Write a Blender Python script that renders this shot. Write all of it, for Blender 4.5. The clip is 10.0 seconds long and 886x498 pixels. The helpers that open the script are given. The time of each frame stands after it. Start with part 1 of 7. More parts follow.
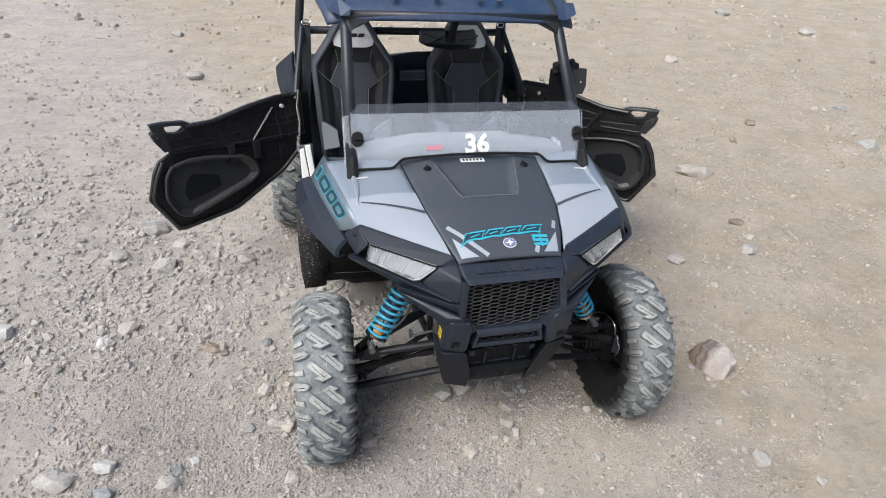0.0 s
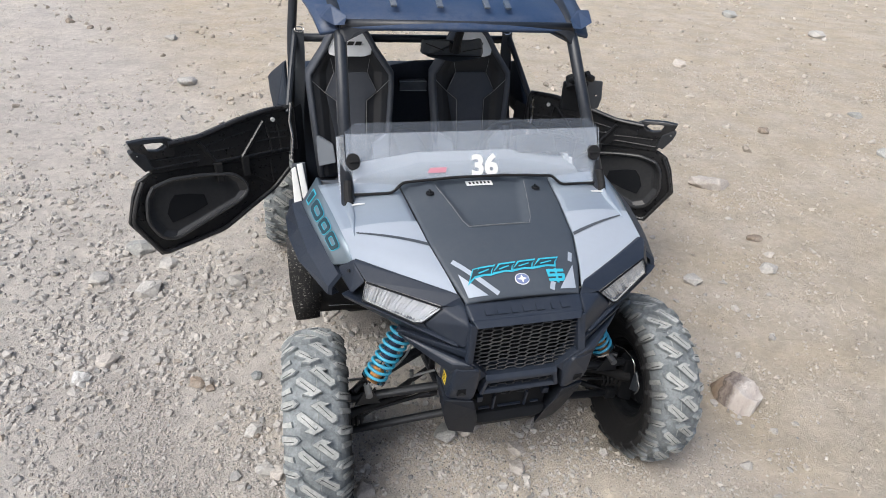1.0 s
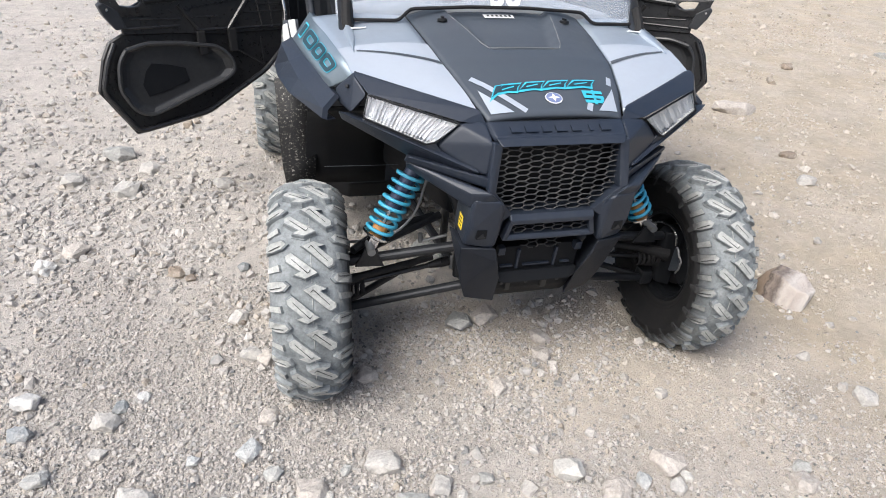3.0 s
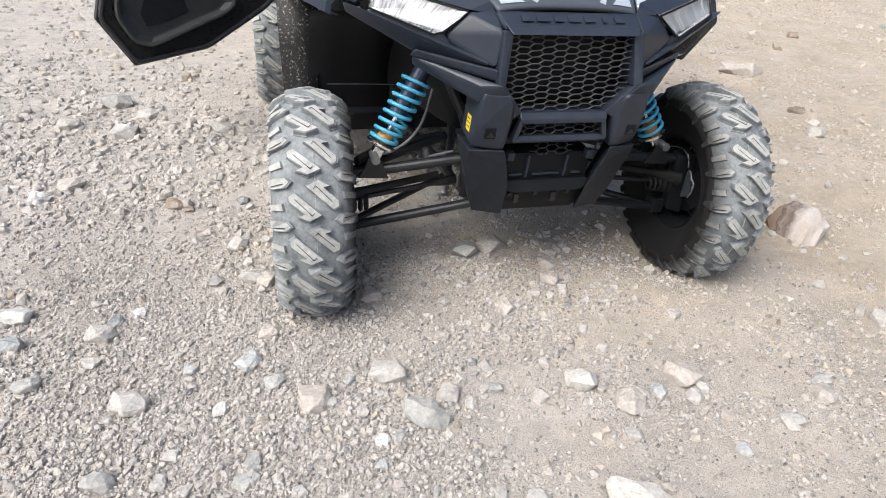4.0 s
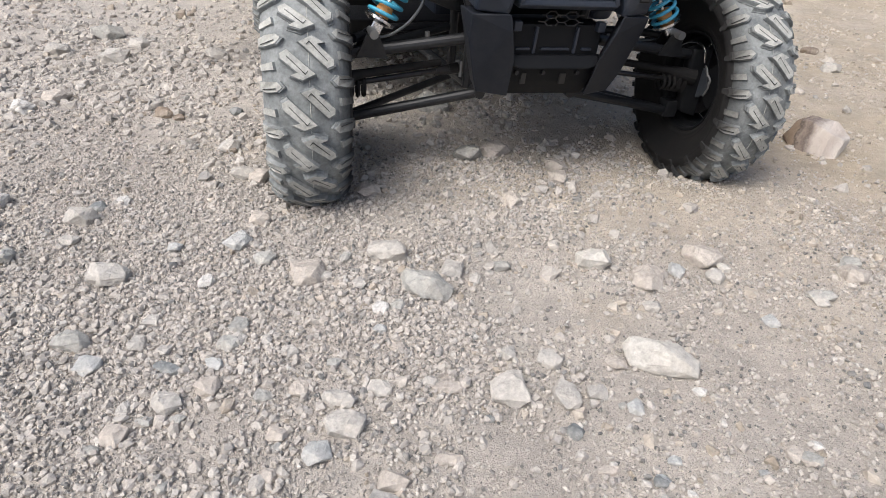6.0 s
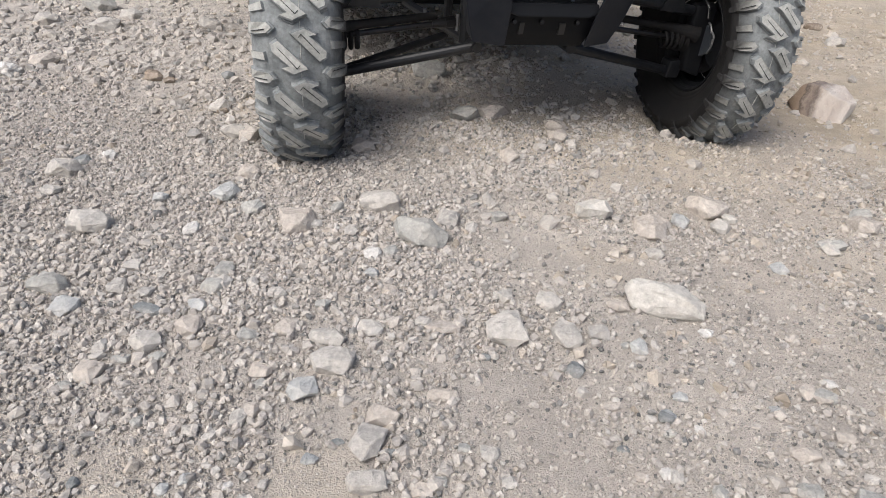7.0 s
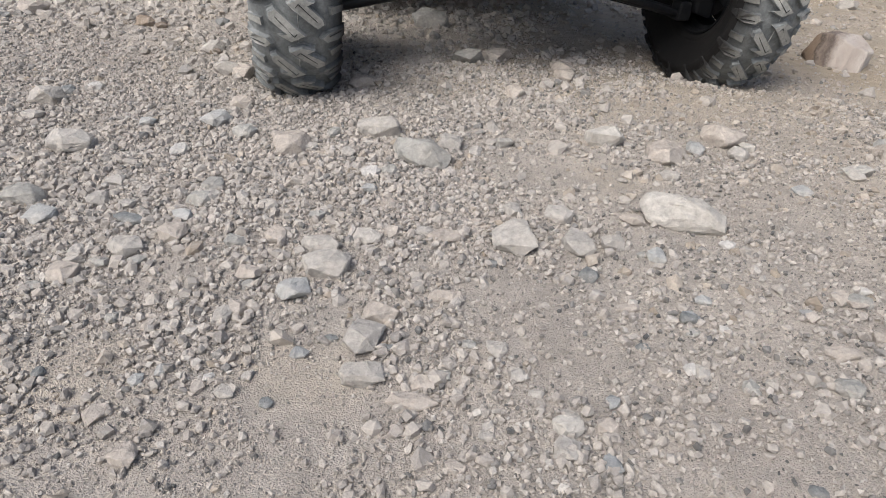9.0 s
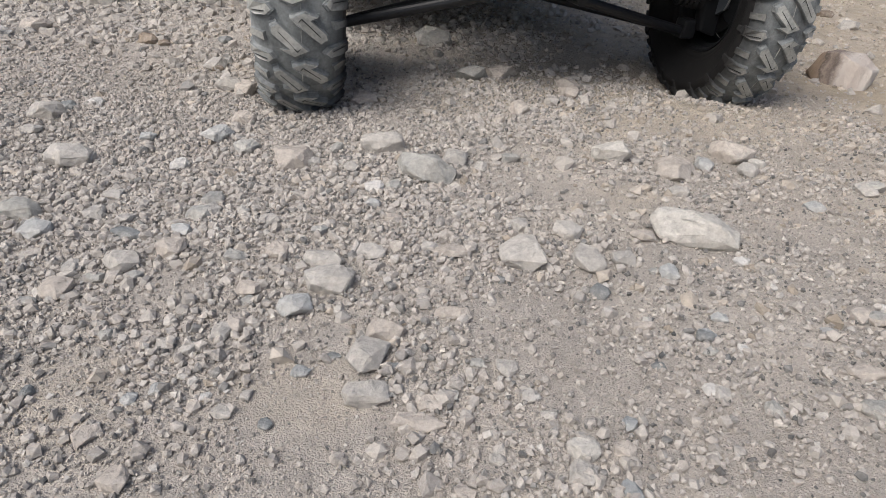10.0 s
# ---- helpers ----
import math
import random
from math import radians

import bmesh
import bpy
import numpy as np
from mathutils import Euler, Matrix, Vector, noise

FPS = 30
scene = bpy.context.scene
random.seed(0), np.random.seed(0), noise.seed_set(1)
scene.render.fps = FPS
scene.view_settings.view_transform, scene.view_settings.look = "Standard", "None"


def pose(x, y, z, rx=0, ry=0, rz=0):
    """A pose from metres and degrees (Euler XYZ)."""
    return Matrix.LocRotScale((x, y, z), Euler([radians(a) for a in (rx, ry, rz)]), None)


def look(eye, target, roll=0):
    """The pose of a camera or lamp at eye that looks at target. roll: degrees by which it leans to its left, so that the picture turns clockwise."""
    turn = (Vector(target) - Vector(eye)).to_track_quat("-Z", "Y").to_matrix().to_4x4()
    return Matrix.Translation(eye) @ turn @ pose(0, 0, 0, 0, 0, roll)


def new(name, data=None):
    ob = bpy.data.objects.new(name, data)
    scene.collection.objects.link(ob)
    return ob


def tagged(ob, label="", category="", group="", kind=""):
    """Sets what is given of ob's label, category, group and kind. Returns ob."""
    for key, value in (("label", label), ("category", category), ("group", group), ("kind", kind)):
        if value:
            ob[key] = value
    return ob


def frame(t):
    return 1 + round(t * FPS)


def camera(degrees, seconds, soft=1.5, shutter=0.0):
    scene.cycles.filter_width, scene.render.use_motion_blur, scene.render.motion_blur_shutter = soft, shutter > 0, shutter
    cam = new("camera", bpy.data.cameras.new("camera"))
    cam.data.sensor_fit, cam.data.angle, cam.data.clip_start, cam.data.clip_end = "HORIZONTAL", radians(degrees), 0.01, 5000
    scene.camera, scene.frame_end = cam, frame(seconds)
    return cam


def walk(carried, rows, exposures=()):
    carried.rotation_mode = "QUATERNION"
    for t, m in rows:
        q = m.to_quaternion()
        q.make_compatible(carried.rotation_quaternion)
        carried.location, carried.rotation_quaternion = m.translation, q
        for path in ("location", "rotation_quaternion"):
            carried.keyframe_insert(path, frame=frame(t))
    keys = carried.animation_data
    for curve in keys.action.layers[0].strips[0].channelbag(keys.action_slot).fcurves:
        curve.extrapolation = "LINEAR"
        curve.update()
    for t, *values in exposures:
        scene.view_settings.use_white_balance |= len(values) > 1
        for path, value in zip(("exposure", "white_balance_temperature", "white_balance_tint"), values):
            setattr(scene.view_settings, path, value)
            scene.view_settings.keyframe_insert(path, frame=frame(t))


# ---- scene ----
cam = camera(70.0, 10.0, soft=0.95)
PATH = [
    (0, (0.336, -0.414, 2.098), (0.155, 1.276, 1.043), 2.4),
    (0.5, (0.308, -0.253, 2.088), (0.128, 1.437, 1.034), 2.4),
    (1, (0.288, -0.158, 2.077), (0.107, 1.532, 1.022), 2.4),
    (1.5, (0.277, -0.119, 1.997), (0.096, 1.572, 0.944), 2.4),
    (2, (0.271, -0.109, 1.81), (0.09, 1.582, 0.758), 2.4),
    (2.2, (0.269, -0.108, 1.731), (0.087, 1.582, 0.678), 2.4),
    (3.5, (0.261, -0.193, 1.333), (0.082, 1.496, 0.277), 2.4),
    (4, (0.261, -0.235, 1.209), (0.083, 1.454, 0.153), 2.5),
    (4.5, (0.264, -0.269, 1.113), (0.084, 1.42, 0.057), 2.5),
    (5, (0.269, -0.294, 1.017), (0.088, 1.395, -0.039), 2.5),
    (5.5, (0.273, -0.304, 0.943), (0.091, 1.384, -0.114), 2.5),
    (7, (0.299, -0.324, 0.74), (0.117, 1.363, -0.318), 2.5),
    (7.5, (0.305, -0.333, 0.687), (0.122, 1.353, -0.373), 2.5),
    (8, (0.308, -0.34, 0.634), (0.124, 1.346, -0.427), 2.5),
    (8.5, (0.308, -0.342, 0.595), (0.124, 1.343, -0.467), 2.5),
    (9, (0.305, -0.342, 0.561), (0.121, 1.343, -0.501), 2.6),
    (9.5, (0.298, -0.342, 0.534), (0.114, 1.342, -0.528), 2.6),
    (9.9, (0.2945, -0.342, 0.5205), (0.1105, 1.3415, -0.5415), 2.6),
    (10, (0.294, -0.322, 0.537), (0.102, 1.397, -0.468), 2.6),
]
walk(cam, [(t, look(eye, target, roll)) for t, eye, target, roll in PATH],
     [(0.0, -0.13, 6130, 8), (1.0, -0.05, 6130, 8), (2.0, 0.08, 6130, 8), (3.4, 0.30, 6200, 9), (4.5, 0.28, 6280, 9), (5.6, 0.11, 6340, 10), (7.0, -0.07, 6380, 10), (8.0, -0.17, 6410, 10), (10.0, -0.34, 6410, 10)])

# ---- light ----
SUN_UP, SUN_TURN = 55.0, 216.0
world = bpy.data.worlds.new("sky")
scene.world = world
world.use_nodes = True
wn, wl = world.node_tree.nodes, world.node_tree.links
sky = wn.new("ShaderNodeTexSky")
sky.sky_type = "NISHITA"
sky.sun_disc = False
sky.sun_elevation, sky.sun_rotation = radians(SUN_UP), radians(SUN_TURN)
sky.dust_density, sky.air_density, sky.ozone_density = 6.5, 1.0, 1.0
wl.new(sky.outputs["Color"], wn["Background"].inputs["Color"])
wn["Background"].inputs["Strength"].default_value = 0.15
sun = new("sun", bpy.data.lights.new("sun", "SUN"))
sun.data.energy, sun.data.angle, sun.data.color = 2.6, radians(42.0), (1.0, 0.98, 0.945)
sun.matrix_world = pose(0, 0, 8, 90 - SUN_UP, 0, 180 - SUN_TURN)


# ---- materials ----
def material(name, rough=0.5, metal=0.0):
    m = bpy.data.materials.new(name)
    m.use_nodes = True
    b = m.node_tree.nodes["Principled BSDF"]
    b.inputs["Roughness"].default_value, b.inputs["Metallic"].default_value = rough, metal
    return m, m.node_tree.nodes, m.node_tree.links, b


def ramp(nodes, stops):
    r = nodes.new("ShaderNodeValToRGB")
    while len(r.color_ramp.elements) < len(stops):
        r.color_ramp.elements.new(0.5)
    for e, (p, c) in zip(r.color_ramp.elements, stops):
        e.position, e.color = p, (*c, 1)
    return r


def noise_tex(nodes, links, scale, detail=4.0, rough=0.55, coords="Object"):
    n = nodes.new("ShaderNodeTexNoise")
    n.inputs["Scale"].default_value, n.inputs["Detail"].default_value = scale, detail
    n.inputs["Roughness"].default_value = rough
    c = nodes.new("ShaderNodeTexCoord")
    links.new(c.outputs[coords], n.inputs["Vector"])
    return n


def bump(nodes, links, bsdf, height, strength, distance):
    b = nodes.new("ShaderNodeBump")
    b.inputs["Strength"].default_value, b.inputs["Distance"].default_value = strength, distance
    links.new(height, b.inputs["Height"])
    links.new(b.outputs["Normal"], bsdf.inputs["Normal"])
    return b


def mixed(nodes, links, fac, a, b):
    m = nodes.new("ShaderNodeMix")
    m.data_type = "RGBA"
    links.new(fac, m.inputs[0])
    for sock, v in ((m.inputs[6], a), (m.inputs[7], b)):
        if isinstance(v, tuple):
            sock.default_value = (*v, 1)
        else:
            links.new(v, sock)
    return m.outputs[2]


def worn(name, base, dust, amount, rough, metal=0.0, patch=5.0, grain=180.0, relief=0.15, coat=0.0, gloss=0.5):
    """A coloured surface with a film of pale dust in two scales and a fine moulded grain."""
    m, n, l, b = material(name, rough, metal)
    big, small = noise_tex(n, l, patch, 5, 0.6), noise_tex(n, l, patch * 9, 6, 0.7)
    mul = n.new("ShaderNodeMath")
    mul.operation = "MULTIPLY"
    l.new(big.outputs["Fac"], mul.inputs[0])
    l.new(small.outputs["Fac"], mul.inputs[1])
    r = ramp(n, [(0.16, (0, 0, 0)), (0.42, (amount, amount, amount))])
    l.new(mul.outputs[0], r.inputs["Fac"])
    l.new(mixed(n, l, r.outputs["Color"], base, dust), b.inputs["Base Color"])
    rr = n.new("ShaderNodeMapRange")
    rr.inputs["To Min"].default_value, rr.inputs["To Max"].default_value = rough - 0.06, min(1, rough + 0.18)
    l.new(small.outputs["Fac"], rr.inputs["Value"])
    l.new(rr.outputs[0], b.inputs["Roughness"])
    b.inputs["Coat Weight"].default_value = coat
    b.inputs["Specular IOR Level"].default_value = gloss
    g = noise_tex(n, l, grain, 2, 0.5)
    bump(n, l, b, g.outputs["Fac"], relief, 0.002)
    return m


DUST = (0.38, 0.36, 0.33)
BLACK = worn("black_plastic", (0.0140, 0.0205, 0.0345), DUST, 0.035, 0.40, grain=700)
DARK = worn("dark_plastic", (0.005, 0.006, 0.008), DUST, 0.012, 0.55, grain=500, gloss=0.22)
LOWBLACK = worn("matt_black_plastic", (0.009, 0.012, 0.019), DUST, 0.03, 0.5, grain=600, gloss=0.3)
HOODBLACK = worn("satin_dark_paint", (0.050, 0.061, 0.077), DUST, 0.04, 0.42, grain=900, relief=0.06)
SILVER = worn("silver_paint", (0.375, 0.432, 0.50), DUST, 0.10, 0.36, metal=0.5, grain=900, relief=0.03, coat=0.35)
WHITE = worn("white_vinyl", (0.45, 0.495, 0.555), DUST, 0.08, 0.40, metal=0.3, grain=800, relief=0.03)
SIDEBLUE = worn("blue_grey_paint", (0.17, 0.22, 0.265), DUST, 0.12, 0.36, metal=0.3, grain=900, relief=0.03, coat=0.2)
STEEL = worn("black_steel", (0.014, 0.016, 0.020), DUST, 0.05, 0.38, metal=0.2, grain=400)
BLUEROOF = worn("blue_roof_plastic", (0.020, 0.045, 0.105), DUST, 0.12, 0.35, grain=600, relief=0.08)
BOSSBLUE = worn("pale_blue_plastic", (0.06, 0.085, 0.125), DUST, 0.25, 0.5, grain=300)
REARBLUE = worn("dark_blue_plastic", (0.010, 0.017, 0.030), DUST, 0.03, 0.6, grain=500, gloss=0.25)
SLATE = worn("slate_plastic", (0.05, 0.06, 0.075), DUST, 0.14, 0.45, grain=600)
LIPGLINT = worn("lip_highlight_grey", (0.13, 0.137, 0.145), DUST, 0.2, 0.5, grain=300)
SPRING = worn("blue_spring_coat", (0.05, 0.36, 0.55), DUST, 0.12, 0.32, grain=300, relief=0.05)
LAMPBOWL = worn("bright_reflector", (0.72, 0.73, 0.74), DUST, 0.03, 0.16, metal=0.7, grain=60, relief=0.6)
LAMPGREY = worn("lamp_reflector", (0.50, 0.50, 0.49), DUST, 0.08, 0.35, metal=0.1, grain=120, relief=0.15)
TIESTEEL = worn("oily_steel", (0.030, 0.030, 0.033), DUST, 0.05, 0.25, metal=0.7, grain=400)
CHROME = worn("bright_steel", (0.72, 0.72, 0.72), DUST, 0.1, 0.18, metal=1.0, grain=300, relief=0.03)
GREYMETAL = worn("grey_cast_metal", (0.25, 0.26, 0.27), DUST, 0.25, 0.42, metal=0.7, grain=250)
ORANGE = worn("orange_rubber", (0.55, 0.25, 0.06), DUST, 0.25, 0.55, grain=200)
YELLOW = worn("yellow_label", (0.85, 0.62, 0.02), DUST, 0.08, 0.4)
CYAN = worn("cyan_vinyl", (0.04, 0.42, 0.56), DUST, 0.08, 0.35)
NAVY = worn("dark_teal_vinyl", (0.01, 0.035, 0.05), DUST, 0.05, 0.4)
BADGEBLUE = worn("badge_blue", (0.16, 0.20, 0.36), DUST, 0.05, 0.35)
PLATE = worn("white_sticker", (0.8, 0.8, 0.78), DUST, 0.06, 0.4)
INK = worn("black_ink", (0.02, 0.02, 0.02), DUST, 0.03, 0.5)
RED = worn("red_sticker", (0.60, 0.26, 0.32), DUST, 0.08, 0.4)
SEAT = worn("black_vinyl", (0.010, 0.011, 0.014), DUST, 0.03, 0.5, grain=350, relief=0.25)
SEATGREY = worn("grey_cloth", (0.055, 0.062, 0.078), DUST, 0.05, 0.8, grain=900, relief=0.5)
SEATPALE = worn("pale_grey_vinyl", (0.88, 0.90, 0.92), DUST, 0.15, 0.5, grain=400, relief=0.2)
SEATEDGE = worn("slate_vinyl", (0.060, 0.068, 0.085), DUST, 0.06, 0.5, grain=350, relief=0.25)
SEATHIP = worn("pale_slate_vinyl", (0.20, 0.22, 0.25), DUST, 0.08, 0.5, grain=350, relief=0.2)
SHELLGREY = worn("dull_slate_plastic", (0.034, 0.042, 0.054), DUST, 0.06, 0.45, grain=400)
STITCH = worn("grey_thread", (0.25, 0.25, 0.25), DUST, 0.1, 0.7)
RUBBER = worn("black_rubber", (0.008, 0.008, 0.009), DUST, 0.03, 0.66, grain=260, relief=0.3, patch=9, gloss=0.3)


def tread_rubber(name, unfilmed, dusted, pale):
    """Tyre rubber caked with dust over the tread and the outer side, and bare on the inner side wall."""
    m, n, l, b = material(name, 0.85)
    big, small = noise_tex(n, l, 16, 5, 0.65), noise_tex(n, l, 95, 5, 0.7)
    caked = ramp(n, [(0.36, dusted), (0.64, pale)])
    l.new(big.outputs["Fac"], caked.inputs["Fac"])
    speck = ramp(n, [(0.30, (0.72, 0.72, 0.72)), (0.62, (1.08, 1.08, 1.08))])
    l.new(small.outputs["Fac"], speck.inputs["Fac"])
    mu = n.new("ShaderNodeMix")
    mu.data_type, mu.blend_type = "RGBA", "MULTIPLY"
    mu.inputs[0].default_value = 1.0
    l.new(caked.outputs["Color"], mu.inputs[6])
    l.new(speck.outputs["Color"], mu.inputs[7])
    place, sep = n.new("ShaderNodeTexCoord"), n.new("ShaderNodeSeparateXYZ")
    l.new(place.outputs["Object"], sep.inputs[0])
    edge = n.new("ShaderNodeMath")
    edge.operation = "MULTIPLY_ADD"
    l.new(big.outputs["Fac"], edge.inputs[0])
    edge.inputs[1].default_value = 0.06
    l.new(sep.outputs["X"], edge.inputs[2])
    bare = n.new("ShaderNodeMapRange")
    bare.inputs["From Min"].default_value, bare.inputs["From Max"].default_value = 0.090, 0.138
    l.new(edge.outputs[0], bare.inputs["Value"])
    l.new(mixed(n, l, bare.outputs[0], mu.outputs[2], unfilmed), b.inputs["Base Color"])
    g = noise_tex(n, l, 220, 3, 0.6)
    bump(n, l, b, g.outputs["Fac"], 0.5, 0.0025)
    return m


TREADBASE = tread_rubber("dusty_tread_rubber", (0.013, 0.013, 0.014), (0.150, 0.165, 0.172), (0.275, 0.295, 0.30))
TREADLUG = tread_rubber("dust_coated_lug_rubber", (0.030, 0.030, 0.030), (0.32, 0.33, 0.315), (0.46, 0.465, 0.445))
FLAP, fn, fl, fb = material("mud_spattered_plastic", 0.65)
spatter = ramp(fn, [(0.54, (0.012, 0.012, 0.013)), (0.62, (0.09, 0.085, 0.075)), (0.70, (0.42, 0.40, 0.36))])
spot = noise_tex(fn, fl, 120, 3, 0.7)
fl.new(spot.outputs["Fac"], spatter.inputs["Fac"])
fl.new(spatter.outputs["Color"], fb.inputs["Base Color"])
bump(fn, fl, fb, spot.outputs["Fac"], 0.4, 0.002)


def glass(name, tint, rough, haze, sheen=None):
    """A thin clear sheet: see-through, glossy on top, with a streaked film for dust and sky glare."""
    m, n, l, b = material(name, rough)
    clear, gloss, film = n.new("ShaderNodeBsdfTransparent"), n.new("ShaderNodeBsdfGlossy"), n.new("ShaderNodeBsdfDiffuse")
    clear.inputs["Color"].default_value = (*tint, 1)
    gloss.inputs["Roughness"].default_value = rough
    film.inputs["Color"].default_value = (0.74, 0.80, 0.88, 1)
    sm = noise_tex(n, l, 6, 6, 0.65)
    mr = n.new("ShaderNodeMapRange")
    mr.inputs["To Min"].default_value, mr.inputs["To Max"].default_value = haze * 0.6, haze * 1.4
    l.new(sm.outputs["Fac"], mr.inputs["Value"])
    # dusty mixes in the film, a pale haze standing in for reflected sky
    dusty, shine, fr = n.new("ShaderNodeMixShader"), n.new("ShaderNodeMixShader"), n.new("ShaderNodeFresnel")
    fr.inputs["IOR"].default_value = 1.45
    l.new(mr.outputs[0], dusty.inputs[0])
    l.new(clear.outputs[0], dusty.inputs[1])
    l.new(film.outputs[0], dusty.inputs[2])
    if sheen is None:
        l.new(fr.outputs[0], shine.inputs[0])
    else:
        shine.inputs[0].default_value = sheen
    l.new(dusty.outputs[0], shine.inputs[1])
    l.new(gloss.outputs[0], shine.inputs[2])
    l.new(shine.outputs[0], n["Material Output"].inputs["Surface"])
    return m


SCREEN = glass("sky_hazed_plastic", (0.95, 0.97, 1.0), 0.04, 0.21)
LENS = glass("headlight_lens", (1, 1, 1), 0.03, 0.03, 0.05)


def stone_material(name, stops, per_island, lo=0.86, hi=1.1, dusty=0.35, scale=75):
    """Broken rock: a base tone picked piece by piece, mottled and veined, with dust lying on it."""
    m, n, l, b = material(name, 0.88)
    if per_island:
        src = n.new("ShaderNodeNewGeometry").outputs["Random Per Island"]
    else:
        src = n.new("ShaderNodeObjectInfo").outputs["Random"]
    tone = ramp(n, stops)
    l.new(src, tone.inputs["Fac"])
    mot = noise_tex(n, l, scale, 7, 0.75)
    big = noise_tex(n, l, 16, 5, 0.65)
    spread = n.new("ShaderNodeMapRange")
    spread.inputs["From Min"].default_value, spread.inputs["From Max"].default_value = 0.34, 0.66
    spread.inputs["To Min"].default_value, spread.inputs["To Max"].default_value = lo, hi
    l.new(mot.outputs["Fac"], spread.inputs["Value"])
    sc = n.new("ShaderNodeVectorMath")
    sc.operation = "SCALE"
    l.new(tone.outputs["Color"], sc.inputs[0])
    l.new(spread.outputs[0], sc.inputs["Scale"])
    dr = ramp(n, [(0.42, (0, 0, 0)), (0.66, (dusty, dusty, dusty))])
    l.new(big.outputs["Fac"], dr.inputs["Fac"])
    dusted = mixed(n, l, dr.outputs["Color"], sc.outputs[0], (0.45, 0.415, 0.372))
    # pale mineral flecks
    fleck = noise_tex(n, l, scale * 0.5, 8, 0.8)
    fr = ramp(n, [(0.56, (0, 0, 0)), (0.66, (0.42, 0.42, 0.42))])
    l.new(fleck.outputs["Fac"], fr.inputs["Fac"])
    l.new(mixed(n, l, fr.outputs["Color"], dusted, (0.58, 0.565, 0.54)), b.inputs["Base Color"])
    bump(n, l, b, mot.outputs["Fac"], 0.8, 0.45 / scale)
    return m


GRAVEL = stone_material("mixed_gravel", [
    (0.0, (0.17, 0.175, 0.177)), (0.06, (0.27, 0.266, 0.258)), (0.13, (0.36, 0.338, 0.316)), (0.30, (0.425, 0.394, 0.362)),
    (0.6, (0.475, 0.442, 0.406)), (0.88, (0.51, 0.478, 0.442)), (1.0, (0.55, 0.53, 0.50))], True, 0.72, 1.12, 0.35, 170)
# the darkest stops stand for shadowed gaps between the grains
GRIT = stone_material("crushed_grit", [
    (0.0, (0.10, 0.104, 0.106)), (0.12, (0.22, 0.213, 0.203)), (0.26, (0.36, 0.335, 0.308)), (0.5, (0.45, 0.415, 0.378)), (0.8, (0.51, 0.475, 0.435)), (1.0, (0.58, 0.555, 0.52))], True, 0.75, 1.12, 0.25, 200)
PALEGRAVEL = stone_material("pale_grey_gravel", [
    (0.0, (0.26, 0.26, 0.255)), (0.06, (0.34, 0.328, 0.312)), (0.20, (0.405, 0.382, 0.354)), (0.5, (0.445, 0.418, 0.386)), (0.85, (0.48, 0.450, 0.416)), (1.0, (0.54, 0.515, 0.485))], True, 0.76, 1.09, 0.5, 110)
TANGRAVEL = stone_material("tan_gravel", [
    (0.0, (0.26, 0.22, 0.175)), (0.14, (0.37, 0.32, 0.26)), (0.4, (0.46, 0.405, 0.34)), (0.8, (0.53, 0.475, 0.41)), (1.0, (0.56, 0.522, 0.475))], True, 0.75, 1.10, 0.4, 90)
TONES = {
    "cream": (0.60, 0.58, 0.54), "pale": (0.49, 0.47, 0.44), "grey": (0.40, 0.40, 0.38), "white": (0.62, 0.61, 0.59),
    "pink": (0.50, 0.455, 0.41), "blue": (0.34, 0.36, 0.37), "dark": (0.22, 0.238, 0.245), "mist": (0.45, 0.462, 0.46), "brown": (0.27, 0.215, 0.165)}
ROCK = {}
for key, c in TONES.items():
    ROCK[key] = stone_material(key + "_stone", [(0.0, tuple(v * 0.9 for v in c)), (1.0, tuple(v * 1.08 for v in c))], False, 0.68, 1.16, 0.3)


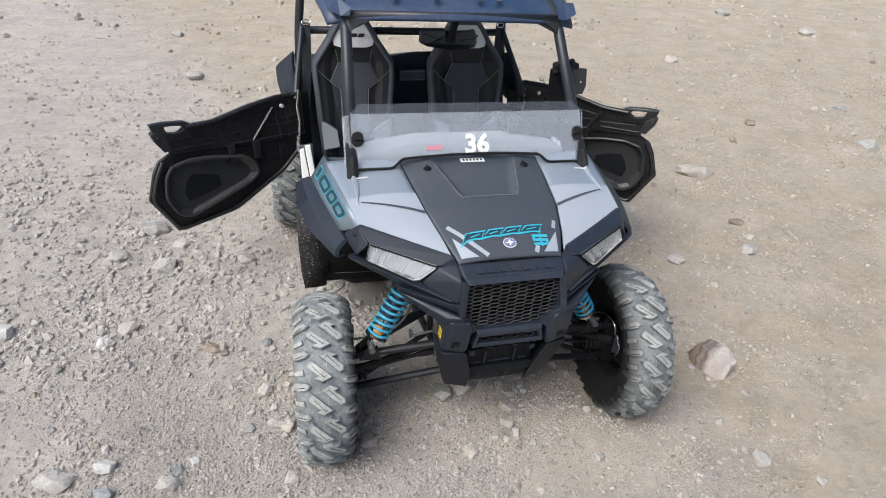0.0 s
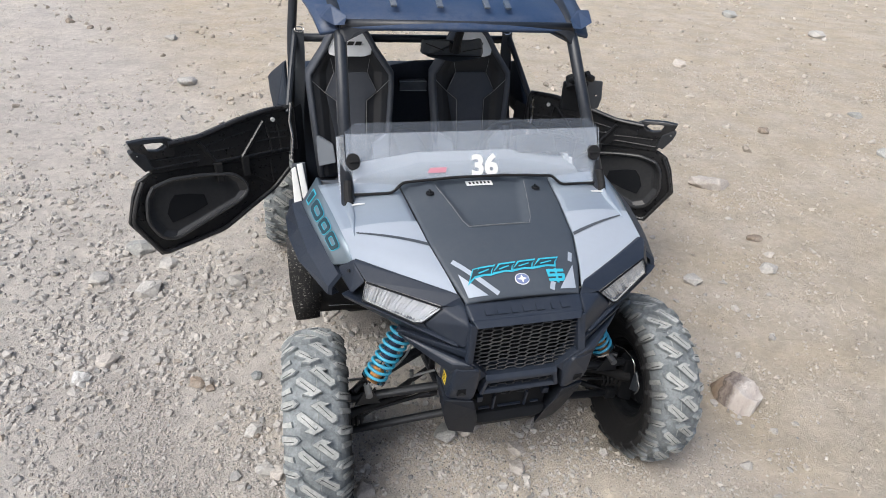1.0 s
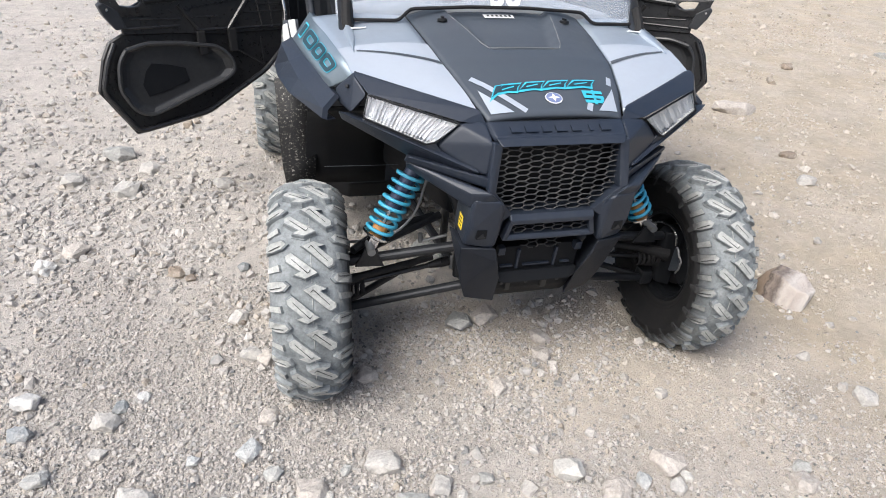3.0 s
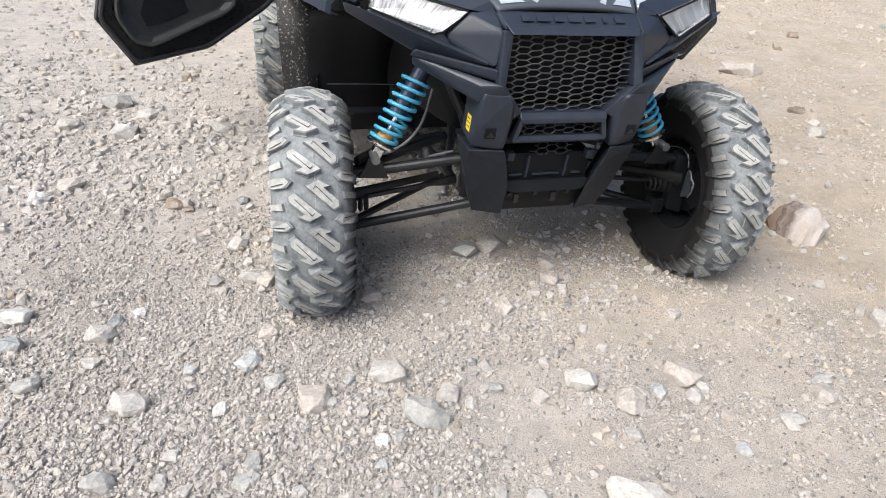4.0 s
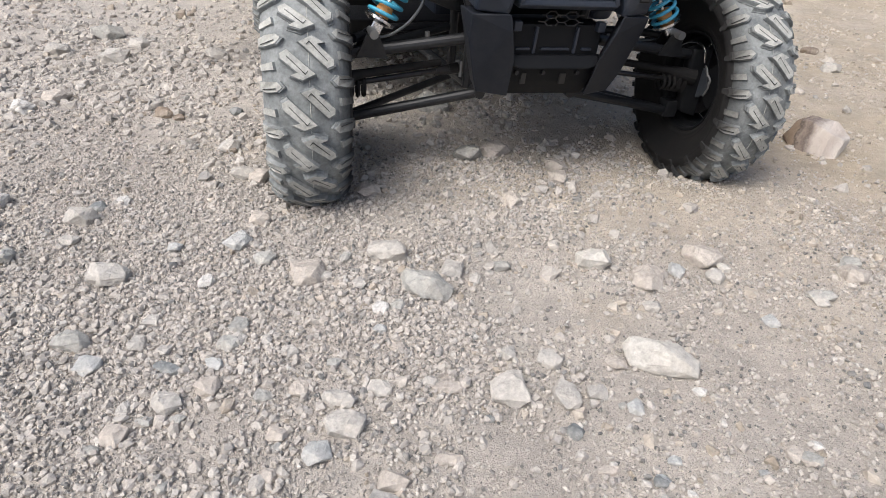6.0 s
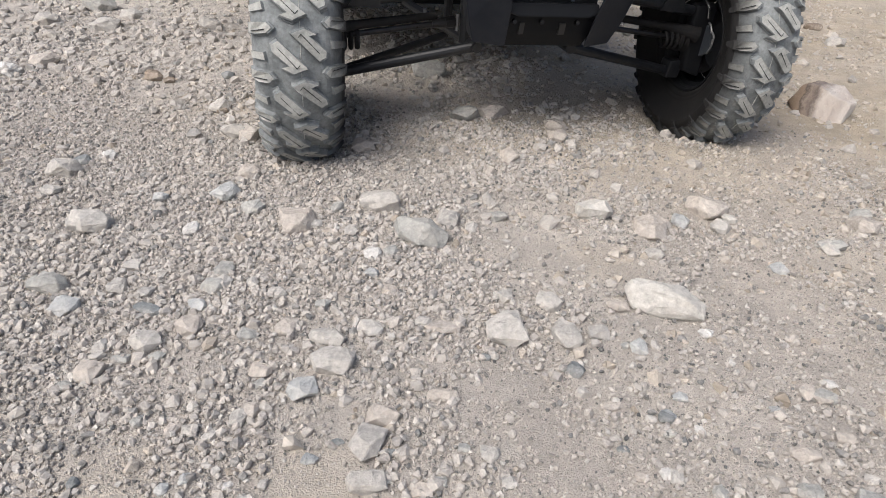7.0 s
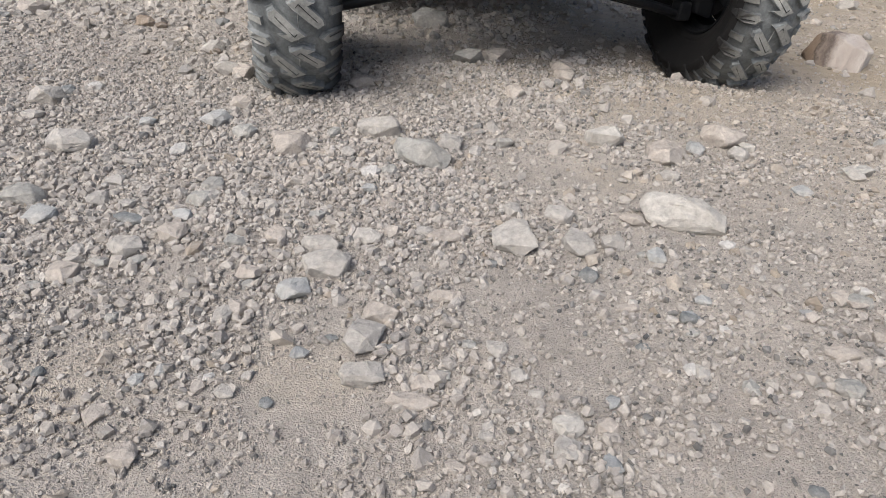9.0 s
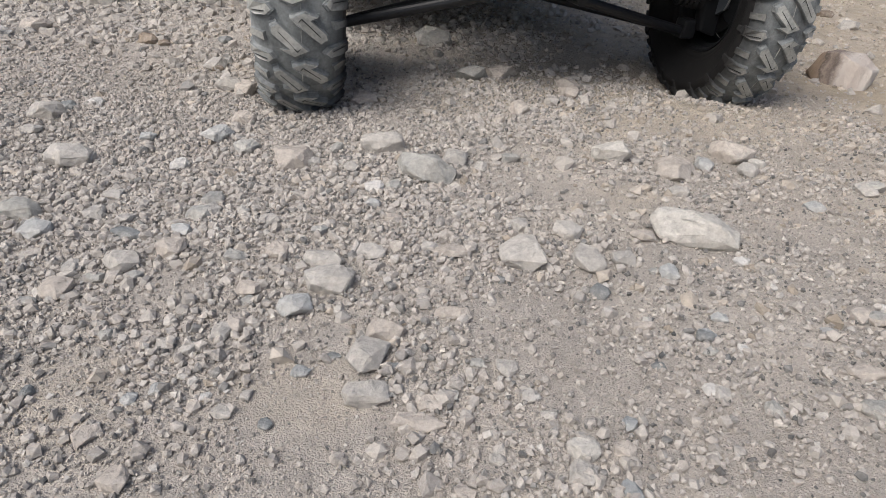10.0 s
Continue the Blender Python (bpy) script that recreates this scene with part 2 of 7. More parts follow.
def ground_material():
    m, n, l, b = material("dusty_gravel_ground", 0.95)
    big, mid, fine = noise_tex(n, l, 0.9, 5, 0.6), noise_tex(n, l, 9, 6, 0.65), noise_tex(n, l, 130, 5, 0.75)
    r1 = ramp(n, [(0.35, (0.50, 0.462, 0.422)), (0.52, (0.555, 0.513, 0.464)), (0.68, (0.575, 0.525, 0.458))])
    l.new(big.outputs["Fac"], r1.inputs["Fac"])
    r2 = ramp(n, [(0.40, (0, 0, 0)), (0.62, (0.6, 0.6, 0.6))])
    l.new(mid.outputs["Fac"], r2.inputs["Fac"])
    c0 = mixed(n, l, r2.outputs["Color"], r1.outputs["Color"], (0.44, 0.405, 0.368))
    # tan dust lies thicker towards one side
    place = n.new("ShaderNodeTexCoord")
    sep = n.new("ShaderNodeSeparateXYZ")
    l.new(place.outputs["Object"], sep.inputs[0])
    slope = n.new("ShaderNodeMath")
    slope.operation = "MULTIPLY_ADD"
    l.new(sep.outputs["Y"], slope.inputs[0])
    slope.inputs[1].default_value = 0.9
    l.new(sep.outputs["X"], slope.inputs[2])
    tan = n.new("ShaderNodeMapRange")
    tan.inputs["From Min"].default_value, tan.inputs["From Max"].default_value = 1.4, 3.3
    tan.inputs["To Min"].default_value, tan.inputs["To Max"].default_value = 0.0, 1.6
    l.new(slope.outputs[0], tan.inputs["Value"])
    patch = n.new("ShaderNodeMath")
    patch.operation = "MULTIPLY"
    l.new(tan.outputs[0], patch.inputs[0])
    l.new(noise_tex(n, l, 2.2, 4, 0.6).outputs["Fac"], patch.inputs[1])
    c = mixed(n, l, patch.outputs[0], c0, (0.475, 0.408, 0.315))
    # pockets of fine tan silt
    for x, y, across, deep, thick in ((0.48, 1.58, 0.85, 0.40, 0.8), (0.53, 0.87, 0.11, 0.10, 0.45), (-0.21, 0.17, 0.10, 0.09, 0.4), (0.06, 0.22, 0.10, 0.07, 0.4), (0.10, 1.00, 0.09, 0.10, 0.4), (-0.62, 1.62, 0.30, 0.16, 0.4)):
        off, size, far, fade, wide = n.new("ShaderNodeVectorMath"), n.new("ShaderNodeVectorMath"), n.new("ShaderNodeVectorMath"), n.new("ShaderNodeMapRange"), n.new("ShaderNodeMath")
        off.operation, size.operation, far.operation, wide.operation = "SUBTRACT", "DIVIDE", "LENGTH", "MULTIPLY_ADD"
        l.new(place.outputs["Object"], off.inputs[0])
        off.inputs[1].default_value, size.inputs[1].default_value = (x, y, 0), (across, deep, 1)
        l.new(off.outputs[0], size.inputs[0])
        l.new(size.outputs[0], far.inputs[0])
        l.new(mid.outputs["Fac"], wide.inputs[0])
        wide.inputs[1].default_value = 1.6
        l.new(far.outputs["Value"], wide.inputs[2])
        fade.inputs["From Min"].default_value, fade.inputs["From Max"].default_value = 1.2, 1.9
        fade.inputs["To Min"].default_value, fade.inputs["To Max"].default_value = thick, 0.0
        l.new(wide.outputs[0], fade.inputs["Value"])
        c = mixed(n, l, fade.outputs[0], c, (0.54, 0.478, 0.392))
    v = n.new("ShaderNodeTexVoronoi")
    v.inputs["Scale"].default_value = 450
    tc = n.new("ShaderNodeTexCoord")
    l.new(tc.outputs["Object"], v.inputs["Vector"])
    grit = ramp(n, [(0.0, (0.62, 0.62, 0.63)), (0.3, (0.93, 0.93, 0.93)), (1.0, (1.16, 1.15, 1.13))])
    l.new(v.outputs["Color"], grit.inputs["Fac"])
    mu = n.new("ShaderNodeMix")
    mu.data_type, mu.blend_type = "RGBA", "MULTIPLY"
    mu.inputs[0].default_value = 0.55
    l.new(c, mu.inputs[6])
    l.new(grit.outputs["Color"], mu.inputs[7])
    blot, wide_blot = noise_tex(n, l, 22, 6, 0.7), noise_tex(n, l, 3.2, 5, 0.65)
    tread = n.new("ShaderNodeMath")
    tread.operation = "ADD"
    l.new(blot.outputs["Fac"], tread.inputs[0])
    l.new(wide_blot.outputs["Fac"], tread.inputs[1])
    shade = n.new("ShaderNodeMapRange")
    shade.inputs["From Min"].default_value, shade.inputs["From Max"].default_value = 0.72, 1.28
    shade.inputs["To Min"].default_value, shade.inputs["To Max"].default_value = 0.77, 1.13
    l.new(tread.outputs[0], shade.inputs["Value"])
    last = n.new("ShaderNodeVectorMath")
    last.operation = "SCALE"
    l.new(mu.outputs[2], last.inputs[0])
    l.new(shade.outputs[0], last.inputs["Scale"])
    l.new(last.outputs[0], b.inputs["Base Color"])
    h = n.new("ShaderNodeMath")
    h.operation = "SUBTRACT"
    soft_grit = n.new("ShaderNodeMath")
    soft_grit.operation = "MULTIPLY"
    soft_grit.inputs[1].default_value = 0.45
    l.new(v.outputs["Distance"], soft_grit.inputs[0])
    l.new(fine.outputs["Fac"], h.inputs[0])
    l.new(soft_grit.outputs[0], h.inputs[1])
    h2 = n.new("ShaderNodeMath")
    h2.operation = "SUBTRACT"
    l.new(h.outputs[0], h2.inputs[0])
    l.new(mid.outputs["Fac"], h2.inputs[1])
    h3 = n.new("ShaderNodeMath")
    h3.operation = "MULTIPLY_ADD"
    l.new(noise_tex(n, l, 420, 3, 0.7).outputs["Fac"], h3.inputs[0])
    h3.inputs[1].default_value = 0.7
    l.new(h2.outputs[0], h3.inputs[2])
    bump(n, l, b, h3.outputs[0], 0.9, 0.006)
    return m


GROUND = ground_material()


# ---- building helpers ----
# Front bodywork and suspension are drawn upright, then sheared to fit the camera's view.
VIEW_SHEAR = Matrix(((1, 0, 0, 0), (0, 1.0806, -0.1295, 0.0404), (0, 0.006, 1.0286, 0.002), (0, 0, 0, 1)))
SHEARING = [True]


def part(name, bm, mat, parent, label="", at=None, smooth=False):
    """Links a bmesh as one mesh object under a thing or a part."""
    if SHEARING[0] and parent.matrix_basis == Matrix.Identity(4) or (SHEARING[0] and parent.name == "off_road_buggy"):
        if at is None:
            bmesh.ops.transform(bm, matrix=VIEW_SHEAR, verts=bm.verts[:])
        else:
            at = VIEW_SHEAR @ at
    me = bpy.data.meshes.new(name)
    bmesh.ops.recalc_face_normals(bm, faces=bm.faces[:])
    bm.to_mesh(me)
    bm.free()
    for mt in (mat if isinstance(mat, (list, tuple)) else [mat]):
        me.materials.append(mt)
    if smooth:
        for p in me.polygons:
            p.use_smooth = True
    ob = new(name, me)
    ob.parent = parent
    if at is not None:
        ob.matrix_basis = at
    if label:
        tagged(ob, label)
    return ob


def bevelled(bm, w, seg=2):
    if w > 0:
        bmesh.ops.remove_doubles(bm, verts=bm.verts[:], dist=1e-5)
        bmesh.ops.dissolve_limit(bm, angle_limit=radians(1.5), verts=bm.verts[:], edges=bm.edges[:])
        es = [e for e in bm.edges if len(e.link_faces) == 2 and e.calc_face_angle(0) > radians(14)]
        bmesh.ops.bevel(bm, geom=es, offset=w, segments=seg, profile=0.6, affect="EDGES", clamp_overlap=True)
    return bm


def add(bm, other, m=None):
    """Puts the geometry of one bmesh into another."""
    me = bpy.data.meshes.new("tmp")
    other.to_mesh(me)
    other.free()
    if m is not None:
        me.transform(m)
    bm.from_mesh(me)
    bpy.data.meshes.remove(me)
    return bm


def hull(pts, w=0.006, seg=2):
    bm = bmesh.new()
    for p in pts:
        bm.verts.new(p)
    bmesh.ops.convex_hull(bm, input=bm.verts[:])
    loose = [v for v in bm.verts if not v.link_faces]
    bmesh.ops.delete(bm, geom=loose, context="VERTS")
    return bevelled(bm, w, seg)


def box(c, s, w=0.004, rot=(0, 0, 0)):
    m = pose(*c, *rot)
    return hull([m @ Vector((a * s[0] / 2, b * s[1] / 2, d * s[2] / 2)) for a in (-1, 1) for b in (-1, 1) for d in (-1, 1)], w)


def slab(loop, off, w=0.003, seg=1):
    """A plate: a closed loop of points, thickened by the vector off."""
    bm = bmesh.new()
    a = [bm.verts.new(p) for p in loop]
    b = [bm.verts.new(Vector(p) + Vector(off)) for p in loop]
    n = len(a)
    fa, fb = bm.faces.new(a), bm.faces.new(b[::-1])
    for i in range(n):
        bm.faces.new((a[i], b[i], b[(i + 1) % n], a[(i + 1) % n]))
    bmesh.ops.triangulate(bm, faces=[fa, fb])
    return bevelled(bm, w, seg)


def tube(pts, r, sides=12, closed=False, cap=True):
    """A round bar swept along points; r may be one radius or one for each point."""
    pts = [Vector(p) for p in pts]
    n = len(pts)
    rs = r if isinstance(r, (list, tuple)) else [r] * n
    bm = bmesh.new()
    rings, ref = [], None
    for i, p in enumerate(pts):
        a = pts[i - 1] if (i > 0 or closed) else pts[i]
        b = pts[(i + 1) % n] if (i < n - 1 or closed) else pts[i]
        t = (b - a).normalized()
        if ref is None:
            ref = t.orthogonal().normalized()
        ref = (ref - t * ref.dot(t)).normalized()
        side = t.cross(ref)
        rings.append([bm.verts.new(p + rs[i] * (math.cos(k * math.tau / sides) * ref + math.sin(k * math.tau / sides) * side)) for k in range(sides)])
    for i in range(n if closed else n - 1):
        p, q = rings[i], rings[(i + 1) % n]
        for k in range(sides):
            bm.faces.new((p[k], p[(k + 1) % sides], q[(k + 1) % sides], q[k]))
    if cap and not closed:
        bm.faces.new(rings[0][::-1])
        bm.faces.new(rings[-1])
    return bm


def bent(pts, radius=0.05, steps=5):
    """A polyline with its corners rounded."""
    pts = [Vector(p) for p in pts]
    out = [pts[0]]
    for a, b, c in zip(pts, pts[1:], pts[2:]):
        u, v = (a - b), (c - b)
        d = min(radius, u.length * 0.45, v.length * 0.45)
        p, q = b + u.normalized() * d, b + v.normalized() * d
        for i in range(steps + 1):
            t = i / steps
            out.append((1 - t) ** 2 * p + 2 * t * (1 - t) * b + t * t * q)
    return out + [pts[-1]]


def lathe(profile, sides=48, closed=False):
    """Profile of (x, r) turned about the X axis."""
    bm = bmesh.new()
    rings = []
    for x, r in profile:
        rings.append([bm.verts.new((x, r * math.cos(k * math.tau / sides), r * math.sin(k * math.tau / sides))) for k in range(sides)])
    m = len(rings)
    for i in range(m if closed else m - 1):
        p, q = rings[i], rings[(i + 1) % m]
        for k in range(sides):
            bm.faces.new((p[k], p[(k + 1) % sides], q[(k + 1) % sides], q[k]))
    return bm


def grid(rows, thick=None):
    """A sheet through rows of points, thickened by the vector thick."""
    bm = bmesh.new()
    vs = [[bm.verts.new(p) for p in row] for row in rows]
    for a, b in zip(vs, vs[1:]):
        for i in range(len(a) - 1):
            bm.faces.new((a[i], a[i + 1], b[i + 1], b[i]))
    if thick is not None:
        geo = bmesh.ops.extrude_face_region(bm, geom=bm.faces[:])
        bmesh.ops.translate(bm, vec=thick, verts=[v for v in geo["geom"] if isinstance(v, bmesh.types.BMVert)])
    return bm


def lerp(a, b, t):
    return Vector(a) * (1 - t) + Vector(b) * t


def mir(pts, s):
    return [(s * p[0], p[1], p[2]) for p in pts]


def lettering(text, size, depth=0.0008, bold=0.0):
    """Flat letters of the built-in font, in the XY plane, centred."""
    cu = bpy.data.curves.new("letters", "FONT")
    cu.body, cu.size, cu.extrude, cu.offset = text, size, depth, bold
    cu.align_x, cu.align_y, cu.resolution_u = "CENTER", "CENTER", 3
    ob = new("letters", cu)
    me = bpy.data.meshes.new_from_object(ob)
    bpy.data.objects.remove(ob)
    bm = bmesh.new()
    bm.from_mesh(me)
    bpy.data.meshes.remove(me)
    return bm


def axes(origin, right, up):
    """Axes with X along right, Y along up (as near as can be) and Z out of the face."""
    x = Vector(right).normalized()
    z = x.cross(Vector(up)).normalized()
    y = z.cross(x)
    m = Matrix((x, y, z)).transposed().to_4x4()
    m.translation = origin
    return m


# ---- ground ----
def value_noise(x, y, scale, seed):
    """Smooth lattice noise between 0 and 1 over arrays of places."""
    rs = np.random.RandomState(seed)
    table = rs.rand(256, 256)
    u, v = np.asarray(x, float) * scale + 1000, np.asarray(y, float) * scale + 1000
    i, j = np.floor(u).astype(int), np.floor(v).astype(int)
    f, g = u - i, v - j
    f, g = f * f * (3 - 2 * f), g * g * (3 - 2 * g)
    a, b = table[i % 256, j % 256], table[(i + 1) % 256, j % 256]
    c, d = table[i % 256, (j + 1) % 256], table[(i + 1) % 256, (j + 1) % 256]
    return (a * (1 - f) + b * f) * (1 - g) + (c * (1 - f) + d * f) * g


CAR = pose(0.2776, 1.671, -0.078, 0, 0, 22.03) @ pose(0, 0, 0, 0, 2.06, 0)
WHEELS = {"front_right": (-0.661, -0.005, 0.344), "front_left": (0.667, -0.005, 0.352), "rear_right": (-0.690, 1.92, 0.365), "rear_left": (0.690, 1.92, 0.375)}
DIPS = [CAR @ Vector((x, y, z - 0.3465)) for x, y, z in WHEELS.values()]


def ground_z(x, y):
    x, y = np.asarray(x, float), np.asarray(y, float)
    side = 1 / (1 + np.exp(np.clip(-(x - 0.9) / 0.25, -50, 50))) / (1 + np.exp(np.clip(-(y - 1.55) / 0.2, -50, 50)))
    z = -0.05 * side - 0.004 * np.clip(x, -8, 8) * np.clip((y - 1.5) / 3, 0, 1)
    for d in DIPS:
        z = z + (d.z + 0.012 - z) * np.exp(-((x - d.x) ** 2 + (y - d.y) ** 2) / 0.16 ** 2)
    far = np.clip(np.hypot(x, y - 1.5) / 6, 0, 1)
    z = z + 0.012 * (value_noise(x, y, 2.2, 3) - 0.5) + 0.010 * (value_noise(x, y, 6.0, 4) - 0.5)
    z = z + 0.006 * (value_noise(x, y, 19.0, 5) - 0.5) + 0.05 * far * (value_noise(x, y, 0.6, 6) - 0.5)
    return z


def build_ground():
    def steps(lo, hi, fine, limit):
        a, s = [], fine
        v = lo
        out_lo, out_hi = [], []
        while v > -limit:
            s *= 1.25
            v -= s
            out_lo.append(max(v, -limit))
        v, s = hi, fine
        while v < limit:
            s *= 1.25
            v += s
            out_hi.append(min(v, limit))
        return np.array(out_lo[::-1] + list(np.arange(lo, hi + 1e-6, fine)) + out_hi)
    xs, ys = steps(-2.2, 2.6, 0.021, 400.0), steps(-0.2, 3.6, 0.021, 400.0)
    gx, gy = np.meshgrid(xs, ys)
    co = np.stack([gx.ravel(), gy.ravel(), ground_z(gx.ravel(), gy.ravel())], 1)
    nx, ny = len(xs), len(ys)
    i = (np.arange(ny - 1)[:, None] * nx + np.arange(nx - 1)[None]).ravel()
    quads = np.stack([i, i + 1, i + nx + 1, i + nx], 1)
    me = bpy.data.meshes.new("ground")
    me.vertices.add(len(co))
    me.vertices.foreach_set("co", co.ravel())
    me.loops.add(quads.size)
    me.loops.foreach_set("vertex_index", quads.ravel())
    me.polygons.add(len(quads))
    me.polygons.foreach_set("loop_start", np.arange(len(quads)) * 4)
    me.polygons.foreach_set("use_smooth", np.ones(len(quads), bool))
    me.update()
    me.validate()
    me.materials.append(GROUND)
    return tagged(new("ground", me), "dusty beige ground strewn with broken gravel", "ground", kind="structure")


build_ground()

# ---- the vehicle ----
vehicle = tagged(new("off_road_buggy"), "grey and black two-seat off-road buggy with both doors open, on gravel", "off-road vehicle")
vehicle.matrix_basis = CAR


# wheels
TREAD_R, HALF_CROWN, BEND = 0.331, 0.046, 0.064


def carcass(s):
    """Place (x, r) and outward normal at the arc length s from the middle of the tread."""
    g, a = (1 if s >= 0 else -1), abs(s)
    if a <= HALF_CROWN:
        return g * a, TREAD_R - 0.010 * (a / HALF_CROWN) ** 2, g * 0.29 * a / HALF_CROWN * 0.5, 1.0
    f = min((a - HALF_CROWN) / BEND, 1.5)
    return g * (HALF_CROWN + BEND * math.sin(f)), TREAD_R - 0.010 - BEND * (1 - math.cos(f)), g * math.sin(f), math.cos(f)


def tyre_mesh():
    verts, faces, mats = [], [], []

    def put(u, s, h):
        x, r, nx, nr = carcass(s)
        k = 1 / math.hypot(nx, nr)
        x, r = x + h * nx * k, r + h * nr * k
        a = u / 0.33
        verts.append((x, -r * math.cos(a), r * math.sin(a)))
        return len(verts) - 1

    def prism(poly, u0, h0, h1, shrink, mat):
        cu, cs = sum(p[0] for p in poly) / len(poly), sum(p[1] for p in poly) / len(poly)
        a = [put(u0 + u, s, h0) for u, s in poly]
        b = [put(u0 + cu + (u - cu) * shrink, cs + (s - cs) * shrink, h1) for u, s in poly]
        n = len(poly)
        for i in range(n):
            faces.append((a[i], a[(i + 1) % n], b[(i + 1) % n], b[i]))
            mats.append(1)
        faces.append(tuple(b))
        mats.append(mat)

    # carcass, turned
    sides = 72
    prof = []
    for s in np.linspace(-HALF_CROWN - BEND * 1.45, HALF_CROWN + BEND * 1.45, 23):
        x, r, _, _ = carcass(float(s))
        prof.append((x, r, abs(s) > HALF_CROWN + BEND * 1.2))
    end = prof[-1]
    # the sidewall draws in towards a narrow rim, with two rings moulded beside the bead
    tail = [(0.1075, 0.262), (0.0985, 0.246), (0.0900, 0.230), (0.0810, 0.212), (0.0745, 0.197), (0.0735, 0.194), (0.0745, 0.190), (0.0690, 0.185), (0.0685, 0.181), (0.0690, 0.177), (0.0640, 0.172), (0.0600, 0.165), (0.0450, 0.158)]
    prof = [(-x, r, True) for x, r in tail[::-1]] + prof + [(x, r, True) for x, r in tail]
    start = len(verts)
    for x, r, _ in prof:
        for k in range(sides):
            a = k * math.tau / sides
            verts.append((x, -r * math.cos(a), r * math.sin(a)))
    for i in range(len(prof) - 1):
        for k in range(sides):
            a, b = start + i * sides + k, start + i * sides + (k + 1) % sides
            faces.append((a, b, b + sides, a + sides))
            mats.append(0 if prof[i][0] > 0 and (prof[i][2] or prof[i + 1][2]) else 1)
    # lugs: two slanting hooked bars and four shoulder blocks to a pitch, and a moulding seam round the middle
    count = 18
    pitch = math.tau * 0.33 / count
    hook = [(0.0286, -0.0640), (0.0374, -0.0490), (-0.0120, 0.0080), (-0.0245, 0.0215), (-0.0385, -0.0110), (-0.0260, -0.0410), (-0.0200, -0.0225), (0.0140, -0.0630)]

    def bar(a, b, w):
        (ua, sa), (ub, sb) = a, b
        return [(ua + w, sa), (ub + w, sb), (ub - w, sb), (ua - w, sa)]
    wear = random.Random(9)
    for i in range(count):
        for turn, shift in ((1, 0.0), (-1, 0.23)):
            u0 = (i + shift) * pitch
            tall = 0.0165 + wear.uniform(-0.001, 0.001)
            poly = [(turn * (1.07 * u + wear.uniform(-0.0012, 0.0012)), turn * (1.03 * v + wear.uniform(-0.0012, 0.0012))) for u, v in hook]
            prism([(u * 1.10, v * 1.06) for u, v in poly], u0, -0.003, 0.0040, 0.95, 1)
            prism(poly, u0, 0.0030, tall - 0.002, 0.93, 1)
            prism([(u * 0.93, v * 0.94) for u, v in poly], u0, tall - 0.0025, tall, 0.93, 2)
            # dark raised strips stand for the shade in the lugs' fine grooves
            for a, b in (((0.0190, -0.0480), (-0.0235, -0.0055)), ((-0.0235, -0.0055), (-0.0160, 0.0010))):
                groove_shade = bar(a, b, 0.0013) if abs(a[0] - b[0]) > 0.02 else bar(a, b, 0.0011)
                prism([(turn * u, turn * v) for u, v in groove_shade], u0, tall - 0.0006, tall + 0.0006, 0.97, 0)
            g = -turn
            u1 = u0 - turn * 0.45 * pitch
            block = [(0.0175, 0.122), (0.0165, 0.095), (0.0150, 0.062), (0.000, 0.050), (-0.0155, 0.064), (-0.0185, 0.095), (-0.0120, 0.122)]
            big = [(turn * (u + wear.uniform(-0.001, 0.001)), g * v) for u, v in block]
            prism(big, u1, -0.003, 0.0100, 0.93, 1)
            prism([(u * 0.88, g * (0.090 + (abs(v) - 0.090) * 0.86)) for u, v in big], u1, 0.0095, 0.0120, 0.90, 2)
            prism([(turn * u, g * v) for u, v in ((0.0165, 0.112), (-0.0150, 0.112), (-0.0060, 0.152), (0.0130, 0.152))], u1, -0.003, 0.0045, 0.80, 1)
            prism([(turn * u, g * v) for u, v in bar((-0.004, 0.072), (-0.007, 0.106), 0.0011)], u1, 0.0114, 0.0126, 0.97, 0)
            small = [(turn * u, g * v) for u, v in ((0.0105, 0.120), (0.0120, 0.076), (-0.0100, 0.072), (-0.0095, 0.118))]
            prism(small, u0 - turn * 0.02 * pitch, -0.003, 0.0085, 0.84, 2)
    ring = [[put(k * math.tau * 0.33 / 144, 0.004 + e, h) for e, h in ((-0.0012, -0.0005), (0, 0.0016), (0.0012, -0.0005))] for k in range(144)]
    for a, b in zip(ring, ring[1:] + ring[:1]):
        for k in (0, 1):
            faces.append((a[k], a[k + 1], b[k + 1], b[k]))
            mats.append(2)
    me = bpy.data.meshes.new("tyre")
    me.from_pydata(verts, [], faces)
    for mt in (RUBBER, TREADBASE, TREADLUG):
        me.materials.append(mt)
    me.polygons.foreach_set("material_index", mats)
    bm = bmesh.new()
    bm.from_mesh(me)
    bmesh.ops.recalc_face_normals(bm, faces=bm.faces[:])
    bm.to_mesh(me)
    bm.free()
    for p in me.polygons:
        p.use_smooth = len(p.vertices) == 4 and p.material_index == 0
    return me


TYRE = tyre_mesh()
PHASE = {"front_right": -6.2, "front_left": 4.0, "rear_right": 7.0, "rear_left": 11.0}


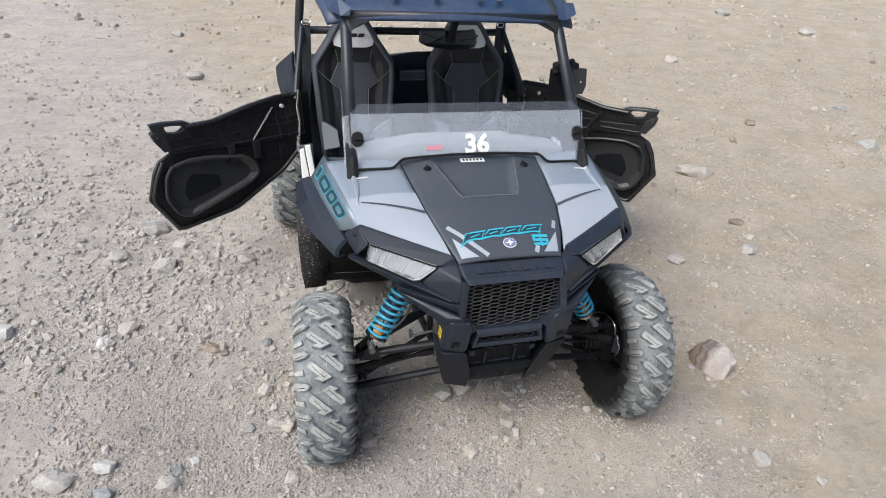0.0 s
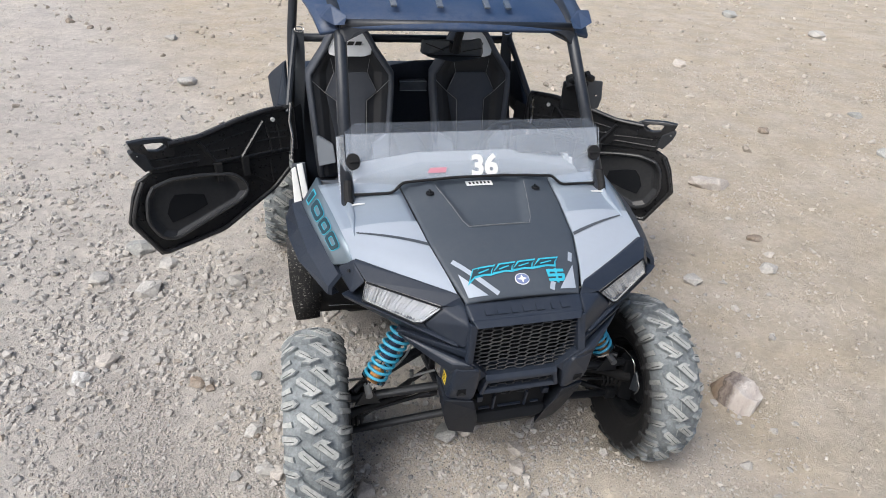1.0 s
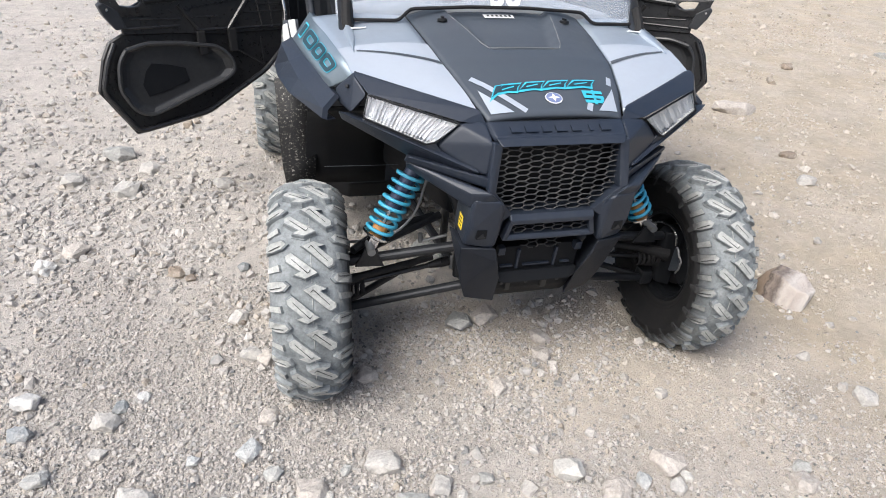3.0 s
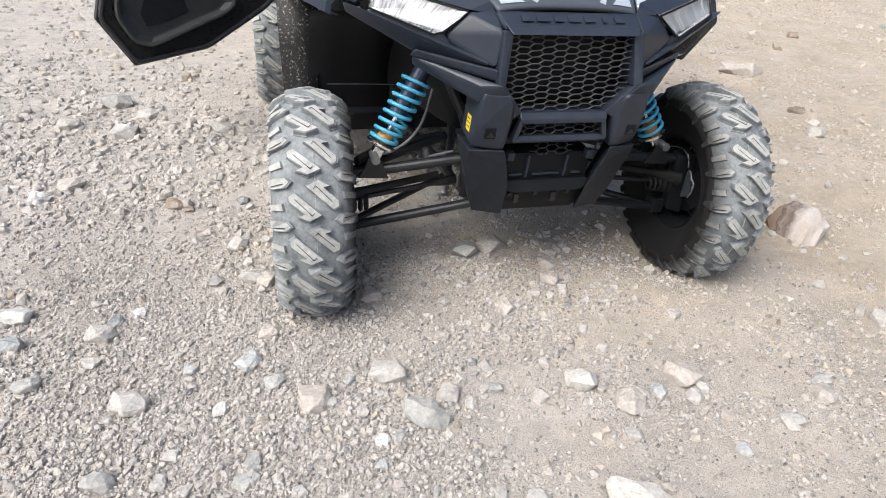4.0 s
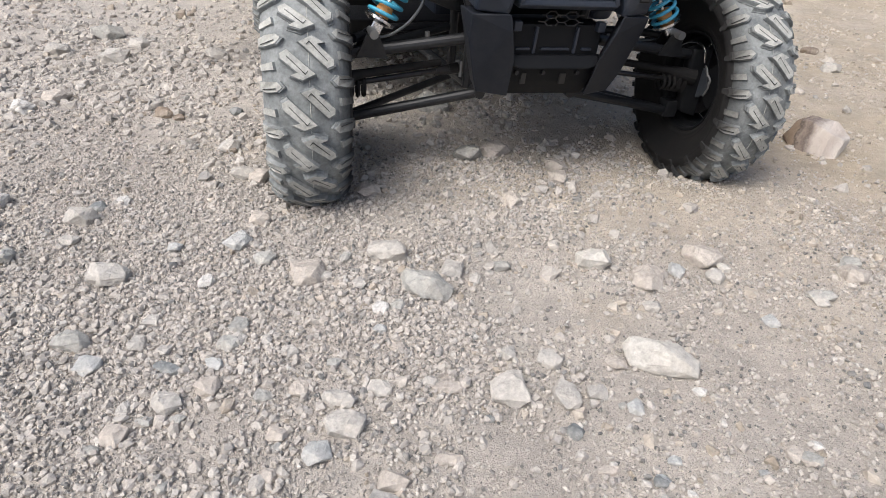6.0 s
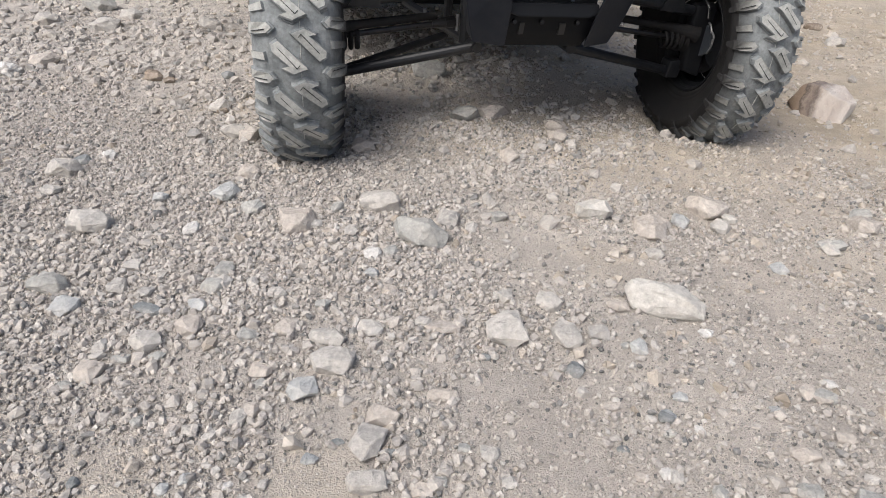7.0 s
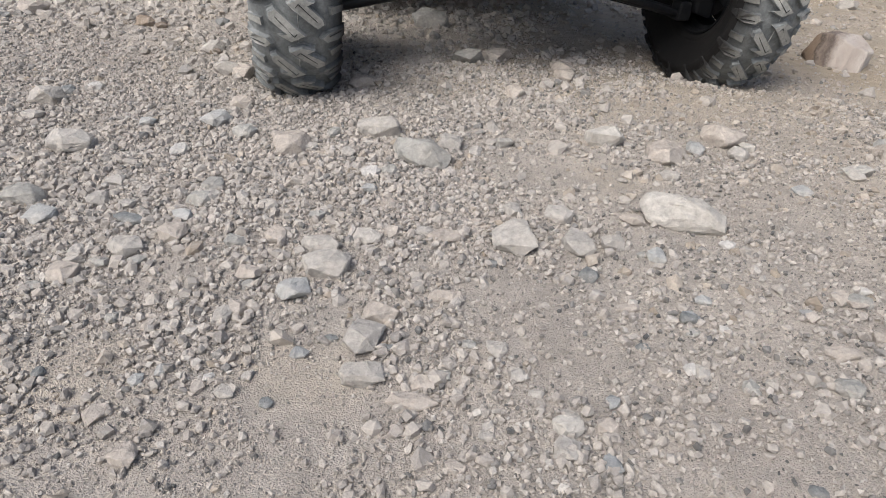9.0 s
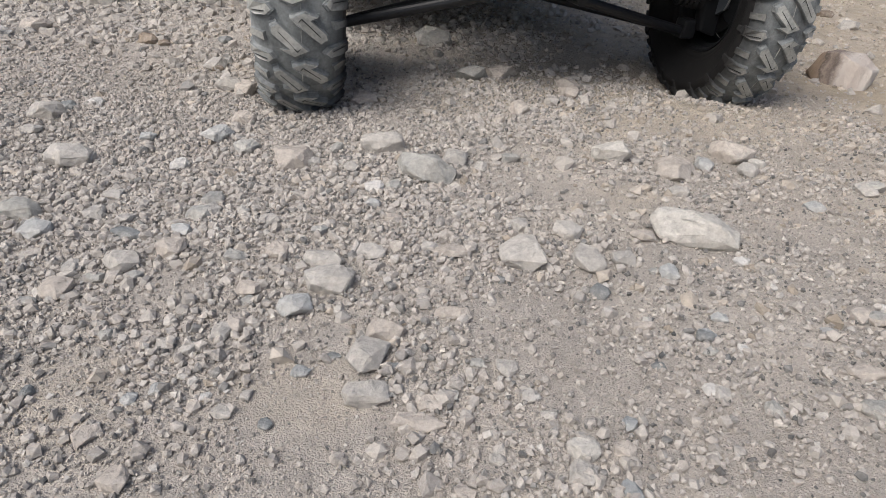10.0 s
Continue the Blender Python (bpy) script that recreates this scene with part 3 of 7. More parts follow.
def wheel(name, key, steer):
    """side: +1 where the outer face looks towards +X."""
    at = WHEELS[key]
    side = 1 if at[0] > 0 else -1
    hub = new(name)
    hub.parent = vehicle
    hub.matrix_basis = pose(*at, 0, 0, steer)
    tyre = new("tyre", TYRE)
    tyre.parent = hub
    tyre.matrix_basis = pose(0, 0, 0, PHASE[key], 0, 0 if side < 0 else 180) @ Matrix.Diagonal((1.1 if at[1] > 1 else 1.0, 1, 1, 1))
    tagged(tyre, "knobbly black tyre coated in pale dust")
    # rim, dished to the outside
    prof = [(-0.056, 0.168), (-0.063, 0.164), (-0.061, 0.157), (-0.052, 0.152), (-0.036, 0.149), (-0.024, 0.137), (0.045, 0.134), (0.050, 0.149), (0.058, 0.152), (0.064, 0.160), (0.056, 0.168)]
    bm = lathe([(side * x, r) for x, r in prof], 56)
    add(bm, lathe([(side * x, r) for x, r in [(0.045, 0.133), (0.040, 0.11), (0.055, 0.075), (0.05, 0.05), (0.05, 0.012)]], 40))
    for k in range(6):
        a = k * math.tau / 6
        add(bm, box((side * 0.052, 0.10 * math.cos(a), 0.10 * math.sin(a)), (0.018, 0.055, 0.026), 0.005, (math.degrees(a), 0, 0)))
    part("rim", bm, DARK, hub, "black metal rim", smooth=False)
    for k in range(4):
        a = k * math.tau / 4 + 0.4
        bm = tube([(side * 0.05, 0.034 * math.cos(a), 0.034 * math.sin(a)), (side * 0.075, 0.034 * math.cos(a), 0.034 * math.sin(a))], 0.008, 6)
        part("wheel_nut", bm, CHROME, hub)
    # raised size marking on the inner sidewall of the front tyres, paler to mimic lit edges
    for i, ch in enumerate("27x9.00-12 NHS" if at[1] < 1 else ""):
        if ch == " ":
            continue
        a = side * radians(81 + 6.2 * i)
        m = Matrix.Rotation(a, 4, "X") @ axes((-side * 0.0835, 0.0, 0.215), (0, -side, 0), (-side * 0.5, 0, 1))
        bm = lettering(ch, 0.021, 0.0012)
        bmesh.ops.transform(bm, matrix=m, verts=bm.verts[:])
        part("raised_letter", bm, SLATE, tyre)
    return hub


def knuckle(key, steer):
    """Brake disc, caliper, upright and hose on the inside of a front wheel."""
    at = WHEELS[key]
    s = -1 if at[0] > 0 else 1
    up = new("upright")
    up.parent = vehicle
    up.matrix_basis = pose(*at, 0, 0, steer)
    bm = lathe([(s * 0.012, 0.03), (s * 0.012, 0.105), (s * 0.016, 0.105), (s * 0.016, 0.03)], 40, True)
    part("brake_disc", bm, TIESTEEL, up, "dark steel brake disc")
    bm = hull([(s * 0.02, -0.03, -0.115), (s * 0.02, 0.03, -0.115), (s * 0.02, -0.035, 0.12), (s * 0.02, 0.035, 0.12), (s * 0.075, -0.022, -0.10), (s * 0.075, 0.022, -0.10), (s * 0.085, -0.025, 0.11), (s * 0.085, 0.025, 0.11), (s * 0.09, 0, 0)], 0.008)
    part("knuckle", bm, DARK, up)
    bm = hull([(s * x, y, z) for x in (0.004, 0.030) for y, z in ((-0.118, 0.045), (-0.088, 0.085), (-0.05, 0.06), (-0.05, -0.05), (-0.095, -0.07), (-0.122, -0.03))], 0.008)
    caliper = part("brake_caliper", bm, DARK, up, "black brake caliper")
    shape = [(0.024, -0.042), (-0.010, -0.012), (-0.022, 0.030), (-0.063, 0.052), (-0.092, 0.030), (-0.111, -0.019), (-0.076, -0.044), (-0.040, -0.056), (0.014, -0.061)]
    part("cover_plate", slab([(s * 0.040, y, z) for y, z in shape], (-s * 0.012, 0, 0), 0.004, 2), SHELLGREY, caliper, "slate caliper cover")
    for pts in (((-0.074, 0.062), (-0.088, 0.056), (-0.102, 0.036)), ((-0.118, 0.022), (-0.124, 0.004), (-0.113, -0.026)), ((-0.104, 0.040), (-0.121, 0.030), (-0.122, 0.014))):
        part("bracket", tube(bent([(s * 0.046, y, z) for y, z in pts], 0.008), 0.0028, 8), GREYMETAL, caliper, "grey bent bracket")
    bm = tube(bent([(s * 0.07, 0.105, 0.085), (s * 0.07, 0.036, 0.124), (s * 0.07, -0.024, 0.132), (s * 0.066, -0.056, 0.115), (s * 0.060, -0.059, 0.080)], 0.03), 0.0040, 8)
    part("brake_hose", bm, CHROME, up, "bare braided brake hose")
    bm = tube([(s * 0.06, -0.02, 0.02), (s * 0.16, 0.0, 0.04), (s * 0.40, 0.06, 0.06)], [0.028, 0.013, 0.011], 16)
    for k in range(5):
        x = 0.085 + 0.018 * k
        add(bm, lathe([(s * x, 0.026), (s * (x + 0.006), 0.040 - 0.003 * k), (s * (x + 0.012), 0.026)], 20))
    part("axle_boot", bm, RUBBER, up)
    return up


STEER = -3.0
for key in WHEELS:
    wheel("wheel", key, STEER if key.startswith("front") else 0.0)
for key in ("front_right", "front_left"):
    knuckle(key, STEER)


DAMPER = worn("damper_paint", (0.020, 0.034, 0.075), DUST, 0.10, 0.28, metal=0.4, grain=250)


# suspension
def suspension(s):
    lift = 0.008 if s > 0 else 0.0
    bm = bmesh.new()
    out_u, out_l = (s * 0.575, 0.01, 0.421 + lift), (s * 0.585, 0.02, 0.220 + lift)
    add(bm, tube([(s * 0.19, -0.035, 0.486), out_u], 0.0165, 14))
    add(bm, tube([(s * 0.20, 0.19, 0.46), lerp((s * 0.20, 0.19, 0.46), out_u, 0.9)], 0.014, 14))
    add(bm, tube(bent([(s * 0.22, 0.19, 0.46), (s * 0.42, 0.10, 0.475 + lift / 2), (s * 0.53, 0.0, 0.47 + lift)], 0.05), 0.013, 10))
    part("upper_arm", bm, STEEL, vehicle, "black tubular upper control arm")
    bm = bmesh.new()
    add(bm, tube([(s * 0.15, -0.03, 0.322), out_l], 0.0155, 14))
    add(bm, tube([(s * 0.16, 0.24, 0.285), out_l], 0.012, 14))
    add(bm, box((s * 0.575, 0.02, 0.235 + lift), (0.05, 0.05, 0.06), 0.008))
    part("lower_arm", bm, STEEL, vehicle, "black tubular lower control arm")
    bm = tube([(s * 0.20, 0.03, 0.378), (s * 0.58, -0.005, 0.336 + lift)], 0.0085, 12)
    add(bm, tube([(s * 0.205, 0.030, 0.3775), (s * 0.235, 0.027, 0.374)], 0.017, 14))
    add(bm, tube([(s * 0.235, 0.027, 0.374), (s * 0.275, 0.023, 0.370)], [0.016, 0.010], 14))
    add(bm, box((s * 0.565, -0.005, 0.337 + lift), (0.035, 0.03, 0.035), 0.008))
    rod = part("tie_rod", bm, TIESTEEL, vehicle, "black steering tie rod")
    part("clevis_pin", tube([(s * 0.196, 0.022, 0.352), (s * 0.196, 0.026, 0.400)], 0.006, 8), GREYMETAL, rod)
    # spring and damper
    lo, hi = Vector((s * 0.480, -0.002, 0.479 + lift)), Vector((s * 0.335, 0.058, 0.725))
    lo, hi = VIEW_SHEAR @ lo, VIEW_SHEAR @ hi
    ax = (hi - lo).normalized()
    m = axes(lo, ax, (0, 1, 0))
    length = (hi - lo).length
    shock = new("shock_absorber")
    shock.parent = vehicle
    shock.matrix_basis = m
    tagged(shock, "coil-over shock absorber with a sky-blue spring")
    turns, pts = 8.0, []
    for i in range(int(turns * 18) + 1):
        t = i / (turns * 18)
        a = t * turns * math.tau
        rr = 0.040
        x = 0.055 + (length - 0.075) * (t if 0.06 < t < 0.94 else (t * 0.55 + 0.027 if t <= 0.06 else 0.94 + (t - 0.94) * 0.55))
        pts.append((x, rr * math.cos(a), rr * math.sin(a)))
    part("coil_spring", tube(pts, 0.0058, 9), SPRING, shock, "sky-blue coil spring", smooth=True)
    bm = tube([(0.155, 0, 0), (length, 0, 0)], 0.0245, 18)
    add(bm, tube([(0.150, 0, 0), (0.165, 0, 0)], 0.028, 18))
    part("damper_body", bm, DAMPER, shock, "dark blue-grey damper cylinder")
    part("damper_rod", tube([(0.03, 0, 0), (0.16, 0, 0)], 0.0075, 12), CHROME, shock, "polished rod")
    bm = lathe([(0.058, 0.0), (0.058, 0.020), (0.072, 0.024), (0.090, 0.021), (0.096, 0.0)], 18)
    part("bump_stop", bm, ORANGE, shock, "orange rubber bump stop", smooth=True)
    bm = lathe([(0.038, 0.0), (0.038, 0.030), (0.046, 0.046), (0.053, 0.046), (0.056, 0.0)], 24)
    add(bm, box((0.022, 0, 0), (0.05, 0.028, 0.034), 0.006))
    part("lower_perch", bm, CHROME, shock, "bright metal spring seat")
    bolt = VIEW_SHEAR @ Vector((s * 0.480, -0.032, 0.478 + lift))
    part("bolt", tube([bolt + Vector((0, 0.004, 0)), bolt + Vector((0, 0.060, 0))], 0.0125, 16), GREYMETAL, vehicle, "dull grey shock bolt")
    bm = bmesh.new()
    for o in (-0.028, 0.022):
        add(bm, slab([(s * 0.480 + dx, o, 0.479 + lift + dz) for dx, dz in ((-0.046, -0.052), (0.046, -0.058), (0.030, -0.022), (0.017, 0.010), (0.0, 0.018), (-0.017, 0.010), (-0.026, -0.015))], (0, 0.006, 0), 0.0015))
    part("shock_bracket", bm, STEEL, vehicle, "black shock bracket on the arm")
    # bolts through the inner ends
    bm = tube([(s * 0.301, 0.06, 0.476), (s * 0.298, 0.06, 0.442)], 0.008, 8)
    add(bm, tube([(s * 0.282, 0.06, 0.366), (s * 0.288, 0.06, 0.405)], 0.006, 8))
    add(bm, tube([(s * 0.300, 0.06, 0.444), (s * 0.21, 0.06, 0.463)], 0.0055, 10))
    part("sway_link", bm, GREYMETAL, vehicle, "dull grey stabiliser link")


for s in (-1, 1):
    suspension(s)

# ---- bodywork ----
HOOD = [(-0.095, 0.197, 0.929, 0.942), (0.0, 0.230, 0.970, 0.985), (0.13, 0.262, 1.009, 1.030), (0.30, 0.283, 1.040, 1.068), (0.46, 0.300, 1.062, 1.098)]


def hood_at(x, y):
    """Height of the hood over a place."""
    ys = [r[0] for r in HOOD]
    half, edge, mid = (float(np.interp(y, ys, [r[k] for r in HOOD])) for k in (1, 2, 3))
    f = min(abs(x) / half, 1)
    z = edge + (mid - edge) * (1 - f ** 3)
    a = np.interp(y, [0.16, 0.20, 0.46], [0.105, 0.115, 0.185])
    sunk = np.clip((a - abs(x)) / 0.018, 0, 1) * np.clip((y - 0.175) / 0.022, 0, 1)
    return z - 0.020 * sunk


def half_at(y):
    return float(np.interp(y, [r[0] for r in HOOD], [r[1] for r in HOOD]))


rows = []
for y in np.linspace(-0.095, 0.46, 44):
    h = half_at(y) - 0.002
    rows.append([(x, y, hood_at(x, y)) for x in np.linspace(-h, h, 41)])
hood = part("hood", grid(rows, (0, 0, -0.012)), HOODBLACK, vehicle, "dark satin hood panel with a sunken centre", smooth=True)


def on_hood(name, outline, mat, label="", lift=0.0025):
    """A sticker laid on the hood, following it."""
    bm = bmesh.new()
    vs = [bm.verts.new((x, y, 0)) for x, y in outline]
    f = bm.faces.new(vs)
    bmesh.ops.triangulate(bm, faces=[f])
    for _ in range(2):
        bmesh.ops.subdivide_edges(bm, edges=bm.edges[:], cuts=1, use_grid_fill=True)
    bmesh.ops.triangulate(bm, faces=bm.faces[:])
    for v in bm.verts:
        v.co.z = hood_at(v.co.x, v.co.y) + lift
    return part(name, bm, mat, hood, label)


def strip(a, b, w):
    (x0, y0), (x1, y1) = a, b
    d = math.hypot(x1 - x0, y1 - y0)
    nx, ny = -(y1 - y0) / d * w / 2, (x1 - x0) / d * w / 2
    return [(x0 + nx, y0 + ny), (x0 - nx, y0 - ny), (x1 - nx, y1 - ny), (x1 + nx, y1 + ny)]


# white wedges and stripes near the front edge
on_hood("decal", [(-0.200, -0.003), (-0.184, -0.083), (-0.120, -0.085)], WHITE, "white wedge decal")
on_hood("decal", strip((-0.208, 0.046), (-0.085, -0.084), 0.016), WHITE, "white stripe decal")
on_hood("decal", [(0.203, -0.003), (0.186, -0.083), (0.128, -0.085)], WHITE, "white wedge decal")
on_hood("decal", strip((0.214, 0.046), (0.198, 0.010), 0.014), WHITE, "white stripe decal")
on_hood("decal", strip((0.112, -0.060), (0.098, -0.086), 0.016), WHITE, "white stripe decal")
# the make's lettering as plain slanting blocks, dark within a cyan rim
for x, w, y in ((-0.118, 0.066, -0.010), (-0.046, 0.066, -0.004), (0.024, 0.070, 0.000), (0.104, 0.080, 0.004)):
    block = [(-0.5, -0.019), (-0.30, 0.019), (0.5, 0.023), (0.42, 0.004), (0.46, -0.015), (0.10, -0.012)]
    on_hood("decal", [(x + u * w * 1.12 + v * 0.5, y + v) for u, v in block], CYAN, "cyan-rimmed slanting block decal", 0.003)
    on_hood("decal", [(x + 0.001 + u * w * 0.94 + v * 0.42, y + 0.001 + v * 0.62) for u, v in block], NAVY, "", 0.0045)
    on_hood("decal", strip((x - w * 0.25, y - 0.003), (x + w * 0.30, y + 0.006), 0.004), CYAN, "", 0.0055)
on_hood("decal", [(-0.178, -0.046), (-0.150, 0.006), (-0.120, 0.009), (-0.140, -0.020)], CYAN, "cyan-rimmed wedge decal", 0.003)
on_hood("decal", [(-0.168, -0.033), (-0.148, 0.001), (-0.130, 0.004), (-0.146, -0.018)], NAVY, "", 0.0045)


def disc(rx, ry, lift, mat, label=""):
    on_hood("decal", [(0.006 + rx * math.cos(k * math.tau / 20), -0.045 + ry * math.sin(k * math.tau / 20)) for k in range(20)], mat, label, lift)


disc(0.025, 0.0195, 0.0035, PLATE, "round white and blue badge")
disc(0.0225, 0.0172, 0.0046, BADGEBLUE)
on_hood("decal", [(0.006 + (0.018 if k % 2 == 0 else 0.0065) * math.cos(k * math.tau / 8), -0.045 + (0.0140 if k % 2 == 0 else 0.005) * math.sin(k * math.tau / 8)) for k in range(8)], PLATE, "", 0.0057)
for p in (strip((0.098, -0.024), (0.160, -0.024), 0.010), strip((0.098, -0.040), (0.160, -0.040), 0.010), strip((0.098, -0.056), (0.150, -0.056), 0.010), strip((0.103, -0.024), (0.103, -0.040), 0.010), strip((0.155, -0.040), (0.150, -0.056), 0.010), strip((0.132, -0.016), (0.128, -0.066), 0.008)):
    on_hood("decal", p, CYAN, "cyan bar emblem", 0.004)
# lip round the sunken centre; its edge highlight is put into a paler grey
lipline = [(-0.178, 0.44), (-0.122, 0.205), (-0.108, 0.178), (0.108, 0.178), (0.122, 0.205), (0.178, 0.44)]
fine_lip = [lerp((*a, 0), (*b, 0), i / 8) for a, b in zip(lipline, lipline[1:]) for i in range(8)] + [Vector((*lipline[-1], 0))]
part("hood_lip", tube([(p.x * 1.03, p.y, hood_at(p.x * 1.12, p.y - 0.006) + 0.001) for p in fine_lip], 0.0022, 6), LIPGLINT, hood, "thin grey lip round the hood recess, pale like a lit edge")
# registration sticker, unreadable
on_hood("sticker", [(-0.052, 0.405), (0.052, 0.405), (0.052, 0.432), (-0.052, 0.432)], PLATE, "white registration sticker with a dark row", 0.004)
for i in range(6):
    x = -0.037 + 0.015 * i
    on_hood("sticker_bar", strip((x - 0.004, 0.419), (x + 0.004, 0.419), 0.013), INK, "", 0.0055)
# quarter-turn fasteners
for x in (-0.205, 0.208):
    bm = lathe([(0, 0.016), (0.006, 0.015), (0.008, 0.012), (0.008, 0.0)], 16)
    add(bm, box((0.011, 0, 0), (0.006, 0.024, 0.006), 0.001))
    part("fastener", bm, DARK, hood, "", axes((x, 0.365, hood_at(x, 0.365)), (0, 0.17, 1), (0, 1, 0)))


def fender(s):
    inner = [(0.215, -0.069, 0.938), (0.234, 0.0, 0.969), (0.266, 0.13, 1.007), (0.287, 0.30, 1.038), (0.304, 0.46, 1.060)]
    outer = [(0.522, 0.092, 0.986), (0.530, 0.17, 1.004), (0.546, 0.26, 1.015), (0.566, 0.38, 1.026), (0.590, 0.53, 1.036)]
    crown = [0.004, 0.008, 0.012, 0.014, 0.010]
    rows = []
    for i in range(len(inner)):
        row = []
        for k in range(13):
            t = k / 12
            p = lerp(inner[i], outer[i], t)
            p.z += crown[i] * 4 * t * (1 - t)
            row.append((s * p.x, p.y, p.z))
        rows.append(row)
    fine = []
    for a, b in zip(rows, rows[1:]):
        for j in range(6):
            fine.append([lerp(p, q, j / 6) for p, q in zip(a, b)])
    fine.append([Vector(p) for p in rows[-1]])
    top = part("fender", grid(fine, (0, 0, -0.012)), SILVER, vehicle, "silver painted front fender with a white decal", smooth=True)
    # white decal over the front part, with a grey slash
    limit = 0.245
    n = len(fine[0])
    cols = []
    for k in range(n):
        col = [fine[r][k] for r in range(len(fine))]
        ys = [p[1] for p in col]
        pts = []
        for j in range(13):
            y = ys[0] + (min(limit, ys[-1]) - ys[0]) * (0.02 + 0.98 * j / 12)
            pts.append(Vector((np.interp(y, ys, [p[0] for p in col]), y, np.interp(y, ys, [p[2] for p in col]) + 0.0025)))
        cols.append(pts)
    part("decal", grid(cols), WHITE, top, "white vinyl decal", smooth=True)
    slash = []
    for k in range(n):
        t = k / (n - 1)
        y0 = 0.130 + 0.085 * min(t / 0.85, 1)
        w = 0.0055 * (1 - t) + 0.0025
        col = cols[k]
        ys = [p.y for p in col]
        if t <= 0.86:
            slash.append([Vector((np.interp(y, ys, [p.x for p in col]), y, np.interp(y, ys, [p.z for p in col]) + 0.002)) for y in (y0 - w, y0 + w)])
    part("decal", grid(slash), SLATE, top, "grey slash decal")
    # raised fin beside the windscreen foot
    bm = hull(mir([(0.470, 0.47, 1.045), (0.520, 0.49, 1.045), (0.505, 0.47, 1.075), (0.490, 0.30, 1.040), (0.505, 0.20, 1.020), (0.500, 0.20, 1.010), (0.48, 0.30, 1.02)], s), 0.004)
    part("fin", bm, SILVER, top)
    bm = slab(mir([(0.455, 0.405, 1.052), (0.520, 0.415, 1.052), (0.520, 0.43, 1.053), (0.455, 0.42, 1.053)], s), (0, 0, 0.004), 0)
    part("reflector", bm, PLATE, top, "small white reflector")
    # side panel with the model number
    up = [(0.522, 0.094, 0.986), (0.546, 0.26, 1.015), (0.566, 0.38, 1.026), (0.592, 0.590, 1.038)]
    lo = [(0.580, 0.160, 0.935), (0.606, 0.27, 0.945), (0.630, 0.38, 0.955), (0.655, 0.52, 0.970)]
    rows = [[lerp(a, b, t) for t in (0, 0.25, 0.5, 0.75, 1)] for a, b in zip(up, lo)]
    rows = [[(s * p.x, p.y, p.z) for p in row] for row in rows]
    side = part("side_panel", grid(rows, (-s * 0.012, 0, -0.004)), SIDEBLUE, vehicle, "blue-grey fender side with a teal number", smooth=True)

    def on_side(f, g, lift):
        """A place on the curved panel: f from front to rear, g from the upper edge down."""
        k = min(max(f, 0), 1) * 3
        n = min(int(k), 2)
        p = lerp(lerp(up[n], up[n + 1], k - n), lerp(lo[n], lo[n + 1], k - n), g)
        return s * (p.x + lift * 0.75), p.y, p.z + lift * 0.65

    def ring(f, half, g0, g1, scale_out, scale_in, lift):
        bm = bmesh.new()
        gm, gh = (g0 + g1) / 2, (g1 - g0) / 2
        loops = []
        for sc in (scale_out, scale_in):
            row = []
            for k in range(32):
                a = (k + 0.5) * math.tau / 32
                cx, cy = math.cos(a), math.sin(a)
                m = (abs(cx) ** 5 + abs(cy) ** 5) ** -0.2
                row.append(bm.verts.new(on_side(f + (half - 0.034 * (1 - sc)) * cx * m, gm + (gh - 0.10 * (1 - sc)) * cy * m, lift)))
            loops.append(row)
        for k in range(32):
            bm.faces.new((loops[0][k], loops[0][(k + 1) % 32], loops[1][(k + 1) % 32], loops[1][k]))
        return bm

    def plain(f, half, g0, g1, lift):
        bm = bmesh.new()
        bm.faces.new([bm.verts.new(on_side(*p, lift)) for p in ((f - half, g0), (f + half, g0), (f + half, g1), (f - half, g1))])
        return bm
    first = 0.905 if s < 0 else 0.10
    sign = -1 if s < 0 else 1
    part("digit", plain(first, 0.036, 0.26, 0.77, 0.003), CYAN, side, "teal outlined digit one")
    part("digit_core", plain(first, 0.026, 0.31, 0.72, 0.0045), NAVY, side)
    for k in range(3):
        f = first + sign * (0.175 + 0.232 * k)
        part("digit", ring(f, 0.106, 0.26, 0.77, 1.0, -0.75, 0.003), CYAN, side, "teal outlined digit zero")
        part("digit_core", ring(f, 0.106, 0.26, 0.77, 0.80, -0.52, 0.0045), NAVY, side)
    # black flare below it
    bm = grid([mir([(0.568, 0.115, 0.928), (0.604, 0.090, 0.898), (0.608, 0.080, 0.874), (0.580, 0.10, 0.868)], s), mir([(0.606, 0.27, 0.947), (0.655, 0.27, 0.920), (0.686, 0.27, 0.880), (0.648, 0.29, 0.862)], s), mir([(0.632, 0.38, 0.957), (0.675, 0.40, 0.935), (0.712, 0.42, 0.880), (0.660, 0.44, 0.86)], s), mir([(0.657, 0.53, 0.972), (0.690, 0.56, 0.945), (0.715, 0.60, 0.86), (0.665, 0.60, 0.85)], s)], (-s * 0.014, 0.0, -0.006))
    part("fender_flare", bm, BLACK, vehicle, "black plastic wheel-arch flare")


for s in (-1, 1):
    fender(s)


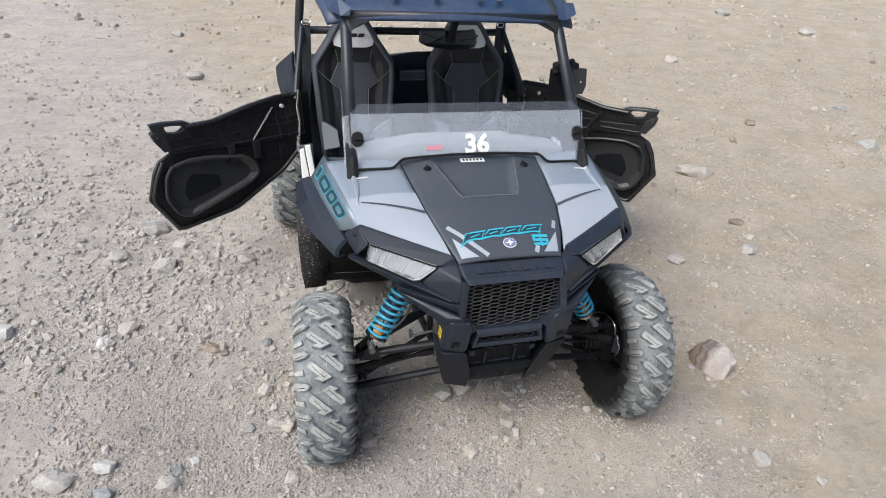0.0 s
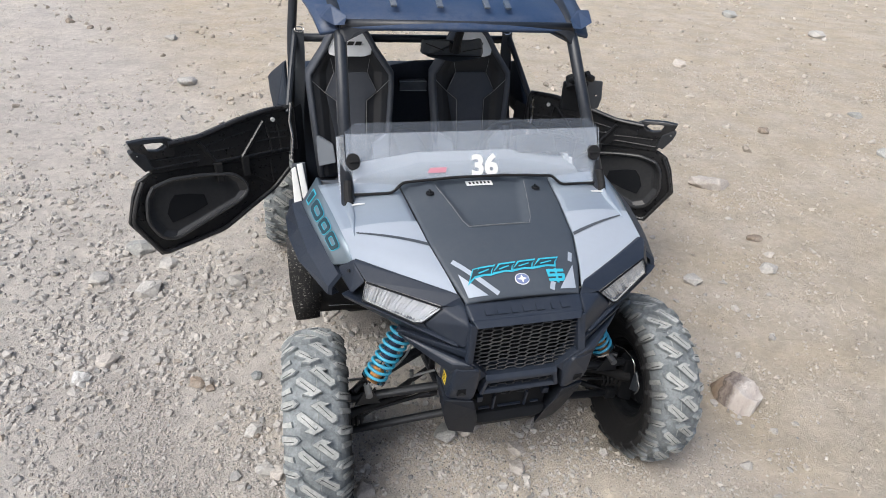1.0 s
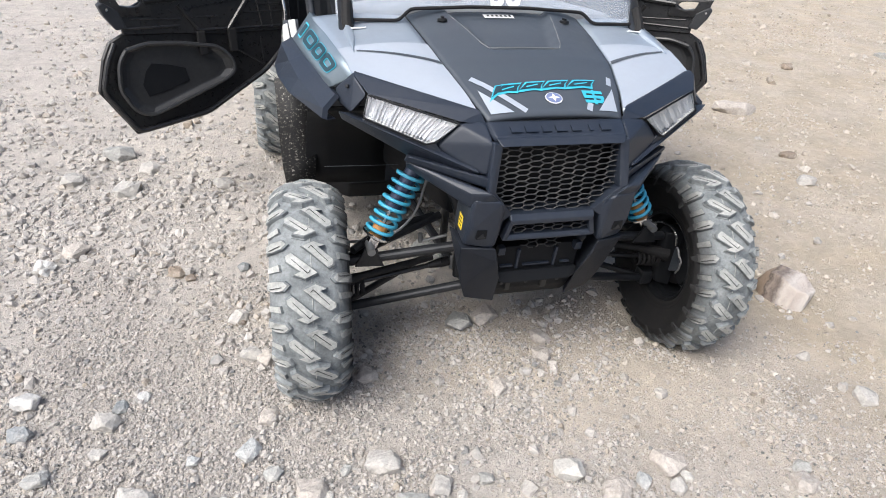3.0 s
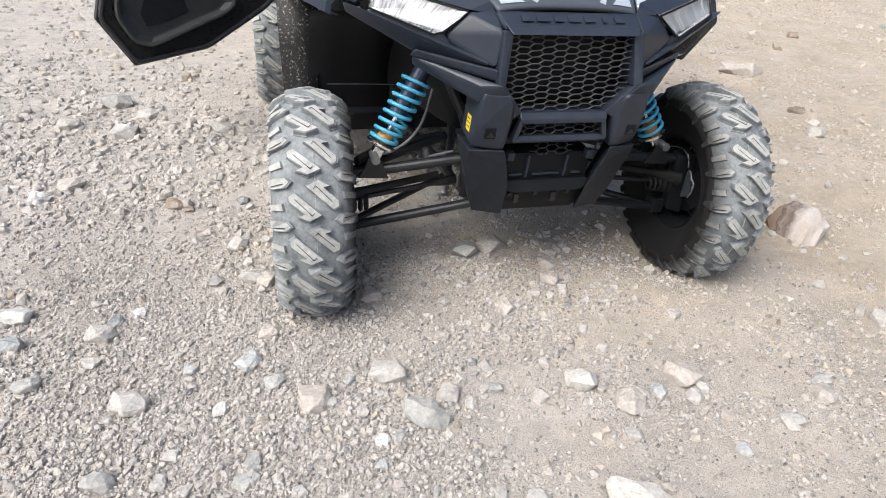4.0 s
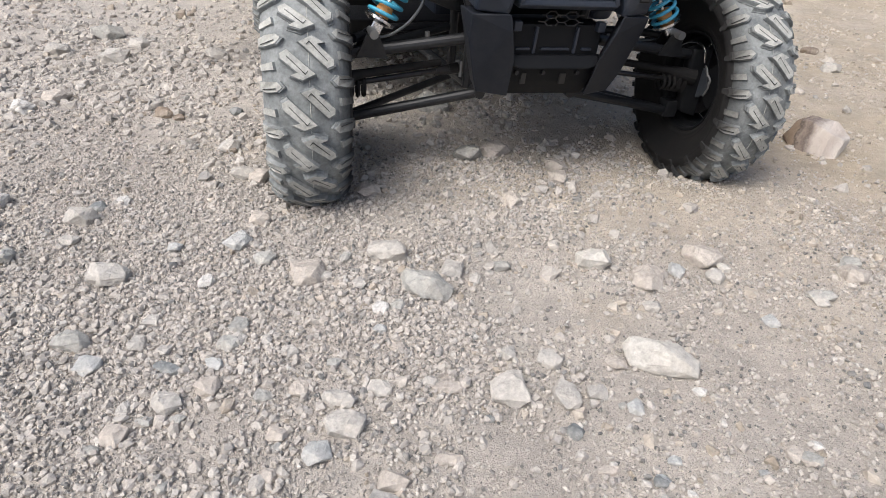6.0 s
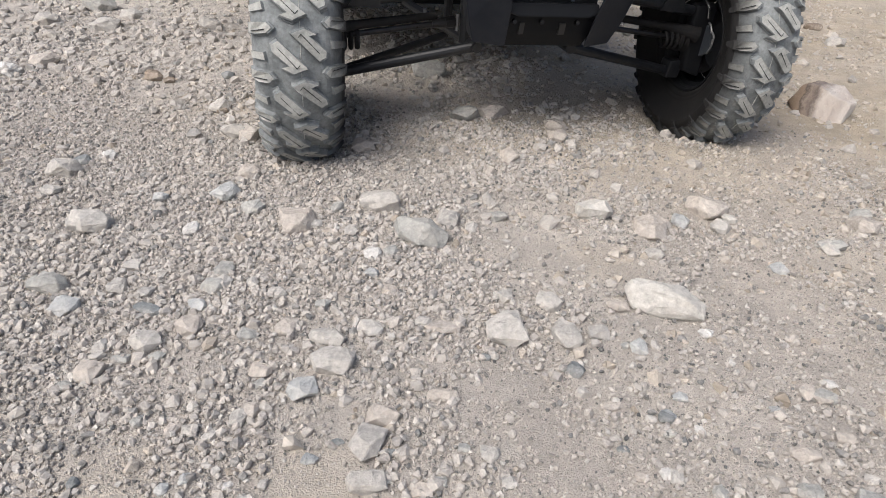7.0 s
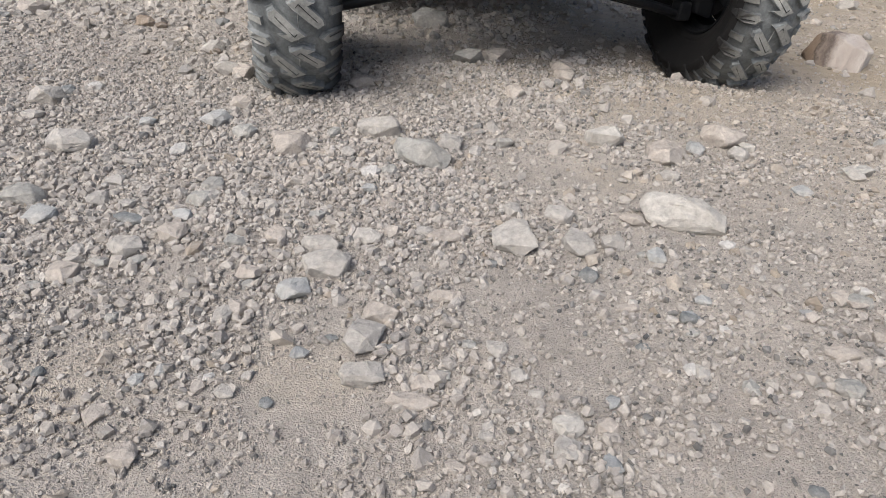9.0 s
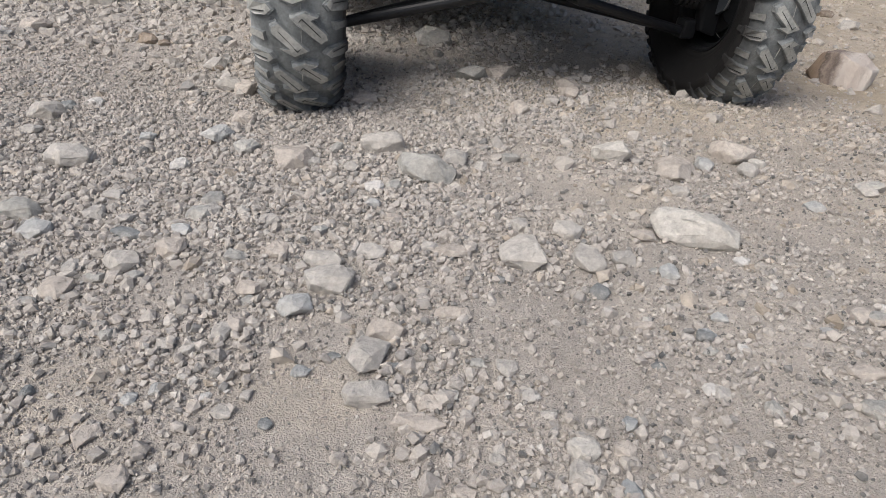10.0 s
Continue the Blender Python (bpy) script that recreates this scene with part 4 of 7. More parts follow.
def front_corner(s):
    # brow above the headlight
    bm = hull(mir([(0.216, -0.071, 0.949), (0.518, 0.094, 1.000), (0.212, -0.079, 0.944), (0.523, 0.084, 0.996), (0.494, 0.018, 0.964), (0.270, -0.093, 0.926), (0.196, -0.098, 0.915), (0.30, 0.05, 0.93), (0.50, 0.14, 0.97)], s), 0.006)
    part("headlight_brow", bm, BLACK, vehicle, "black plastic brow over the headlight")
    bm = hull(mir([(0.520, 0.092, 0.999), (0.564, 0.149, 0.934), (0.557, 0.125, 0.903), (0.537, 0.030, 0.908), (0.496, 0.021, 0.960), (0.523, 0.074, 0.994), (0.50, 0.16, 0.96), (0.50, 0.10, 0.90)], s), 0.006)
    cap = part("corner_cap", bm, BLACK, vehicle, "black plastic corner cap with a bolt")
    c, out = Vector((s * 0.5375, 0.082, 0.962)), Vector((s * 0.75, -0.45, 0.48))
    part("cap_bolt", tube([c - out * 0.008, c + out * 0.005], 0.0055, 10), STEEL, cap)
    # wing below the headlight
    bm = hull(mir([(0.225, -0.171, 0.812), (0.227, -0.140, 0.822), (0.347, -0.085, 0.842), (0.535, 0.002, 0.905), (0.572, 0.031, 0.914), (0.560, 0.045, 0.884), (0.388, -0.028, 0.802), (0.217, -0.120, 0.775), (0.20, -0.05, 0.80), (0.5, 0.12, 0.87)], s), 0.006)
    part("fascia_band", bm, BLACK, vehicle, "black plastic band under the headlight")
    bm = hull(mir([(0.216, -0.088, 0.928), (0.197, -0.104, 0.920), (0.193, -0.158, 0.888), (0.203, -0.172, 0.800), (0.264, -0.104, 0.914), (0.272, -0.088, 0.921), (0.330, -0.094, 0.869), (0.318, -0.100, 0.848), (0.255, -0.140, 0.812), (0.20, -0.02, 0.90), (0.25, 0.0, 0.82)], s), 0.010, 3)
    part("fascia_cheek", bm, BLACK, vehicle, "black plastic cheek beside the grille")
    bm = hull(mir([(0.190, -0.190, 0.800), (0.395, -0.070, 0.822), (0.405, -0.055, 0.800), (0.195, -0.185, 0.768), (0.20, -0.10, 0.79), (0.38, 0.0, 0.80)], s), 0.005)
    part("fascia_lip", bm, BLACK, vehicle)
    bm = hull(mir([(0.512, 0.000, 0.892), (0.356, -0.091, 0.838), (0.312, -0.104, 0.842), (0.508, 0.003, 0.903), (0.356, -0.084, 0.861), (0.331, -0.093, 0.869), (0.29, -0.04, 0.85), (0.48, 0.05, 0.89)], s), 0.004)
    part("headlight_shelf", bm, BLACK, vehicle)
    # headlight
    lamp = new("headlight")
    lamp.parent = vehicle
    tagged(lamp, "wide clear headlight with a bright ribbed reflector")
    A, B, C, D, E = [Vector(p) for p in mir([(0.492, 0.018, 0.960), (0.507, -0.003, 0.906), (0.356, -0.090, 0.864), (0.333, -0.100, 0.873), (0.273, -0.094, 0.921)], s)]
    back = Vector((0, 0.05, 0.005))
    ring = [A, B, C, D, E]
    top_in, top_out = Vector((0, 0.010, 0.000)), Vector((0, 0.012, -0.001))
    foot = Vector((0, 0.009, 0.003))
    steps = 40
    high, low, front = [], [], []
    for i in range(steps + 1):
        t = i / steps
        fold = Vector((0, (0.0085 if i % 2 else -0.0045) * (0.6 + 0.4 * math.sin(i * 2.3)), 0))
        p = lerp(A + top_out, E + top_in, t)
        q = lerp(B, C, t * 1.12) if t * 1.12 <= 1 else lerp(C, D, (t * 1.12 - 1) / 0.12)
        high.append(p + fold * 0.7)
        low.append(q + foot + fold * 1.5)
        front.append(q + Vector((0, 0.004, 0.0)))
    part("reflector", grid([high, [lerp(p, q, 0.5) + Vector((0, 0.004, 0)) for p, q in zip(high, low)], low]), LAMPBOWL, lamp, "bright fluted reflector")
    part("reflector_floor", grid([[q + Vector((0, 0, 0.001)) for q in low], front]), LAMPGREY, lamp, "smoky grey floor of the headlight")
    for loop in ((A, high[0], low[0], B), (E, high[-1], low[-1], D)):
        bm = bmesh.new()
        bm.faces.new([bm.verts.new(p) for p in loop])
        part("reflector_cheek", bm, LAMPBOWL, lamp)
    bm = bmesh.new()
    f = [bm.verts.new(p + Vector((0, -0.004, 0.001))) for p in ring]
    g = [bm.verts.new(p) for p in ring]
    bm.faces.new(f)
    bm.faces.new(g[::-1])
    for i in range(5):
        bm.faces.new((f[i], f[(i + 1) % 5], g[(i + 1) % 5], g[i]))
    lens = part("lens", bm, LENS, lamp, "clear lens")
    lens.visible_shadow = False
    bm = tube([p + Vector((0, -0.002, 0)) for p in ring], 0.0035, 6, closed=True)
    part("bezel", bm, DARK, lamp)
    # bumper horn: an upper arm, a block and a lower leg
    bm = hull(mir([(0.196, -0.215, 0.772), (0.250, -0.195, 0.765), (0.402, -0.060, 0.803), (0.395, -0.045, 0.775), (0.245, -0.190, 0.715), (0.165, -0.205, 0.735), (0.20, -0.12, 0.74), (0.36, 0.0, 0.77)], s), 0.007)
    part("bumper_arm", bm, BLACK, vehicle, "black plastic bumper arm")
    bm = hull(mir([(0.160, -0.214, 0.745), (0.243, -0.200, 0.748), (0.248, -0.180, 0.590), (0.245, -0.08, 0.600), (0.243, -0.08, 0.74), (0.160, -0.206, 0.585), (0.160, -0.12, 0.59), (0.142, -0.192, 0.70), (0.238, -0.206, 0.66)], s), 0.010, 3)
    part("bumper_block", bm, BLACK, vehicle, "black plastic bumper block")
    bm = hull(mir([(0.158, -0.212, 0.590), (0.254, -0.186, 0.584), (0.250, -0.06, 0.580), (0.150, -0.214, 0.548), (0.205, -0.150, 0.366), (0.118, -0.172, 0.360), (0.124, -0.198, 0.47), (0.190, -0.05, 0.37), (0.248, -0.165, 0.505), (0.225, -0.160, 0.42)], s), 0.012, 3)
    part("bumper_leg", bm, LOWBLACK, vehicle, "black plastic bumper leg")
    # a dark block standing proud; its colour stands for the tow hole's shade
    c = Vector((s * 0.208, -0.199, 0.640))
    bm = box(c, (0.030, 0.02, 0.030), 0.002)
    part("tow_recess_shade", bm, DARK, vehicle)
    bm = slab([c + Vector((dx, -0.011, dz)) for dx, dz in ((-0.012, -0.010), (0.012, -0.010), (0.0, 0.004))], (0, -0.002, 0), 0)
    part("tow_recess_edge", bm, STEEL, vehicle)


for s in (-1, 1):
    front_corner(s)

# yellow warning label on the bumper's flank
bm = slab([(-0.2435, -0.150, 0.666), (-0.2435, -0.118, 0.666), (-0.2450, -0.118, 0.620), (-0.2450, -0.150, 0.620)], (-0.002, 0, 0), 0)
label = part("warning_label", bm, YELLOW, vehicle, "small yellow warning label")
for k in range(3):
    z = 0.658 - 0.012 * k
    part("label_bar", slab([(-0.2468, -0.145, z), (-0.2468, -0.123, z), (-0.2468, -0.123, z - 0.0022), (-0.2468, -0.145, z - 0.0022)], (-0.0008, 0, 0), 0), INK, label)

# nose band and grille surround
bm = hull([(x * a, y, z) for x in (-1, 1) for a, y, z in ((0.197, -0.098, 0.926), (0.188, -0.150, 0.902), (0.188, -0.150, 0.888), (0.20, 0.0, 0.90), (0.205, -0.10, 0.905))], 0.006)
nose = part("nose_band", bm, BLACK, vehicle, "black nose band with a raised marking")
for i, w in enumerate((0.030, 0.034, 0.024, 0.032, 0.028, 0.010, 0.028)):
    x = -0.128 + 0.043 * i
    part("raised_bar", slab([(x - w / 2, -0.1195, 0.9195), (x + w / 2, -0.1195, 0.9195), (x + w / 2, -0.1385, 0.9105), (x - w / 2, -0.1385, 0.9105)], (0, -0.001, 0.002), 0), BLACK, nose)
for s in (-1, 1):
    bm = hull(mir([(0.168, -0.160, 0.888), (0.196, -0.160, 0.895), (0.200, -0.140, 0.890), (0.183, -0.200, 0.760), (0.206, -0.205, 0.765), (0.205, -0.120, 0.77), (0.18, -0.13, 0.76), (0.165, -0.12, 0.88)], s), 0.005)
    part("grille_surround", bm, BLACK, vehicle, "black grille surround")
    bm = hull(mir([(0.183, -0.200, 0.765), (0.200, -0.205, 0.760), (0.120, -0.190, 0.688), (0.150, -0.198, 0.672), (0.19, -0.20, 0.70), (0.12, -0.13, 0.685), (0.185, -0.13, 0.75)], s), 0.004)
    part("grille_surround", bm, BLACK, vehicle)
bm = hull([(x * a, y, z) for x in (-1, 1) for a, y, z in ((0.188, -0.152, 0.902), (0.176, -0.172, 0.886), (0.178, -0.130, 0.880), (0.185, -0.12, 0.90))], 0.004)
part("grille_surround", bm, BLACK, vehicle)
bm = hull([(x * a, y, z) for x in (-1, 1) for a, y, z in ((0.128, -0.192, 0.690), (0.128, -0.204, 0.676), (0.118, -0.205, 0.662), (0.12, -0.13, 0.665), (0.12, -0.13, 0.69))], 0.004)
part("grille_bar", bm, BLACK, vehicle)
bm = hull([(x * a, y, z) for x in (-1, 1) for a, y, z in ((0.140, -0.198, 0.626), (0.140, -0.206, 0.612), (0.135, -0.19, 0.600), (0.13, -0.13, 0.60), (0.13, -0.13, 0.625))], 0.005)
part("grille_bar", bm, BLACK, vehicle)
for s in (-1, 1):
    part("grille_bar", hull(mir([(0.112, -0.200, 0.672), (0.126, -0.202, 0.672), (0.142, -0.206, 0.615), (0.128, -0.204, 0.615), (0.112, -0.15, 0.67), (0.14, -0.15, 0.61)], s), 0.003), BLACK, vehicle)


def mesh_grille(outline, cell, wire, origin, right, up, squash=0.5):
    """Honeycomb wire mesh within a convex outline given in the plane's own coordinates."""
    bm = bmesh.new()
    m = axes(origin, right, up)

    def inside(p):
        n = len(outline)
        return all((outline[(i + 1) % n][0] - outline[i][0]) * (p[1] - outline[i][1]) - (outline[(i + 1) % n][1] - outline[i][1]) * (p[0] - outline[i][0]) >= -1e-9 for i in range(n))

    def cut(a, b):
        if inside(a) and inside(b):
            return a, b
        if not inside(a) and not inside(b):
            return None
        if not inside(a):
            a, b = b, a
        lo, hi = 0.0, 1.0
        for _ in range(12):
            t = (lo + hi) / 2
            q = (a[0] + (b[0] - a[0]) * t, a[1] + (b[1] - a[1]) * t)
            lo, hi = (t, hi) if inside(q) else (lo, t)
        return a, (a[0] + (b[0] - a[0]) * lo, a[1] + (b[1] - a[1]) * lo)

    xs, ys = [p[0] for p in outline], [p[1] for p in outline]
    rng = random.Random(4)
    w, h = cell, cell * squash
    j = int(min(ys) / h) - 2
    corner = {}

    def jig(p):
        k = (round(p[0] * 2000), round(p[1] * 2000))
        if k not in corner:
            corner[k] = (p[0] + rng.uniform(-0.06, 0.06) * w, p[1] + rng.uniform(-0.08, 0.08) * h)
        return corner[k]
    seen = set()
    while j * h < max(ys) + h:
        i = int(min(xs) / w) - 2
        while i * w < max(xs) + w:
            cx, cy = i * w * 0.78, j * h + (h / 2 if i % 2 else 0)
            hexa = [(cx + a * w, cy + b * h) for a, b in ((-0.52, 0), (-0.26, 0.5), (0.26, 0.5), (0.52, 0), (0.26, -0.5), (-0.26, -0.5))]
            for k in range(6):
                a, b = jig(hexa[k]), jig(hexa[(k + 1) % 6])
                key = tuple(sorted(((round(a[0], 4), round(a[1], 4)), (round(b[0], 4), round(b[1], 4)))))
                if key in seen:
                    continue
                seen.add(key)
                c = cut(a, b)
                if c and math.hypot(c[0][0] - c[1][0], c[0][1] - c[1][1]) > 1e-4:
                    quick_bar(bm, c[0], c[1], wire)
            i += 1
        j += 1
    bmesh.ops.transform(bm, matrix=m, verts=bm.verts[:])
    return bm


def quick_bar(bm, a, b, r):
    a, b = Vector((*a, 0)), Vector((*b, 0))
    t = (b - a).normalized()
    n = Vector((-t.y, t.x, 0)) * r
    z = Vector((0, 0, 1)) * r * 1.3
    p = [[bm.verts.new(e + o) for o in (n - z, n + z * 0.3, z, -n + z * 0.3, -n - z)] for e in (a - t * r * 0.4, b + t * r * 0.4)]
    for k in range(5):
        bm.faces.new((p[0][k], p[0][(k + 1) % 5], p[1][(k + 1) % 5], p[1][k]))


MESHWIRE = worn("charcoal_mesh", (0.022, 0.023, 0.026), DUST, 0.16, 0.55, patch=20, grain=300)
mid = Vector((0, -0.166, 0.78))
bm = mesh_grille([(-0.118, -0.092), (0.118, -0.092), (0.181, -0.022), (0.170, 0.104), (-0.170, 0.104), (-0.181, -0.022)], 0.043, 0.0017, mid, (1, 0, 0), (0, 0.09, 1), 0.38)
part("grille_mesh", bm, MESHWIRE, vehicle, "charcoal honeycomb grille mesh")
bm = mesh_grille([(-0.132, -0.024), (0.132, -0.024), (0.114, 0.024), (-0.114, 0.024)], 0.038, 0.0016, (0, -0.186, 0.643), (1, 0, 0), (0, 0.12, 1), 0.40)
part("grille_mesh", bm, MESHWIRE, vehicle, "narrow honeycomb lower mesh")
bm = mesh_grille([(-0.075, -0.018), (0.062, -0.018), (0.062, 0.018), (-0.050, 0.018)], 0.038, 0.0016, (0.005, -0.165, 0.572), (1, 0, 0), (0, 0.2, 1), 0.46)
part("grille_mesh", bm, MESHWIRE, vehicle)
part("radiator", box((0, -0.075, 0.745), (0.43, 0.05, 0.29), 0.004), DARK, vehicle, "dark radiator behind the mesh")
# winch plate and skid
bm = hull([(x * a, y, z) for x in (-1, 1) for a, y, z in ((0.135, -0.158, 0.555), (0.135, -0.165, 0.47), (0.13, -0.10, 0.47), (0.13, -0.10, 0.56))], 0.004)
plate = part("front_plate", bm, DARK, vehicle, "black front plate with slots")
for x, w in ((-0.095, 0.040), (0.0, 0.085), (0.095, 0.030)):
    part("slot_lip", box((x, -0.166, 0.492), (w, 0.010, 0.006), 0.001), BLACK, plate)
for x in (-0.062, 0.058):
    part("plate_rib", box((x, -0.166, 0.515), (0.008, 0.010, 0.07), 0.002), BLACK, plate)
for x in (-0.122, 0.122):
    part("hook", box((x, -0.168, 0.553), (0.022, 0.022, 0.026), 0.003), BLACK, plate)
bm = hull([(x * a, y, z) for x in (-1, 1) for a, y, z in ((0.135, -0.178, 0.478), (0.135, -0.190, 0.455), (0.10, -0.198, 0.445), (0.13, -0.12, 0.45), (0.13, -0.12, 0.475))], 0.006)
part("cross_bar", bm, DARK, vehicle, "black lower cross bar")
bm = hull([(x * a, y, z) for x in (-1, 1) for a, y, z in ((0.150, -0.165, 0.45), (0.128, -0.140, 0.355), (0.115, 0.05, 0.335), (0.15, 0.05, 0.40), (0.14, -0.16, 0.40))], 0.006)
skid = part("skid_plate", bm, DARK, vehicle, "black skid plate under the nose")
# solid black blocks stand for the shade inside the skid's holes
for x, w in ((-0.075, 0.016), (0.045, 0.020)):
    part("skid_hole_shade", box((x, -0.160, 0.408), (w, 0.012, 0.032), 0.003), INK, skid)
for x in (-0.10, -0.02, 0.085):
    part("bolt", tube([(x, -0.160, 0.425), (x, -0.172, 0.427)], 0.006, 8), STEEL, skid)

# chassis tub behind the wheels
bm = hull([(x * a, y, z) for x in (-1, 1) for a, y, z in ((0.20, 0.10, 0.52), (0.22, 0.05, 0.80), (0.36, 0.30, 0.90), (0.42, 0.60, 0.93), (0.44, 0.66, 0.56), (0.26, 0.30, 0.52))], 0.01)
part("front_tub", bm, DARK, vehicle, "black inner bodywork")
for s in (-1, 1):
    part("chassis_tube", tube(bent([(s * 0.17, 0.02, 0.32), (s * 0.18, 0.04, 0.56), (s * 0.30, 0.14, 0.80)], 0.06), 0.016, 10), STEEL, vehicle)
    part("chassis_tube", tube([(s * 0.15, -0.05, 0.322), (s * 0.24, 0.9, 0.30)], 0.016, 10), STEEL, vehicle)
    part("chassis_tube", tube([(s * 0.17, 0.20, 0.31), (s * 0.19, 0.20, 0.80)], 0.014, 10), STEEL, vehicle)
part("chassis_tube", tube([(-0.20, -0.03, 0.44), (0.20, -0.03, 0.44)], 0.016, 10), STEEL, vehicle)
bm = hull([(x * a, y, z) for x in (-1, 1) for a, y, z in ((0.11, 0.05, 0.34), (0.12, 0.20, 0.33), (0.12, 0.05, 0.48), (0.10, 0.22, 0.48))], 0.02)
part("gear_case", bm, GREYMETAL, vehicle, "grey metal differential case")
bm = hull([(x * a, y, z) for x in (-1, 1) for a, y, z in ((0.45, 0.62, 0.30), (0.62, 0.75, 0.30), (0.64, 1.25, 0.30), (0.62, 1.90, 0.32), (0.62, 1.90, 0.38), (0.64, 0.75, 0.38), (0.45, 0.60, 0.38))], 0.01)
part("floor_pan", bm, DARK, vehicle, "black floor pan")


def liner(s):
    """Curved liner and mud flap behind a front wheel."""
    rows = []
    for a in np.linspace(70, 10, 8):
        r = 0.44
        y, z = 0.02 + r * math.sin(radians(100 - a)), 0.46 + r * math.cos(radians(100 - a)) * 1.0
        rows.append([(s * x, y + 0.02 * (x - 0.4), min(z, 0.86)) for x in (0.34, 0.44, 0.54, 0.63)])
    rows.append([(s * x, 0.50, 0.46) for x in (0.46, 0.52, 0.58, 0.64)])
    bm = grid(rows, (0, 0.008, 0))
    return part("wheel_arch_liner", bm, DARK, vehicle, "black wheel-arch liner", smooth=True)


for s in (-1, 1):
    liner(s)
    bm = grid([mir([(0.590, 0.47, 0.850), (0.655, 0.482, 0.850), (0.722, 0.475, 0.850)], s), mir([(0.590, 0.455, 0.68), (0.65, 0.468, 0.68), (0.718, 0.458, 0.67)], s), mir([(0.595, 0.44, 0.56), (0.65, 0.452, 0.55), (0.712, 0.442, 0.54)], s), mir([(0.605, 0.43, 0.46), (0.65, 0.44, 0.445), (0.700, 0.43, 0.455)], s)], (0, 0.010, 0))
    part("mud_flap", bm, FLAP, vehicle, "black mud flap spattered with dry mud", smooth=True)
SHEARING[0] = False

# ---- windscreen, cage and roof ----
WS0, WS1 = Vector((0, 0.340, 1.093)), Vector((0, 0.450, 1.322))
wsu = (WS1 - WS0).normalized()
WSM = axes(WS0, (1, 0, 0), wsu)
SCREEN_H = (WS1 - WS0).length
outline = [(-0.478, 0.0), (-0.335, 0.0), (-0.295, 0.036), (-0.10, 0.046), (0.10, 0.046), (0.295, 0.036), (0.335, 0.0), (0.478, 0.0), (0.496, 0.09), (0.498, SCREEN_H - 0.036), (0.455, SCREEN_H), (-0.455, SCREEN_H), (-0.498, SCREEN_H - 0.036), (-0.496, 0.09)]
TAB_Z = 1.079
windscreen = new("half_windscreen")
windscreen.parent = vehicle
tagged(windscreen, "clear plastic half windscreen with a white number")
CLEAR = 0.026
hazy = [(x, min(y, SCREEN_H - CLEAR)) for x, y in outline if y < SCREEN_H - 0.001]
hazy = [p if p[1] < SCREEN_H - 0.05 else (math.copysign(0.494, p[0]), SCREEN_H - CLEAR - 0.012) for p in hazy]
pane = part("pane", slab([WSM @ Vector((x, y, 0)) for x, y in hazy], WSM.to_3x3() @ Vector((0, 0, -0.005)), 0.0), SCREEN, windscreen, "hazy clear plastic sheet")
pane.visible_shadow = False
# upper strip where the painted glare stops and the plain sheet shows
unfilmed = [(-0.494, SCREEN_H - CLEAR - 0.012), (0.494, SCREEN_H - CLEAR - 0.012), (0.498, SCREEN_H - 0.034), (0.455, SCREEN_H), (-0.455, SCREEN_H), (-0.498, SCREEN_H - 0.034)]
pane = part("pane", slab([WSM @ Vector((x, y, 0)) for x, y in unfilmed], WSM.to_3x3() @ Vector((0, 0, -0.005)), 0.0), LENS, windscreen, "clear upper strip of the sheet, without the glare haze")
pane.visible_shadow = False
for s in (-1, 1):
    bm = slab([WSM @ Vector(p) for p in ((s * 0.497, 0.01, 0.0), (s * 0.499, SCREEN_H - 0.04, 0.0), (s * 0.520, SCREEN_H - 0.045, -0.035), (s * 0.520, 0.02, -0.035))], (s * 0.004, 0, 0), 0)
    flange = part("side_flange", bm, SCREEN, windscreen)
    flange.visible_shadow = False
seal = [WSM @ Vector((x, y, 0.002)) for x, y in outline[:8]]
part("rubber_seal", tube(bent(seal, 0.015, 3), 0.0055, 8), RUBBER, windscreen, "black rubber seal along the lower edge")
m = WSM @ Matrix.Translation((0.022, 0.083, 0.0025))
part("number", lettering("36", 0.116, 0.0008, 0.0048), PLATE, windscreen, "white number", m @ Matrix.Diagonal((0.92, 0.92, 1, 1)))
part("sticker", slab([WSM @ Vector(p) for p in ((-0.20, 0.066, 0.001), (-0.13, 0.066, 0.001), (-0.125, 0.085, 0.001), (-0.19, 0.085, 0.001))], WSM.to_3x3() @ Vector((0, 0, 0.001)), 0), RED, windscreen, "pale red sticker")
for s in (-1, 1):
    knob = [(0.026 * math.cos(a) - 0.004, 0.030 * math.sin(a)) for a in np.linspace(0.5, math.tau - 0.5, 14)]
    bm = slab([WSM @ Vector((s * (0.468 - x), 0.118 + y, 0.003)) for x, y in knob], WSM.to_3x3() @ Vector((0, 0, 0.016)), 0.004, 2)
    add(bm, slab([WSM @ Vector((s * 0.468 + x, 0.118 + y, 0.019)) for x, y in ((-0.020, -0.005), (0.016, -0.003), (0.016, 0.005), (-0.020, 0.003))], WSM.to_3x3() @ Vector((0, 0, 0.008)), 0.001))
    part("clamp_knob", bm, RUBBER, windscreen, "round black clamp knob with a grip")
    part("screen_tab", box((s * 0.470, 0.293, TAB_Z), (0.052, 0.020, 0.004), 0.001, (-20, s * 4, 0)), PLATE, windscreen, "white tab at the foot of the screen")
    bm = tube(bent([WSM @ Vector((s * 0.495, 0.05, 0.01)), WSM @ Vector((s * 0.500, -0.01, 0.02)), (s * 0.495, 0.300, 1.065)], 0.02), 0.016, 10)
    part("lower_clamp", bm, RUBBER, windscreen, "black rubber lower clamp")

